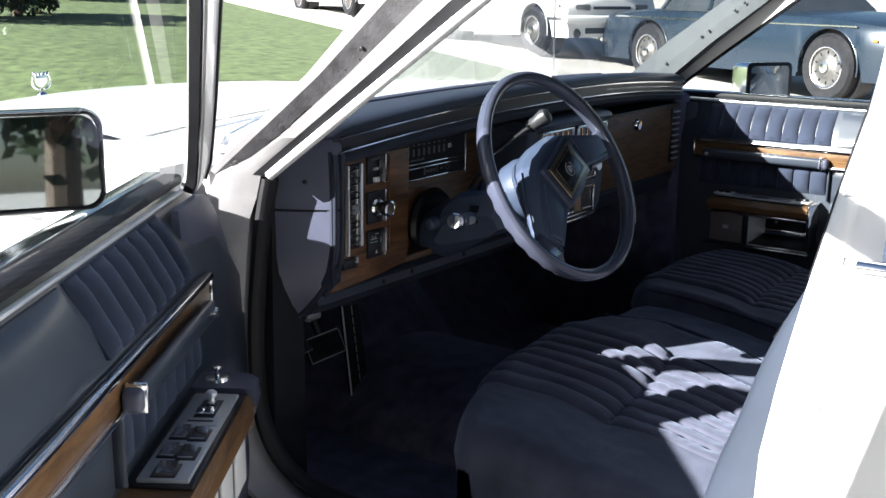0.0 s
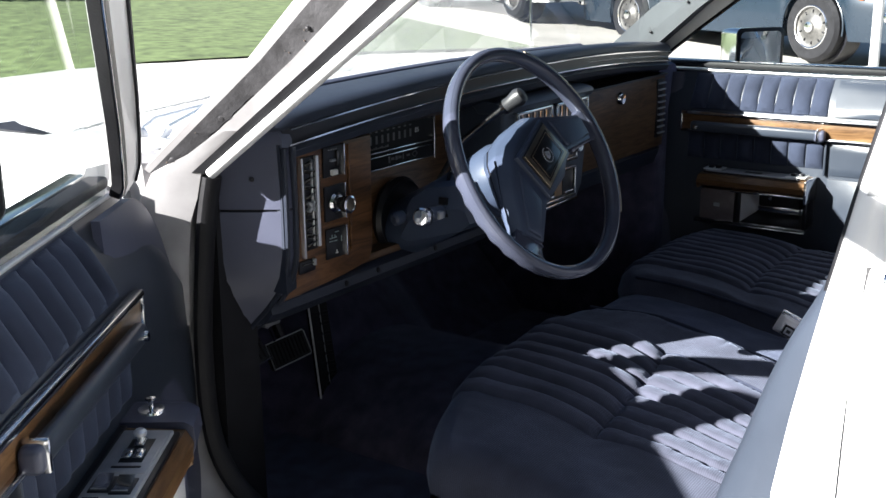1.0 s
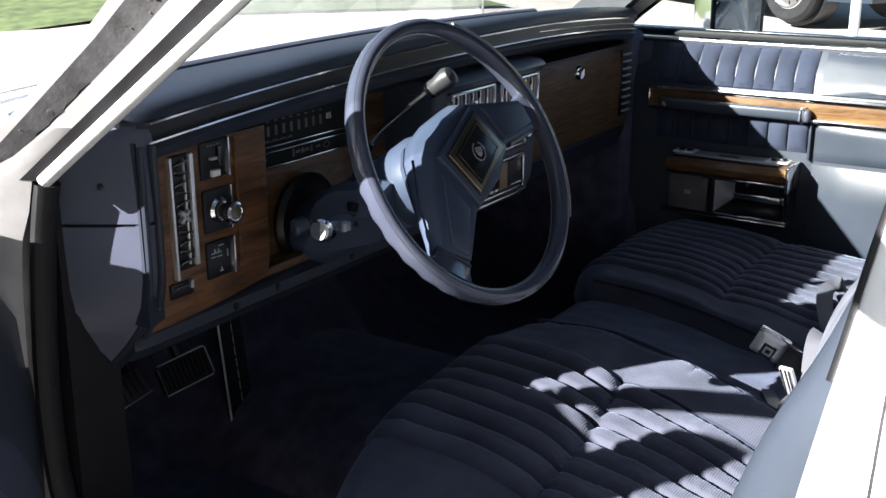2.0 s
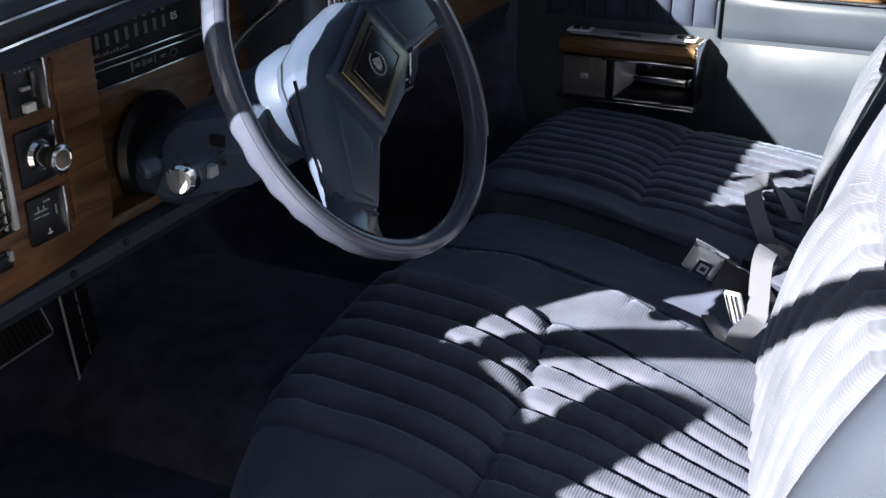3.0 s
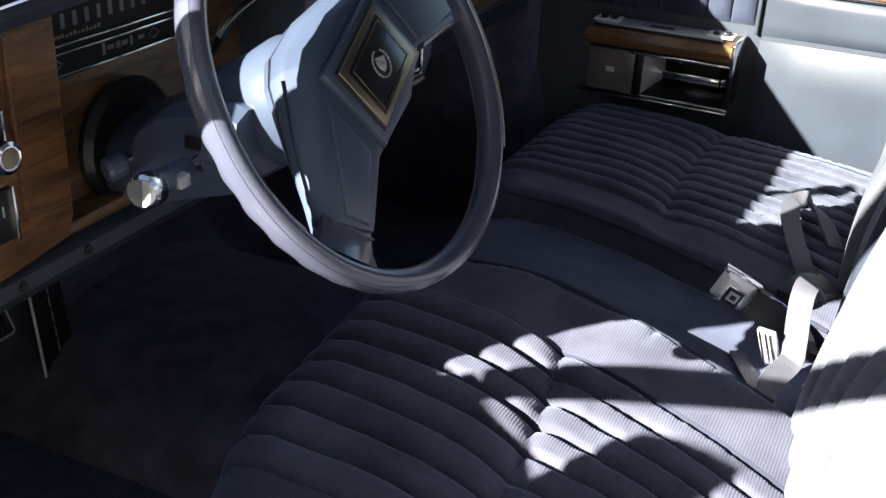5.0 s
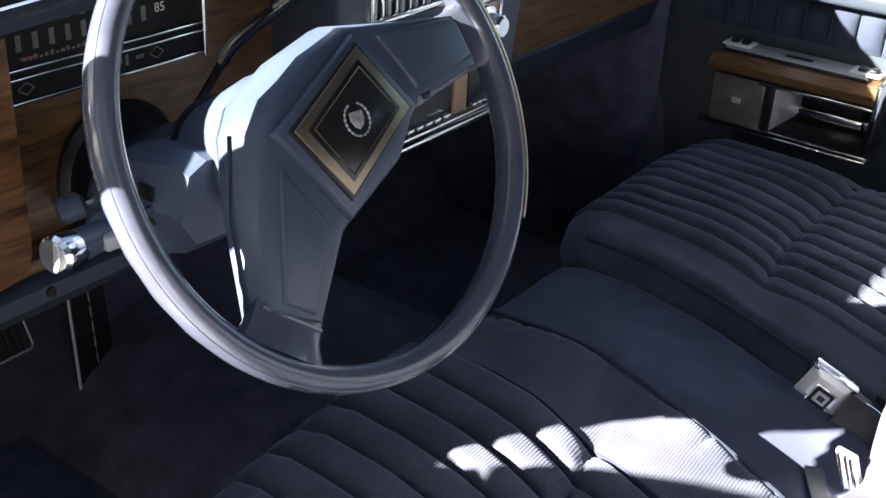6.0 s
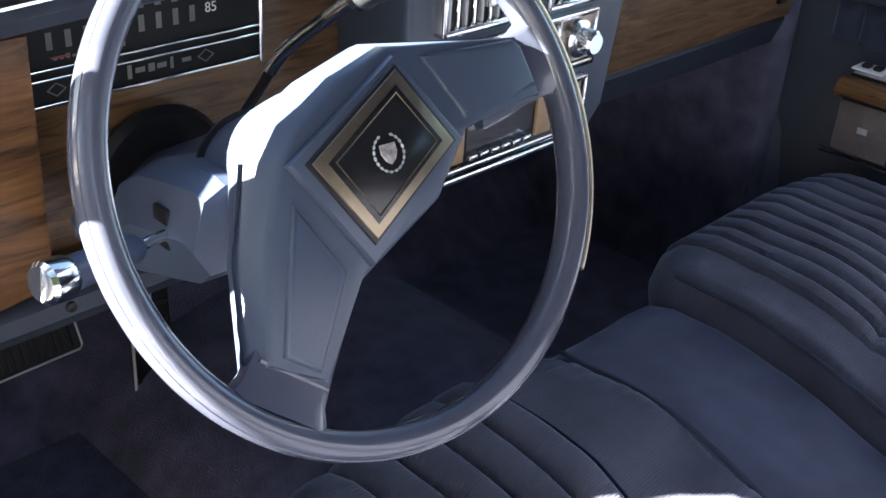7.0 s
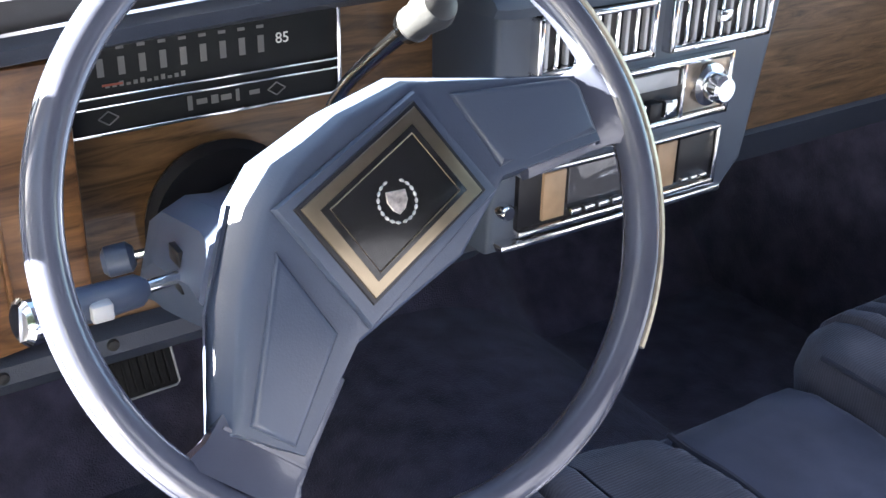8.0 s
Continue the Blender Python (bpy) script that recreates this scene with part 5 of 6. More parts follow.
for d, B, m in ((door_r, B, m_r), (door_l, B2, m_l)):
    left = d is door_l
    x1 = 0.42 if left else 0.345
    x0, low = (0.088, 0.640) if left else (0.076, 0.656)
    arm = part("armrest", loft([[m @ Vector((x, y + dy, z)) for y, z in ((low, 0.0), (low + 0.002, 0.076), (low + 0.008, 0.084), (0.676, 0.088), (0.690, 0.080), (0.693, 0.0))] for x, dy in ((x0, -0.006), (x0 + 0.006, 0), (x1 - 0.006, 0), (x1, -0.006))]), M_OAK, d, "woodgrain armrest with power switches", angle=30)
    plate = part("switch_plate", B(0.118 if left else 0.09, 0.378 if left else 0.318, 0.691, 0.701 if left else 0.697, 0.015, 0.073 if left else 0.066, 0.002), M_GREY, d, "brushed grey switch plate")
    part("plate_edge", B(0.112 if left else 0.086, 0.384 if left else 0.322, 0.690, 0.6965 if left else 0.6945, 0.009, 0.079 if left else 0.070, 0.002), M_BLACK, d)
    # raked window frame that leans inward with the glass
    rail = [(-0.112, 0.936, -0.025), (-0.100, 0.958, -0.015), (-0.050, 0.999, 0.002), (0.035, 1.06, 0.028), (0.153, 1.141, 0.062), (0.25, 1.208, 0.09), (0.36, 1.283, 0.12), (0.45, 1.325, 0.136), (0.55, 1.342, 0.142), (0.84, 1.342, 0.142)]

    def strip(path, before, after, thick, lift=0.0):
        """A band along the frame, so far ahead of and behind its middle line."""
        pts = [Vector(q) for q in path]
        rings = []
        for i, q in enumerate(pts):
            t = (pts[min(i + 1, len(pts) - 1)] - pts[max(i - 1, 0)]).normalized()
            out = t.cross(Vector((0, -0.36, 0.93))).normalized()
            inw = Vector((0, -0.36, 0.93)).normalized()
            if out.y < 0:
                out = -out
            rings.append([m @ (q + out * before + inw * lift), m @ (q - out * after + inw * lift), m @ (q - out * after + inw * (lift - thick)), m @ (q + out * before + inw * (lift - thick))])
        return loft(rings)

    part("window_frame", strip(rail, 0.0180, 0.0155, 0.024), M_WHITE, d, "white raked window frame")
    part("frame_rubber", strip(rail, -0.0160, 0.0245, 0.014, -0.004), M_RUBBER, d)
    part("frame_seal", strip(rail, 0.0220, -0.0183, 0.014, 0.003), M_RUBBER, d)
    part("frame_bright_line", strip(rail, -0.0215, 0.0232, 0.004, -0.0015), M_CHROME, d)
    part("rear_frame", loft([[m @ Vector(p) for p in ((0.80, z, o), (0.86, z, o), (0.86, z, o - 0.03), (0.80, z, o - 0.03))] for z, o in ((0.93, -0.035), (1.34, 0.142))]), M_WHITE if left else M_RUBBER, d)
    pane = [(-0.08, 0.93), (0.06, 1.06), (0.20, 1.18), (0.36, 1.30), (0.46, 1.325), (0.81, 1.325), (0.81, 0.93)]
    lean_o = lambda z: -0.047 + 0.42 * (z - 0.93)
    bm = bmesh.new()
    bm.faces.new([bm.verts.new(m @ Vector((a, z, lean_o(z)))) for a, z in pane])
    g = part("window_pane", bm, M_GLASS, d)
    g.visible_shadow = False
    # rear-view mirror on the door
    if left:
        mm = m @ pose(0.195, 0.006, -0.140, 0, -29, 0)
        # face of the mirror: local x to the cabin, y up, z to the rear
        mf = mm @ Matrix(((0, 0, 1, 0), (0, 1, 0, 1.013), (1, 0, 0, -0.026), (0, 0, 0, 1))) @ pose(0, 0, 0, -1, 0, 0)

        mir = part("door_mirror", loft([[mf @ Vector((x * f, y * f, z)) for x, y in rounded(0.100, 0.060, 0.020)] for f, z in ((0.70, -0.085), (0.86, -0.075), (0.96, -0.05), (1.0, -0.02), (1.0, 0.0))]), M_CHROME, d, "chrome door mirror")
        lip = [mf @ Vector((x, y, 0.016)) for x, y in rounded(0.0975, 0.0575, 0.019)]
        part("mirror_rim", loft([[mf @ Vector((x * f, y * f, z)) for x, y in rounded(0.100, 0.060, 0.020)] for f, z in ((1.0, 0.0), (1.005, 0.012), (0.99, 0.018), (0.965, 0.018), (0.955, 0.004))]), M_CHROME, mir)
        part("mirror_lip", tube(lip, 0.0026, 8, True), M_BLACK, mir)
        part("mirror_glass", prism(rounded(0.0925, 0.0525, 0.016), 0.003, 0.0006, 1, mf @ pose(0, 0, 0.0125, -4, -6, 0)), M_MIRROR, mir)
        part("mirror_stalk", loft([[mf @ Vector((x * f, y, z)) for x, z in ((-0.045, -0.055), (0.03, -0.055), (0.03, -0.015), (-0.045, -0.015))] for y, f in ((-0.115, 1.25), (-0.09, 1.0), (-0.05, 0.9))]), M_CHROME, mir)
        for x, z in ((0.254, 0.033), (0.258, 0.056), (0.307, 0.033), (0.311, 0.056), (0.357, 0.043)):
            w = 0.0135 if x < 0.33 else 0.0160
            part("rocker_bezel", B(x - 0.0175, x + 0.0175, 0.7005, 0.7025, z - w + 0.002, z + w - 0.002, 0.001), M_BLACK, plate)
            part("rocker", loft([[m @ Vector((x + dx, y, z + dz)) for dx, y in ((-0.0145, 0.7015), (-0.0145, 0.7075), (-0.004, 0.7045), (0.006, 0.7030), (0.0145, 0.7050), (0.0145, 0.7015))] for dz in (-0.0085 if w < 0.014 else -0.0105, 0.0085 if w < 0.014 else 0.0105)]), M_CHROME, plate)
        # four-way seat and mirror joystick in its sunken square
        part("joystick_frame", B(0.136, 0.229, 0.7005, 0.7022, 0.022, 0.070, 0.001), M_GREY, plate)
        part("joystick_well", B(0.146, 0.205, 0.7018, 0.7028, 0.034, 0.060, 0.001), M_BLACK, plate)
        for x, z in ((0.160, 0.047), (0.190, 0.041), (0.190, 0.053)):
            part("joystick_rocker", B(x - 0.010, x + 0.010, 0.7025, 0.7080, z - 0.0055, z + 0.0055, 0.002), M_CHROME, plate)
        part("joystick_knob", lathe([(0, 0), (0.0040, 0), (0.0040, 0.006), (0.0070, 0.008), (0.0075, 0.012), (0.0045, 0.015), (0, 0.015)], 16, m @ pose(0.160, 0.706, 0.047, -90)), M_SATIN, plate)
        part("plate_marks", B(0.214, 0.218, 0.7020, 0.7030, 0.030, 0.062, 0.0003, 1), M_BLACK, plate)
        cap = part("armrest_cap", loft([[m @ Vector((x, y, z)) for y, z in ((0.650, 0.0), (0.650, zz - 0.006), (0.668, zz), (yy - 0.006, zz - 0.002), (yy, zz - 0.012), (yy, 0.0))] for x, yy, zz in ((0.006, 0.682, 0.050), (0.012, 0.691, 0.070), (0.030, 0.6965, 0.084), (0.090, 0.6975, 0.090))]), M_VINYL, d, "navy moulded front end of the armrest")
        part("recess_slot", B(0.090, 0.385, 0.6915, 0.6945, -0.004, 0.010, 0.001), M_BLACK, d)
        kn = part("lock_escutcheon", lathe([(0.010, 0), (0.017, 0), (0.016, 0.004), (0.010, 0.005)], 20, m @ pose(0.056, 0.6965, 0.030, -90)), M_CHROME, d)
        part("lock_knob", lathe([(0, 0), (0.003, 0), (0.003, 0.014), (0.0065, 0.016), (0.0065, 0.019), (0, 0.020)], 14, m @ pose(0.056, 0.6965, 0.030, -90)), M_CHROME, kn)
        lens = part("lamp_box", B(0.06, 0.41, 0.555, 0.636, 0.0, 0.070, 0.006), M_VINYL, d, "lamp box under the armrest")
        for x in (0.12, 0.20, 0.28, 0.36):
            part("lamp_strip", B(x - 0.030, x + 0.030, 0.565, 0.628, 0.069, 0.0735, 0.003), M_MARK, lens)
        part("lamp_emblem", B(0.232, 0.246, 0.590, 0.606, 0.072, 0.076, 0.002), M_GREY, lens)
    else:
        for x in (0.105, 0.312):
            part("switch_insert", B(x - 0.024, x + 0.024, 0.696, 0.6995, 0.018, 0.058, 0.002), M_MARK, plate)
            for dx in (-0.008, 0.010):
                part("rocker", B(x + dx - 0.006, x + dx + 0.006, 0.699, 0.705, 0.030, 0.048, 0.002), M_BLACK, plate)
        part("finger_slot", B(0.185, 0.228, 0.6955, 0.6985, 0.040, 0.052, 0.001), M_BLACK, plate)
        part("arm_end", B(0.343, 0.352, 0.64, 0.697, 0.004, 0.092, 0.004), M_CHROME, d)
        # courtesy lamp and ashtray recess under the armrest
        part("box_trim", B(0.065, 0.345, 0.562, 0.567, 0.0, 0.068, 0.002), M_CHROME, d)
        part("box_trim", B(0.065, 0.345, 0.570, 0.5725, 0.0, 0.066, 0.001), M_CHROME, d)
        part("box_trim", B(0.160, 0.348, 0.649, 0.655, 0.0, 0.076, 0.002), M_CHROME, d)
        lamp = part("courtesy_lamp", B(0.078, 0.168, 0.572, 0.650, 0.0, 0.062, 0.004), material("smoked_lens", (0.13, 0.11, 0.11), 0.25, 0, 0.1, 80, 0.1, 300), d, "smoked courtesy lamp lens")
        part("lamp_emblem", B(0.115, 0.131, 0.606, 0.616, 0.0615, 0.0635, 0.001), M_GREY, lamp)
        part("box_divider", B(0.169, 0.182, 0.572, 0.650, 0.0, 0.061, 0.002), M_BLACK, d)
        ash = part("ashtray_recess", B(0.182, 0.338, 0.571, 0.651, -0.01, 0.004, 0.002), M_BLACK, d, "open chrome ashtray recess")
        part("recess_end", B(0.338, 0.346, 0.572, 0.650, 0.0, 0.062, 0.002), M_BLACK, d)

        def recess(name, front, back, mt):
            """A sloping wall of the recess from its rim to its back."""
            part(name, loft([[m @ Vector(p) for p in front + back[::-1]], [m @ (Vector(p) + Vector((0, 0.0, -0.003))) for p in front + back[::-1]]]), mt, ash)

        recess("recess_floor", [(0.184, 0.573, 0.060), (0.336, 0.573, 0.060)], [(0.212, 0.595, 0.010), (0.312, 0.595, 0.010)], M_BLACK)
        # first side wall: paler metal than its chrome twin, standing in for a reflection
        recess("recess_side", [(0.184, 0.574, 0.060), (0.184, 0.648, 0.060)], [(0.212, 0.596, 0.010), (0.212, 0.640, 0.010)], M_SATIN)
        recess("recess_side", [(0.336, 0.574, 0.060), (0.336, 0.648, 0.060)], [(0.312, 0.596, 0.010), (0.312, 0.640, 0.010)], M_CHROME)
        part("recess_bar", B(0.208, 0.316, 0.596, 0.612, 0.010, 0.020, 0.003), M_CHROME, ash)
        part("recess_stud", lathe([(0, 0), (0.006, 0), (0.005, 0.005), (0, 0.006)], 12, m @ pose(0.240, 0.630, 0.005)), M_CHROME, ash)
        mf = frame_of((0.947, 0.129, 0.979), (0.80, -0.60, 0), (0, 0, 1))
        mir = part("door_mirror", loft([[mf @ Vector((x * f - (1 - f) * 0.03, y * f, z)) for x, y in rounded(0.069, 0.053, 0.014)] for f, z in ((0.72, -0.085), (0.88, -0.078), (0.98, -0.05), (1.0, -0.02), (1.0, 0.0))]), M_CHROME, d, "chrome door mirror")
        part("mirror_rim", prism(rounded(0.070, 0.054, 0.014), 0.006, 0.002, 2, mf), M_BLACK, mir)
        part("mirror_glass", prism(rounded(0.0605, 0.0445, 0.012), 0.003, 0.0006, 1, mf @ pose(0, 0, 0.0045)), M_MIRROR, mir)
        part("mirror_foot", box(0.86, 0.95, 0.13, 0.19, 0.90, 0.945, 0.012), M_CHROME, mir)

# the doors hang on the car: shell, trim and fittings lie under it
for d, label in ((door_r, "closed passenger door with navy velour, wood strip and armrest"), (door_l, "opened white driver's door with navy trim and switch armrest")):
    kids = [o for o in d.children]
    sh = next(o for o in kids if o.name.startswith("shell"))
    sh.name = "car_door"
    sh["label"] = label
    sh.parent = car
    for o in kids:
        if o is sh:
            continue
        if o.name.startswith("door_mirror"):
            o.parent = car
            continue
        for k in [c for c in o.children]:
            k.parent = sh
        o.parent = sh
    bpy.data.objects.remove(d)

# ---- street ----
STREET = math.atan2(0.888, 0.46)
W1 = (9.14, 2.33)
sheet("lawn", M_GRASS, 1.9, 120, 2.0, 70, 90, 50, 0.03, "mown green lawn beside the driveway", "lawn", STREET, W1)


def parked_car(label, paint, length, width, height, nose, wheelbase, wr, squat, at, heading, trim=True):
    """A parked saloon: x forward, its middle at 0, wheels on the ground. nose: bonnet length from the front to the windscreen."""
    c = thing("parked_car", label, "car", group="parked cars")
    m = Matrix.Translation(at) @ pose(0, 0, 0, 0, 0, heading)
    f = length / 2
    axles = (f - (length - wheelbase) * 0.42, f - (length - wheelbase) * 0.42 - wheelbase)
    hw = width / 2
    belt = height * 0.62

    def foot(x):
        z = 0.22
        for a in axles:
            if abs(x - a) < wr + 0.05:
                z = max(z, wr + math.sqrt((wr + 0.05) ** 2 - (x - a) ** 2) * 0.98)
        return z

    rings = []
    for k in range(97):
        x = f - length * k / 96
        e = min(1.0, (f - abs(x)) / 0.55)
        pinch = 1 - 0.16 * (1 - math.sin(e * math.pi / 2))
        top = belt - squat * max(0.0, (abs(x) - f * 0.45) / (f * 0.55)) ** 1.6
        if e < 0.25:
            top -= 0.10 * (1 - e / 0.25) ** 2
        b = foot(x)
        w = hw * pinch
        mid = max(b + 0.02, 0.5)
        rings.append([m @ Vector(p) for p in ((x, -w * 0.96, b), (x, -w, mid), (x, -w * 0.985, top - 0.10), (x, -w * 0.93, top - 0.03), (x, -w * 0.80, top), (x, 0, top + 0.025), (x, w * 0.80, top), (x, w * 0.93, top - 0.03), (x, w * 0.985, top - 0.10), (x, w, mid), (x, w * 0.96, b))])
    part("body", loft(rings), paint, c)
    tail = -f + nose * 0.72
    sections = ((f - nose, 0.0, 0.84), (f - nose - 0.62, 1.0, 0.66), (0.0 - 0.3, 1.0, 0.66), (tail + 0.35, 0.96, 0.66), (tail, 0.0, 0.80))
    rings = []
    for x, u, wf in sections:
        z = belt + (height - belt) * u
        rings.append([m @ Vector((x, y, zz)) for y, zz in ((-hw * 0.90, belt - 0.02), (-hw * (0.90 + (wf - 0.90) * u), z), (0, z + 0.03 * u), (hw * (0.90 + (wf - 0.90) * u), z), (hw * 0.90, belt - 0.02))])
    part("windows", loft(rings), material("dark_car_glass", (0.03, 0.035, 0.04), 0.06, 0, 0.1, 5, 0), c)
    rings = []
    for x in (f - nose - 0.58, -0.3, tail + 0.33):
        z = height
        rings.append([m @ Vector(p) for p in ((x, -hw * 0.67, z - 0.03), (x, -hw * 0.55, z + 0.015), (x, 0, z + 0.04), (x, hw * 0.55, z + 0.015), (x, hw * 0.67, z - 0.03))])
    part("roof", loft(rings), paint, c)
    for y in (-1, 1):
        for x0, x1 in ((f - nose - 0.05, f - nose - 0.62), (-0.28, -0.36), (tail + 0.05, tail + 0.36)):
            part("roof_post", tube([m @ Vector((x0, y * hw * 0.90, belt)), m @ Vector((x1, y * hw * 0.67, height - 0.01))], 0.03, 8), paint, c)
    for a in axles:
        for y in (-1, 1):
            q = m @ pose(a, y * (hw - 0.10), wr, 90 * y, 0, 0) @ pose(0, 0, 0, 0, 180, 0)
            wh = part("wheel", lathe([(wr * 0.60, -0.10), (wr * 0.9, -0.105), (wr, -0.07), (wr, 0.07), (wr * 0.9, 0.105), (wr * 0.62, 0.10), (wr * 0.58, 0.06), (0, 0.05)], 40, q), M_RUBBER, c)
            part("rim", lathe([(wr * 0.62, 0.100), (wr * 0.60, 0.085), (wr * 0.50, 0.070), (wr * 0.30, 0.085), (wr * 0.18, 0.11), (0.0, 0.115)][::-1] + [(wr * 0.62, 0.05), (0, 0.05)], 32, q), M_RIMS, wh)
            part("hub", lathe([(0, 0.10), (wr * 0.17, 0.10), (wr * 0.15, 0.135), (wr * 0.08, 0.14), (0, 0.14)], 20, q), M_CHROME, wh)
            for j in range(10):
                part("rim_slot", box(-wr * 0.018, wr * 0.018, wr * 0.40, wr * 0.50, 0.060, 0.0855, 0.004, 1, q @ pose(0, 0, 0, 0, 0, 36 * j)), M_BLACK, wh)
            part("trim_ring", tube([q @ Vector((wr * 0.60 * math.cos(radians(a)), wr * 0.60 * math.sin(radians(a)), 0.10)) for a in range(0, 360, 12)], wr * 0.03, 6, True), M_CHROME, wh)
            part("wheel_well", lathe([(0, -0.22), (wr + 0.04, -0.22), (wr + 0.04, -0.02), (0, -0.02)], 24, q), M_BLACK, wh)
    for a in axles:
        for y in (-1, 1):
            arch = [m @ Vector((a + (wr + 0.055) * math.cos(radians(e)), y * hw * 0.985, wr + (wr + 0.055) * math.sin(radians(e)))) for e in range(-10, 191, 10)]
            part("arch_trim", tube(arch, 0.010 if trim else 0.006, 6), paint, c)
    for x, s in ((f, 1), (-f, -1)):
        part("bumper", box(-0.06, 0.06, -hw * 0.9, hw * 0.9, 0.40, 0.50, 0.03, 3, m @ pose(x - s * 0.01, 0, 0)), M_CHROME if trim else paint, c)
        for y in (-1, 1) if trim or s < 0 else ():
            part("headlight" if s > 0 else "tail_light", box(-0.04, 0.04, -0.14, 0.14, 0.56, 0.68, 0.02, 2, m @ pose(x - s * 0.05, y * hw * 0.62, 0)), M_MIRROR if s > 0 else material("red_lens", (0.35, 0.02, 0.02), 0.2, 0, 0.05, 30, 0), c)
    if trim:
        for y in (-1, 1):
            part("marker_lamp", box(-0.03, 0.03, -0.01, 0.01, 0.605, 0.63, 0.004, 1, m @ pose(f - 0.28, y * hw * 0.955, 0)), material("orange_lens", (0.7, 0.2, 0.04), 0.3, 0, 0.05, 30, 0), c)
            part("side_moulding", box(-f * 0.8, f * 0.8, -0.008, 0.008, belt - 0.115, belt - 0.10, 0.002, 1, m @ pose(0, y * hw * 0.99, 0)), M_CHROME, c)
    else:
        part("bumper_moulding", box(-0.05, 0.02, -hw * 0.90, hw * 0.90, 0.435, 0.480, 0.015, 2, m @ pose(f, 0, 0)), M_BLACK, c)
        part("air_intake", box(-0.03, 0.02, -hw * 0.50, hw * 0.50, 0.27, 0.34, 0.012, 2, m @ pose(f, 0, 0)), M_BLACK, c)
        part("grille_slot", box(-0.03, 0.012, -hw * 0.36, hw * 0.36, 0.575, 0.615, 0.010, 2, m @ pose(f, 0, 0)), M_BLACK, c)
        for y in (-1, 1):
            part("corner_moulding", tube([m @ Vector(p) for p in ((f + 0.01, y * hw * 0.60, 0.457), (f - 0.03, y * hw * 0.82, 0.457), (f - 0.22, y * hw * 0.93, 0.457), (f - 0.52, y * hw * 0.985, 0.457))], 0.022, 8), M_BLACK, c)
            part("headlight_glass", tube([m @ Vector(p) for p in ((f - 0.02, y * hw * 0.42, 0.600), (f - 0.05, y * hw * 0.66, 0.605), (f - 0.14, y * hw * 0.84, 0.615), (f - 0.30, y * hw * 0.92, 0.625))], [0.045, 0.06, 0.055, 0.015], 12), M_LAMPGLASS, c, "smoky headlight glass")
            part("fog_lamp", lathe([(0, 0), (0.060, 0), (0.058, 0.02), (0.045, 0.024), (0.020, 0.016), (0, 0.014)], 20, m @ pose(f - 0.005, y * hw * 0.66, 0.275, 0, 90, 0)), M_LAMPGLASS, c)
            part("door_line", box(-0.004, 0.004, -0.004, 0.004, 0.30, belt - 0.05, 0.001, 1, m @ pose(f - 1.35, y * hw * 1.0, 0)), M_BLACK, c)
            part("side_moulding", box(-f * 0.55, f * 0.55, -0.012, 0.012, 0.435, 0.475, 0.005, 1, m @ pose(0, y * hw * 1.0, 0)), M_GREY, c)
    return c


M_LAMPGLASS = material("smoky_lamp_glass", (0.10, 0.105, 0.11), 0.15, 0.4, 0.2, 30, 0)
M_RIMS = material("dull_wheel_metal", (0.15, 0.145, 0.14), 0.42, 0.8, 0.15, 30, 0.05)
M_BLUE = material("dark_blue_car_paint", (0.012, 0.021, 0.034), 0.28, 0.2, 0.05, 6, 0, coat=0.25)
M_PALE = material("white_hatchback_paint", (0.75, 0.75, 0.74), 0.3, 0, 0.02, 4, 0, coat=0.6)
M_SILV = material("silver_car_paint", (0.45, 0.46, 0.47), 0.3, 0.5, 0.03, 4, 0, coat=0.6)


def street_spot(s, t):
    """A place s metres up the street and t metres in from the row of wheels."""
    u = Vector((0.46, 0.888)).normalized()
    x, y = W1[0] + u.x * s + u.y * t, W1[1] + u.y * s - u.x * t
    return (x, y, rise(x, y) + 0.005)


TURN_BACK = math.degrees(STREET) + 180
parked_car("dark blue classic saloon with chrome trim, parked at the kerb", M_BLUE, 4.85, 1.77, 1.37, 1.75, 2.87, 0.335, 0.10, street_spot(1.59, 0.785), TURN_BACK)
parked_car("white hatchback parked behind the blue saloon", M_PALE, 4.0, 1.65, 1.40, 1.15, 2.5, 0.30, 0.06, street_spot(5.95, 0.14), TURN_BACK, False)
parked_car("silver saloon parked further up the street", M_SILV, 4.4, 1.7, 1.40, 1.3, 2.6, 0.31, 0.08, street_spot(12.3, 0.1), TURN_BACK, False)
parked_car("white hatchback parked far up the street", M_PALE, 4.1, 1.65, 1.42, 1.2, 2.5, 0.30, 0.06, street_spot(18.0, 0.1), TURN_BACK, False)

# ---- post by the street ----
post = thing("sign_post", "pale grey round metal post beside the street", "post")
pz = rise(7.0, 1.27)
part("pole", tube([(7.0, 1.27, pz - 0.1), (7.0, 1.27, pz + 1.3), (7.0, 1.27, pz + 2.7)], 0.038, 14), material("galvanised_post", (0.55, 0.56, 0.57), 0.5, 0.3, 0.1, 12, 0.1, 120), post)
part("pole_cap", lathe([(0, 0), (0.042, 0), (0.040, 0.02), (0.02, 0.035), (0, 0.038)], 14, Matrix.Translation((7.0, 1.27, pz + 2.7))), M_GREY, post)
part("pole_foot", lathe([(0, 0), (0.09, 0), (0.085, 0.012), (0.042, 0.02), (0, 0.02)], 16, Matrix.Translation((7.0, 1.27, pz))), M_GREY, post)

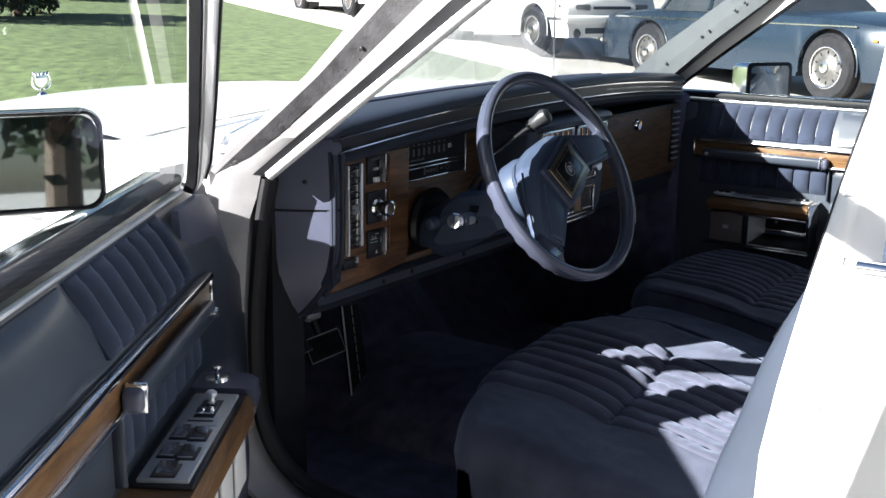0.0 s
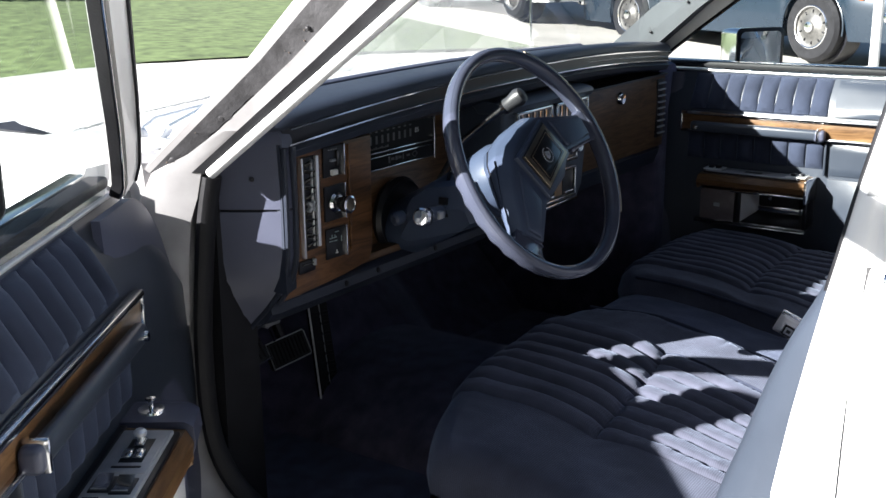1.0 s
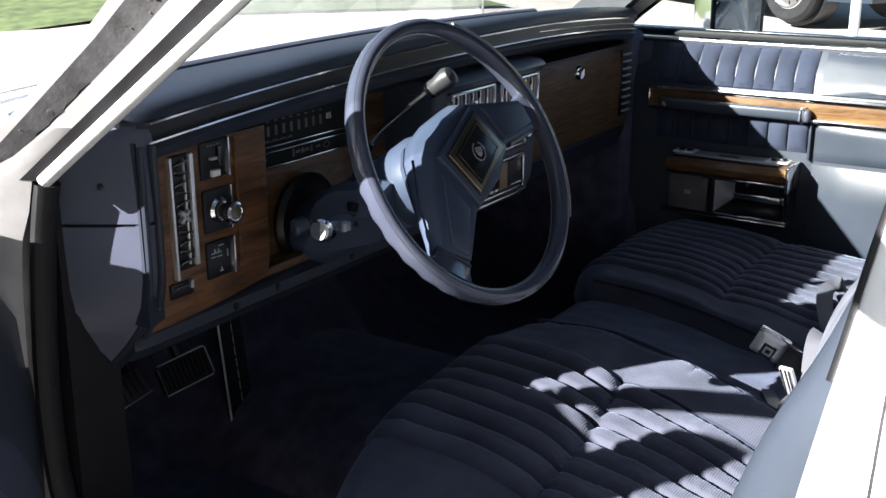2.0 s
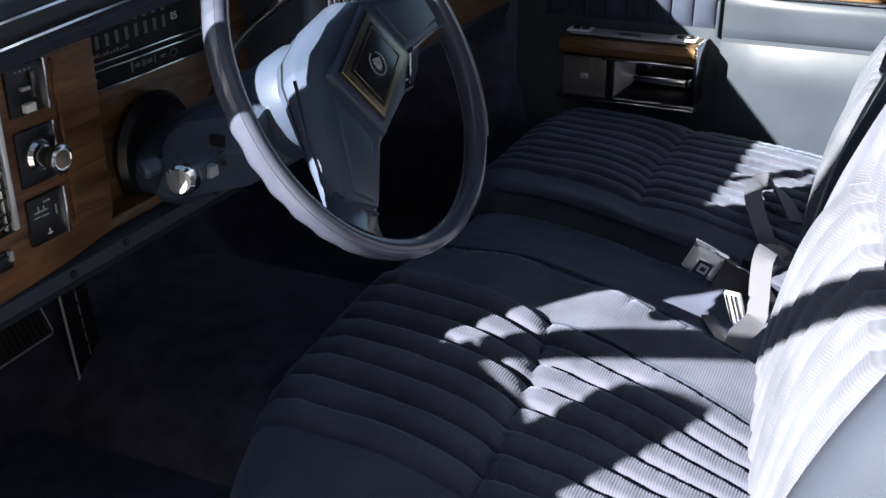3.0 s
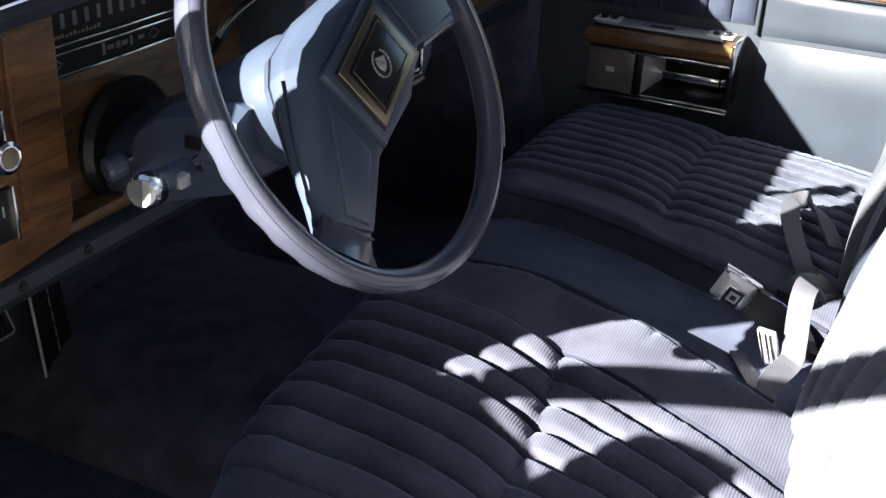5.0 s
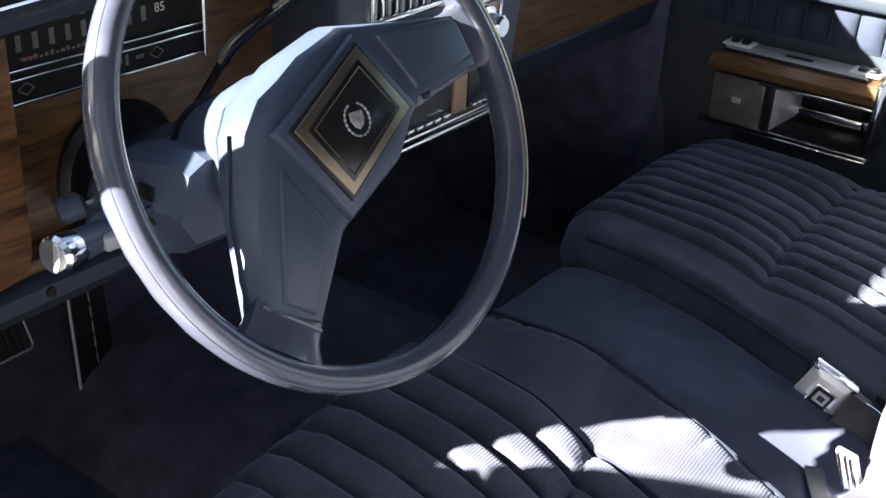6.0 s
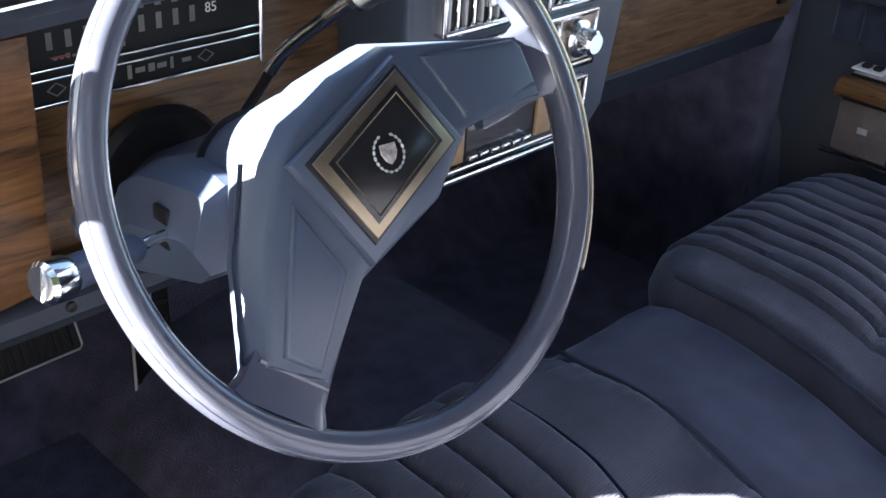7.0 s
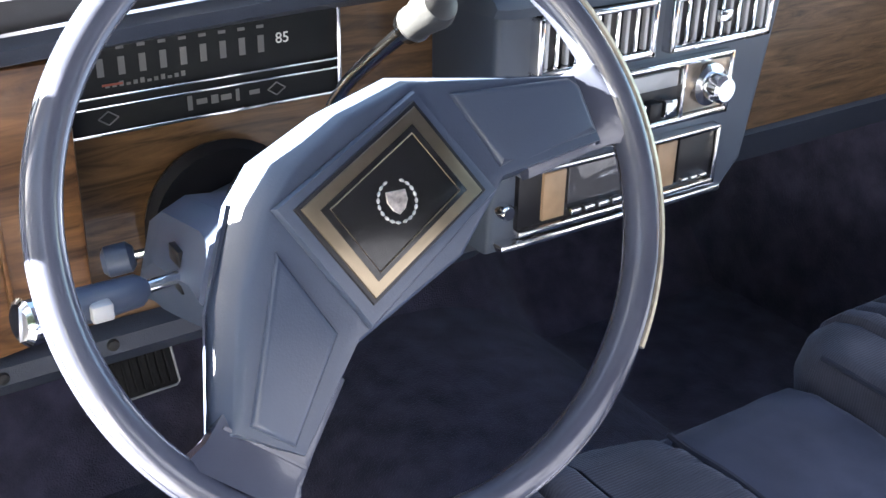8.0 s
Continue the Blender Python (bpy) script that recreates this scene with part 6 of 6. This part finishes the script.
# ---- pedals ----
brake = thing("brake_pedal", "wide black ribbed brake pedal with a thin metal rim", "pedal")
mb = frame_of((-0.378, 0.592, 0.473), (1, 0.02, 0.01), (0, 0.42, 0.9))
part("pedal_pad", box(-0.056, 0.056, -0.027, 0.027, -0.006, 0.006, 0.004, 2, mb), M_RUBBER, brake)
for i in range(10):
    part("pedal_rib", box(-0.045 + 0.010 * i - 0.002, -0.045 + 0.010 * i + 0.002, -0.020, 0.020, 0.005, 0.0085, 0.001, 1, mb), M_RUBBER, brake)
part("pedal_trim", tube([mb @ Vector(p) for p in ((-0.055, -0.026, 0.005), (0.051, -0.026, 0.005), (0.055, -0.022, 0.005), (0.055, 0.022, 0.005), (0.051, 0.026, 0.005), (-0.055, 0.026, 0.005))], 0.0016, 6, True), M_GREY, brake)
part("pedal_arm", tube([(-0.378, 0.60, 0.48), (-0.378, 0.65, 0.58), (-0.378, 0.67, 0.70)], 0.009, 8), M_BLACK, brake)
gas = thing("accelerator_pedal", "tall black accelerator pedal with bright metal edge strips", "pedal")
mg = frame_of((-0.175, 0.680, 0.372), (0.97, -0.12, -0.12), (0.15, 0.26, 0.95))
part("pedal_pad", prism([(-0.030, -0.126), (0.030, -0.116), (0.026, 0.125), (-0.030, 0.125)], 0.010, 0.003, 2, mg), M_RUBBER, gas)
# chrome edge in a pale diffuse colour that carries its glint
part("pedal_trim", tube([mg @ Vector((-0.030, -0.125, 0.011)), mg @ Vector((-0.030, 0.124, 0.011))], 0.0022, 6), material("pale_chrome_glint_edge", (0.72, 0.72, 0.70), 0.5, 0.3, 0.1, 60, 0), gas)
part("pedal_trim", tube([mg @ Vector((0.002, -0.090, 0.011)), mg @ Vector((0.0, 0.124, 0.011))], 0.0012, 6), M_GREY, gas)
for i in range(10):
    part("pedal_rib", box(-0.024, 0.024, -0.100 + 0.022 * i - 0.004, -0.100 + 0.022 * i + 0.004, 0.009, 0.012, 0.001, 1, mg), M_RUBBER, gas)
part("pedal_foot", box(-0.045, 0.045, -0.145, -0.120, -0.01, 0.012, 0.004, 2, mg), M_RUBBER, gas)
park = thing("parking_brake_pedal", "small black parking brake pedal under the dashboard", "pedal")
mp = frame_of((-0.618, 0.455, 0.563), (1, 0, 0.15), (0, 0.5, 0.85))
part("pedal_pad", box(-0.036, 0.036, -0.022, 0.022, -0.005, 0.005, 0.003, 2, mp), M_RUBBER, park)
part("pedal_trim", tube([mp @ Vector(p) for p in ((-0.036, -0.021, 0.005), (0.036, -0.021, 0.005))], 0.002, 6), M_CHROME, park)
for i in range(6):
    part("pedal_rib", box(-0.028 + 0.011 * i - 0.002, -0.028 + 0.011 * i + 0.002, -0.016, 0.018, 0.004, 0.008, 0.001, 1, mp), M_RUBBER, park)
part("pedal_arm", tube([(-0.60, 0.47, 0.575), (-0.58, 0.52, 0.63), (-0.575, 0.55, 0.70)], 0.008, 8), M_BLACK, park)
part("release_bracket", box(-0.575, -0.535, 0.455, 0.50, 0.600, 0.615, 0.004), M_GREY, park)
part("release_clip", tube([(-0.572, 0.452, 0.602), (-0.560, 0.45, 0.575)], 0.0025, 6), M_CHROME, park)

# ---- seat belts ----
M_STRAP = material("grey_lavender_webbing", (0.058, 0.060, 0.076), 0.75, 0, 0.1, 60, 0.3, 1500, sheen=0.2)
M_BSTRAP = material("black_belt_boot", (0.02, 0.02, 0.026), 0.5, 0, 0.15, 30, 0.1, 400)


def strap(path, width, across, thick=0.0016):
    """Flat webbing along a path, its width lying along the given directions."""
    pts = [Vector(p) for p in path]
    rings = []
    for i, p in enumerate(pts):
        t = (pts[min(i + 1, len(pts) - 1)] - pts[max(i - 1, 0)]).normalized()
        w = Vector(across[i]) if isinstance(across[0], (tuple, list)) else Vector(across)
        w = (w - t * w.dot(t)).normalized()
        nn = t.cross(w)
        rings.append([p + w * width / 2 + nn * thick, p - w * width / 2 + nn * thick, p - w * width / 2 - nn * thick, p + w * width / 2 - nn * thick])
    return loft(rings)


buckle = thing("belt_buckle", "chrome push-button belt buckle on a black boot", "seat belt")
mk = frame_of((0.112, -0.247, 0.534), (0.14, -0.42, 0.9), (-0.19, 0.81, 0.56))
part("buckle_body", loft([[mk @ Vector((x * fx, y * fy, z)) for x, y in rounded(0.0215, 0.0265, 0.004)] for fx, fy, z in ((0.94, 0.96, -0.011), (1.0, 1.0, -0.008), (1.0, 1.0, -0.001), (0.66, 0.62, 0.0065), (0.60, 0.56, 0.0070))]), M_SATIN, buckle, "bright metal buckle body")
part("buckle_lip", box(0.0185, 0.0235, -0.027, 0.027, -0.011, 0.0035, 0.002, 2, mk), M_CHROME, buckle)
part("buckle_lip", box(0.0155, 0.0180, -0.0265, 0.0265, -0.004, 0.0030, 0.001, 1, mk), M_CHROME, buckle)
part("tongue_slot", box(-0.019, 0.017, 0.0240, 0.0285, -0.007, -0.001, 0.001, 1, mk), M_BLACK, buckle)
part("button_frame", box(-0.0185, 0.0035, -0.0125, 0.0105, 0.0045, 0.0085, 0.002, 2, mk), M_BLACK, buckle)
part("button_rim", tube([mk @ Vector(p) for p in ((-0.0195, -0.0135, 0.0065), (0.0045, -0.0135, 0.0065), (0.0045, 0.0115, 0.0065), (-0.0195, 0.0115, 0.0065))], 0.0011, 6, True), M_CHROME, buckle)
part("buckle_button", box(-0.0145, -0.0005, -0.0085, 0.0065, 0.0075, 0.0100, 0.0015, 2, mk), M_GREY, buckle)
part("button_mark", box(-0.0110, -0.0040, -0.0050, 0.0030, 0.0098, 0.0108, 0.0007, 1, mk), M_BLACK, buckle)
part("buckle_boot", strap(smooth_path([(0.1165, -0.268, 0.520), (0.116, -0.288, 0.512), (0.106, -0.312, 0.508), (0.078, -0.334, 0.502), (0.045, -0.352, 0.490)], 6), 0.044, (0.14, -0.42, 0.9), 0.0075), M_BSTRAP, buckle)
part("boot_edge", tube(smooth_path([(0.118, -0.284, 0.534), (0.110, -0.309, 0.531), (0.086, -0.331, 0.526), (0.062, -0.340, 0.520)], 6), 0.0016, 6), M_CHROME, buckle)
latch = thing("belt_latch", "bright ribbed belt latch plate on grey webbing", "seat belt")
ml = frame_of((-0.003, -0.314, 0.529), (-0.35, 0.19, 0.92), (0.30, 0.95, -0.08))
part("latch_plate", box(-0.029, 0.029, -0.0115, 0.0115, -0.004, 0.003, 0.002, 2, ml), M_SATIN, latch)
for k in (-0.0075, -0.0015, 0.0060):
    part("latch_rib", box(-0.028, 0.028, k - 0.0018, k + 0.0018, 0.0015, 0.0062, 0.0012, 2, ml), M_CHROME, latch)
part("webbing", strap(smooth_path([(0.070, -0.350, 0.570), (0.052, -0.340, 0.596), (0.032, -0.337, 0.588), (0.014, -0.339, 0.565), (0.000, -0.342, 0.542), (-0.012, -0.342, 0.522), (-0.048, -0.328, 0.511), (-0.082, -0.331, 0.504), (-0.104, -0.345, 0.490)], 6), 0.028,
                      [(0.1, 0.9, 0.35)] * 12 + [(0.25, 0.95, 0.1)] * 18 + [(0.25, 0.75, 0.6)] * 19, 0.0012), M_STRAP, latch)
part("webbing_tail", strap(smooth_path([(0.020, -0.275, 0.4985), (-0.005, -0.288, 0.4990), (-0.036, -0.306, 0.4990), (-0.062, -0.322, 0.5000)], 5), 0.020, (-0.5, 0.85, 0.1), 0.0012), M_STRAP, latch)
belt_r = thing("seat_belt", "dark webbing loop lying on the passenger cushion", "seat belt")
part("webbing", strap(smooth_path([(0.185, -0.330, 0.532), (0.215, -0.312, 0.545), (0.290, -0.286, 0.551), (0.360, -0.268, 0.556), (0.388, -0.272, 0.560), (0.395, -0.288, 0.562), (0.365, -0.315, 0.553), (0.315, -0.345, 0.532)], 6), 0.028, [(-0.25, 0.95, 0.1)] * 24 + [(0.3, 0.8, 0.45)] * 19), M_STRAP, belt_r)
part("belt_boot", strap(smooth_path([(0.125, -0.318, 0.532), (0.16, -0.330, 0.538), (0.20, -0.355, 0.525)], 5), 0.045, (0.5, 0.7, 0.2), 0.006), M_BSTRAP, belt_r)

# ---- hood ornament, antenna, wiper ----
orn = thing("hood_ornament", "small chrome wreath-and-crest ornament standing on the hood", "ornament")
oz = hood_z(0, 2.08) + 0.012
part("ornament_base", lathe([(0, 0), (0.016, 0), (0.014, 0.006), (0.006, 0.012), (0.005, 0.02), (0, 0.02)], 20, Matrix.Translation((0, 2.08, oz - 0.001))), M_CHROME, orn)
for k in (-1, 1):
    part("ornament_wreath", tube([(k * (0.010 + 0.022 * math.sin(radians(a))), 2.08, oz + 0.044 - 0.026 * math.cos(radians(a))) for a in range(0, 131, 13)], [0.004 - 0.002 * abs(j - 4) / 6 for j in range(11)], 8), M_CHROME, orn)
part("ornament_shield", prism([(-0.020, 0.018), (0.020, 0.018), (0.021, 0.0), (0.013, -0.014), (0, -0.021), (-0.013, -0.014), (-0.021, 0.0)], 0.006, 0.002, 2, facing_back(0, 2.083, oz + 0.043)), M_CHROME, orn)
for x in (-0.020, -0.010, 0.0, 0.010, 0.020):
    part("ornament_crown", tube([(x, 2.08, oz + 0.060), (x * 1.25, 2.08, oz + 0.068), (x * 1.3, 2.08, oz + 0.071)], [0.004, 0.0045, 0.002], 8), M_CHROME, orn)
ant = thing("antenna", "thin chrome whip antenna on the far fender", "antenna")
part("mast", tube([(0.88, 0.77, 0.92), (0.88, 0.775, 1.35), (0.885, 0.78, 1.75)], [0.0035, 0.0025, 0.0018], 8), M_CHROME, ant)
part("antenna_base", lathe([(0, 0), (0.014, 0), (0.012, 0.01), (0.005, 0.018), (0, 0.018)], 16, Matrix.Translation((0.88, 0.77, 0.925))), M_CHROME, ant)
wip = thing("windshield_wiper", "satin metal wiper arm resting at the foot of the windshield", "wiper")
part("wiper_arm", tube([(-0.74, 0.545, 0.962), (-0.66, 0.60, 0.968), (-0.45, 0.64, 0.975)], 0.004, 8), M_SATIN, wip)
part("wiper_blade", tube([(-0.72, 0.50, 0.970), (-0.58, 0.575, 0.976), (-0.38, 0.615, 0.980)], 0.003, 6, flat=1.5), M_SATIN, wip)
part("wiper_pivot", lathe([(0, 0), (0.016, 0), (0.014, 0.014), (0.008, 0.02), (0, 0.02)], 16, Matrix.Translation((-0.74, 0.545, 0.948))), M_SATIN, wip)

# ---- shrubs at the far end of the lawn ----
M_LEAF = material("dark_shrub_leaves", (0.035, 0.055, 0.022), 0.8, 0, 0.5, 3, 0)
M_BARK = material("shrub_bark", (0.09, 0.065, 0.045), 0.9, 0, 0.3, 20, 0.3, 80)


def shrub(at, w, h, seed, label):
    rnd = random.Random(seed)
    s = thing("shrub", label, "shrub", group="shrubs beyond the lawn")
    bm = bmesh.new()
    for _ in range(1500):
        a, e = rnd.uniform(0, 2 * math.pi), math.asin(rnd.uniform(-0.98, 1))
        r = rnd.uniform(0.6, 1.0) * (1 + 0.25 * math.sin(3 * a + seed) * math.cos(2 * e))
        c = Vector((at[0] + w * r * math.cos(e) * math.cos(a), at[1] + w * r * math.cos(e) * math.sin(a), at[2] + h * 0.5 + h * 0.5 * r * math.sin(e)))
        u, v = Vector((rnd.gauss(0, 1), rnd.gauss(0, 1), rnd.gauss(0, 1))).normalized(), Vector((rnd.gauss(0, 1), rnd.gauss(0, 1), rnd.gauss(0, 1)))
        v = u.cross(v).normalized()
        k = rnd.uniform(0.035, 0.075)
        bm.faces.new([bm.verts.new(c + q) for q in (u * k, v * k * 0.5, -u * k, -v * k * 0.5)])
    part("crown", bm, M_LEAF, s)
    for k in range(4):
        a = rnd.uniform(0, 6.28)
        part("stem", tube([(at[0], at[1], at[2] - 0.05), (at[0] + 0.3 * w * math.cos(a), at[1] + 0.3 * w * math.sin(a), at[2] + h * 0.4), (at[0] + 0.6 * w * math.cos(a), at[1] + 0.6 * w * math.sin(a), at[2] + h * 0.7)], [0.06, 0.04, 0.015], 6), M_BARK, s)


for i, (x, y, w, h) in enumerate(((6.3, 13.2, 0.5, 1.5), (7.0, 13.5, 0.45, 1.3), (7.6, 13.6, 0.42, 1.4), (8.15, 13.9, 0.40, 1.2), (10.6, 16.9, 0.5, 1.2), (11.4, 17.3, 0.55, 1.3), (12.4, 17.9, 0.5, 1.1))):
    shrub((x, y, rise(x, y)), w, h, i + 3, "dark leafy garden shrub beyond the lawn")

# ---- trees and house at the driver's side, behind the car ----
M_TREELEAF = material("dark_tree_leaves", (0.030, 0.048, 0.020), 0.75, 0, 0.5, 2, 0)
M_PLASTER = material("pale_house_wall", (0.42, 0.40, 0.37), 0.85, 0, 0.12, 1.5, 0.3, 60)
M_ROOF = material("grey_roof_shingles", (0.09, 0.085, 0.08), 0.9, 0, 0.25, 4, 0.4, 30)


def tree(at, h, w, seed):
    rnd = random.Random(seed)
    tr = thing("tree", "dark leafy tree beside the driveway", "tree", group="trees behind the car")
    x, y, z = at
    part("trunk", tube([(x, y, z - 0.1), (x + 0.05, y, z + h * 0.25), (x - 0.08, y + 0.06, z + h * 0.55), (x, y, z + h * 0.85)], [0.17, 0.13, 0.09, 0.03], 9), M_BARK, tr)
    tips = []
    for k in range(7):
        a = 2.4 * k + rnd.uniform(-0.4, 0.4)
        b = z + h * (0.28 + 0.07 * k)
        tip = Vector((x + w * 0.75 * math.cos(a), y + w * 0.75 * math.sin(a), b + h * rnd.uniform(0.08, 0.22)))
        part("limb", tube([(x, y, b), ((x + tip.x) / 2, (y + tip.y) / 2, b + 0.1 * h), tip], [0.06, 0.04, 0.012], 6), M_BARK, tr)
        tips.append(tip)
    tips += [Vector((x + rnd.gauss(0, 0.3) * w, y + rnd.gauss(0, 0.3) * w, z + h * rnd.uniform(0.25, 0.92))) for _ in range(16)]
    bm = bmesh.new()
    for tip in tips:
        for _ in range(210):
            c = tip + Vector((rnd.gauss(0, 0.26), rnd.gauss(0, 0.26), rnd.gauss(0, 0.20))) * w * 0.85
            u = Vector((rnd.gauss(0, 1), rnd.gauss(0, 1), rnd.gauss(0, 1))).normalized()
            v = u.cross(Vector((rnd.gauss(0, 1), rnd.gauss(0, 1), rnd.gauss(0, 1)))).normalized()
            k = rnd.uniform(0.08, 0.17)
            bm.faces.new([bm.verts.new(c + q) for q in (u * k, v * k * 0.55, -u * k, -v * k * 0.55)])
    part("crown", bm, M_TREELEAF, tr)


for i, (x, y, h, w) in enumerate(((-5.6, -3.6, 6.8, 2.1), (-5.4, -6.6, 6.8, 2.0), (-7.4, -1.6, 5.8, 1.9), (-6.6, -10.2, 6.6, 2.2), (-3.4, -11.6, 6.0, 2.0), (-10.2, -0.2, 5.0, 1.7))):
    tree((x, y, 0.0), h, w, 40 + i)
house = thing("house", "pale single-storey house with a low grey roof behind the driveway", "house")
part("wall", box(-6.0, 8.0, -24.0, -16.0, 0.0, 3.0, 0.02), M_PLASTER, house)
part("roof", loft([[(-6.6, y, z) for y, z in ((-15.4, 2.95), (-20.0, 4.6), (-24.6, 2.95), (-24.6, 2.8), (-15.4, 2.8))], [(8.6, y, z) for y, z in ((-15.4, 2.95), (-20.0, 4.6), (-24.6, 2.95), (-24.6, 2.8), (-15.4, 2.8))]]), M_ROOF, house)
for x in (-4.2, -1.0, 2.4, 5.6):
    wf = part("window", box(x - 0.75, x + 0.75, -16.04, -15.95, 0.9, 2.2, 0.02), M_WHITE, house)
    part("pane", box(x - 0.67, x + 0.67, -15.97, -15.935, 0.98, 2.12, 0.005), material("dark_house_glass", (0.02, 0.022, 0.025), 0.05, 0, 0.1, 5, 0), wf)
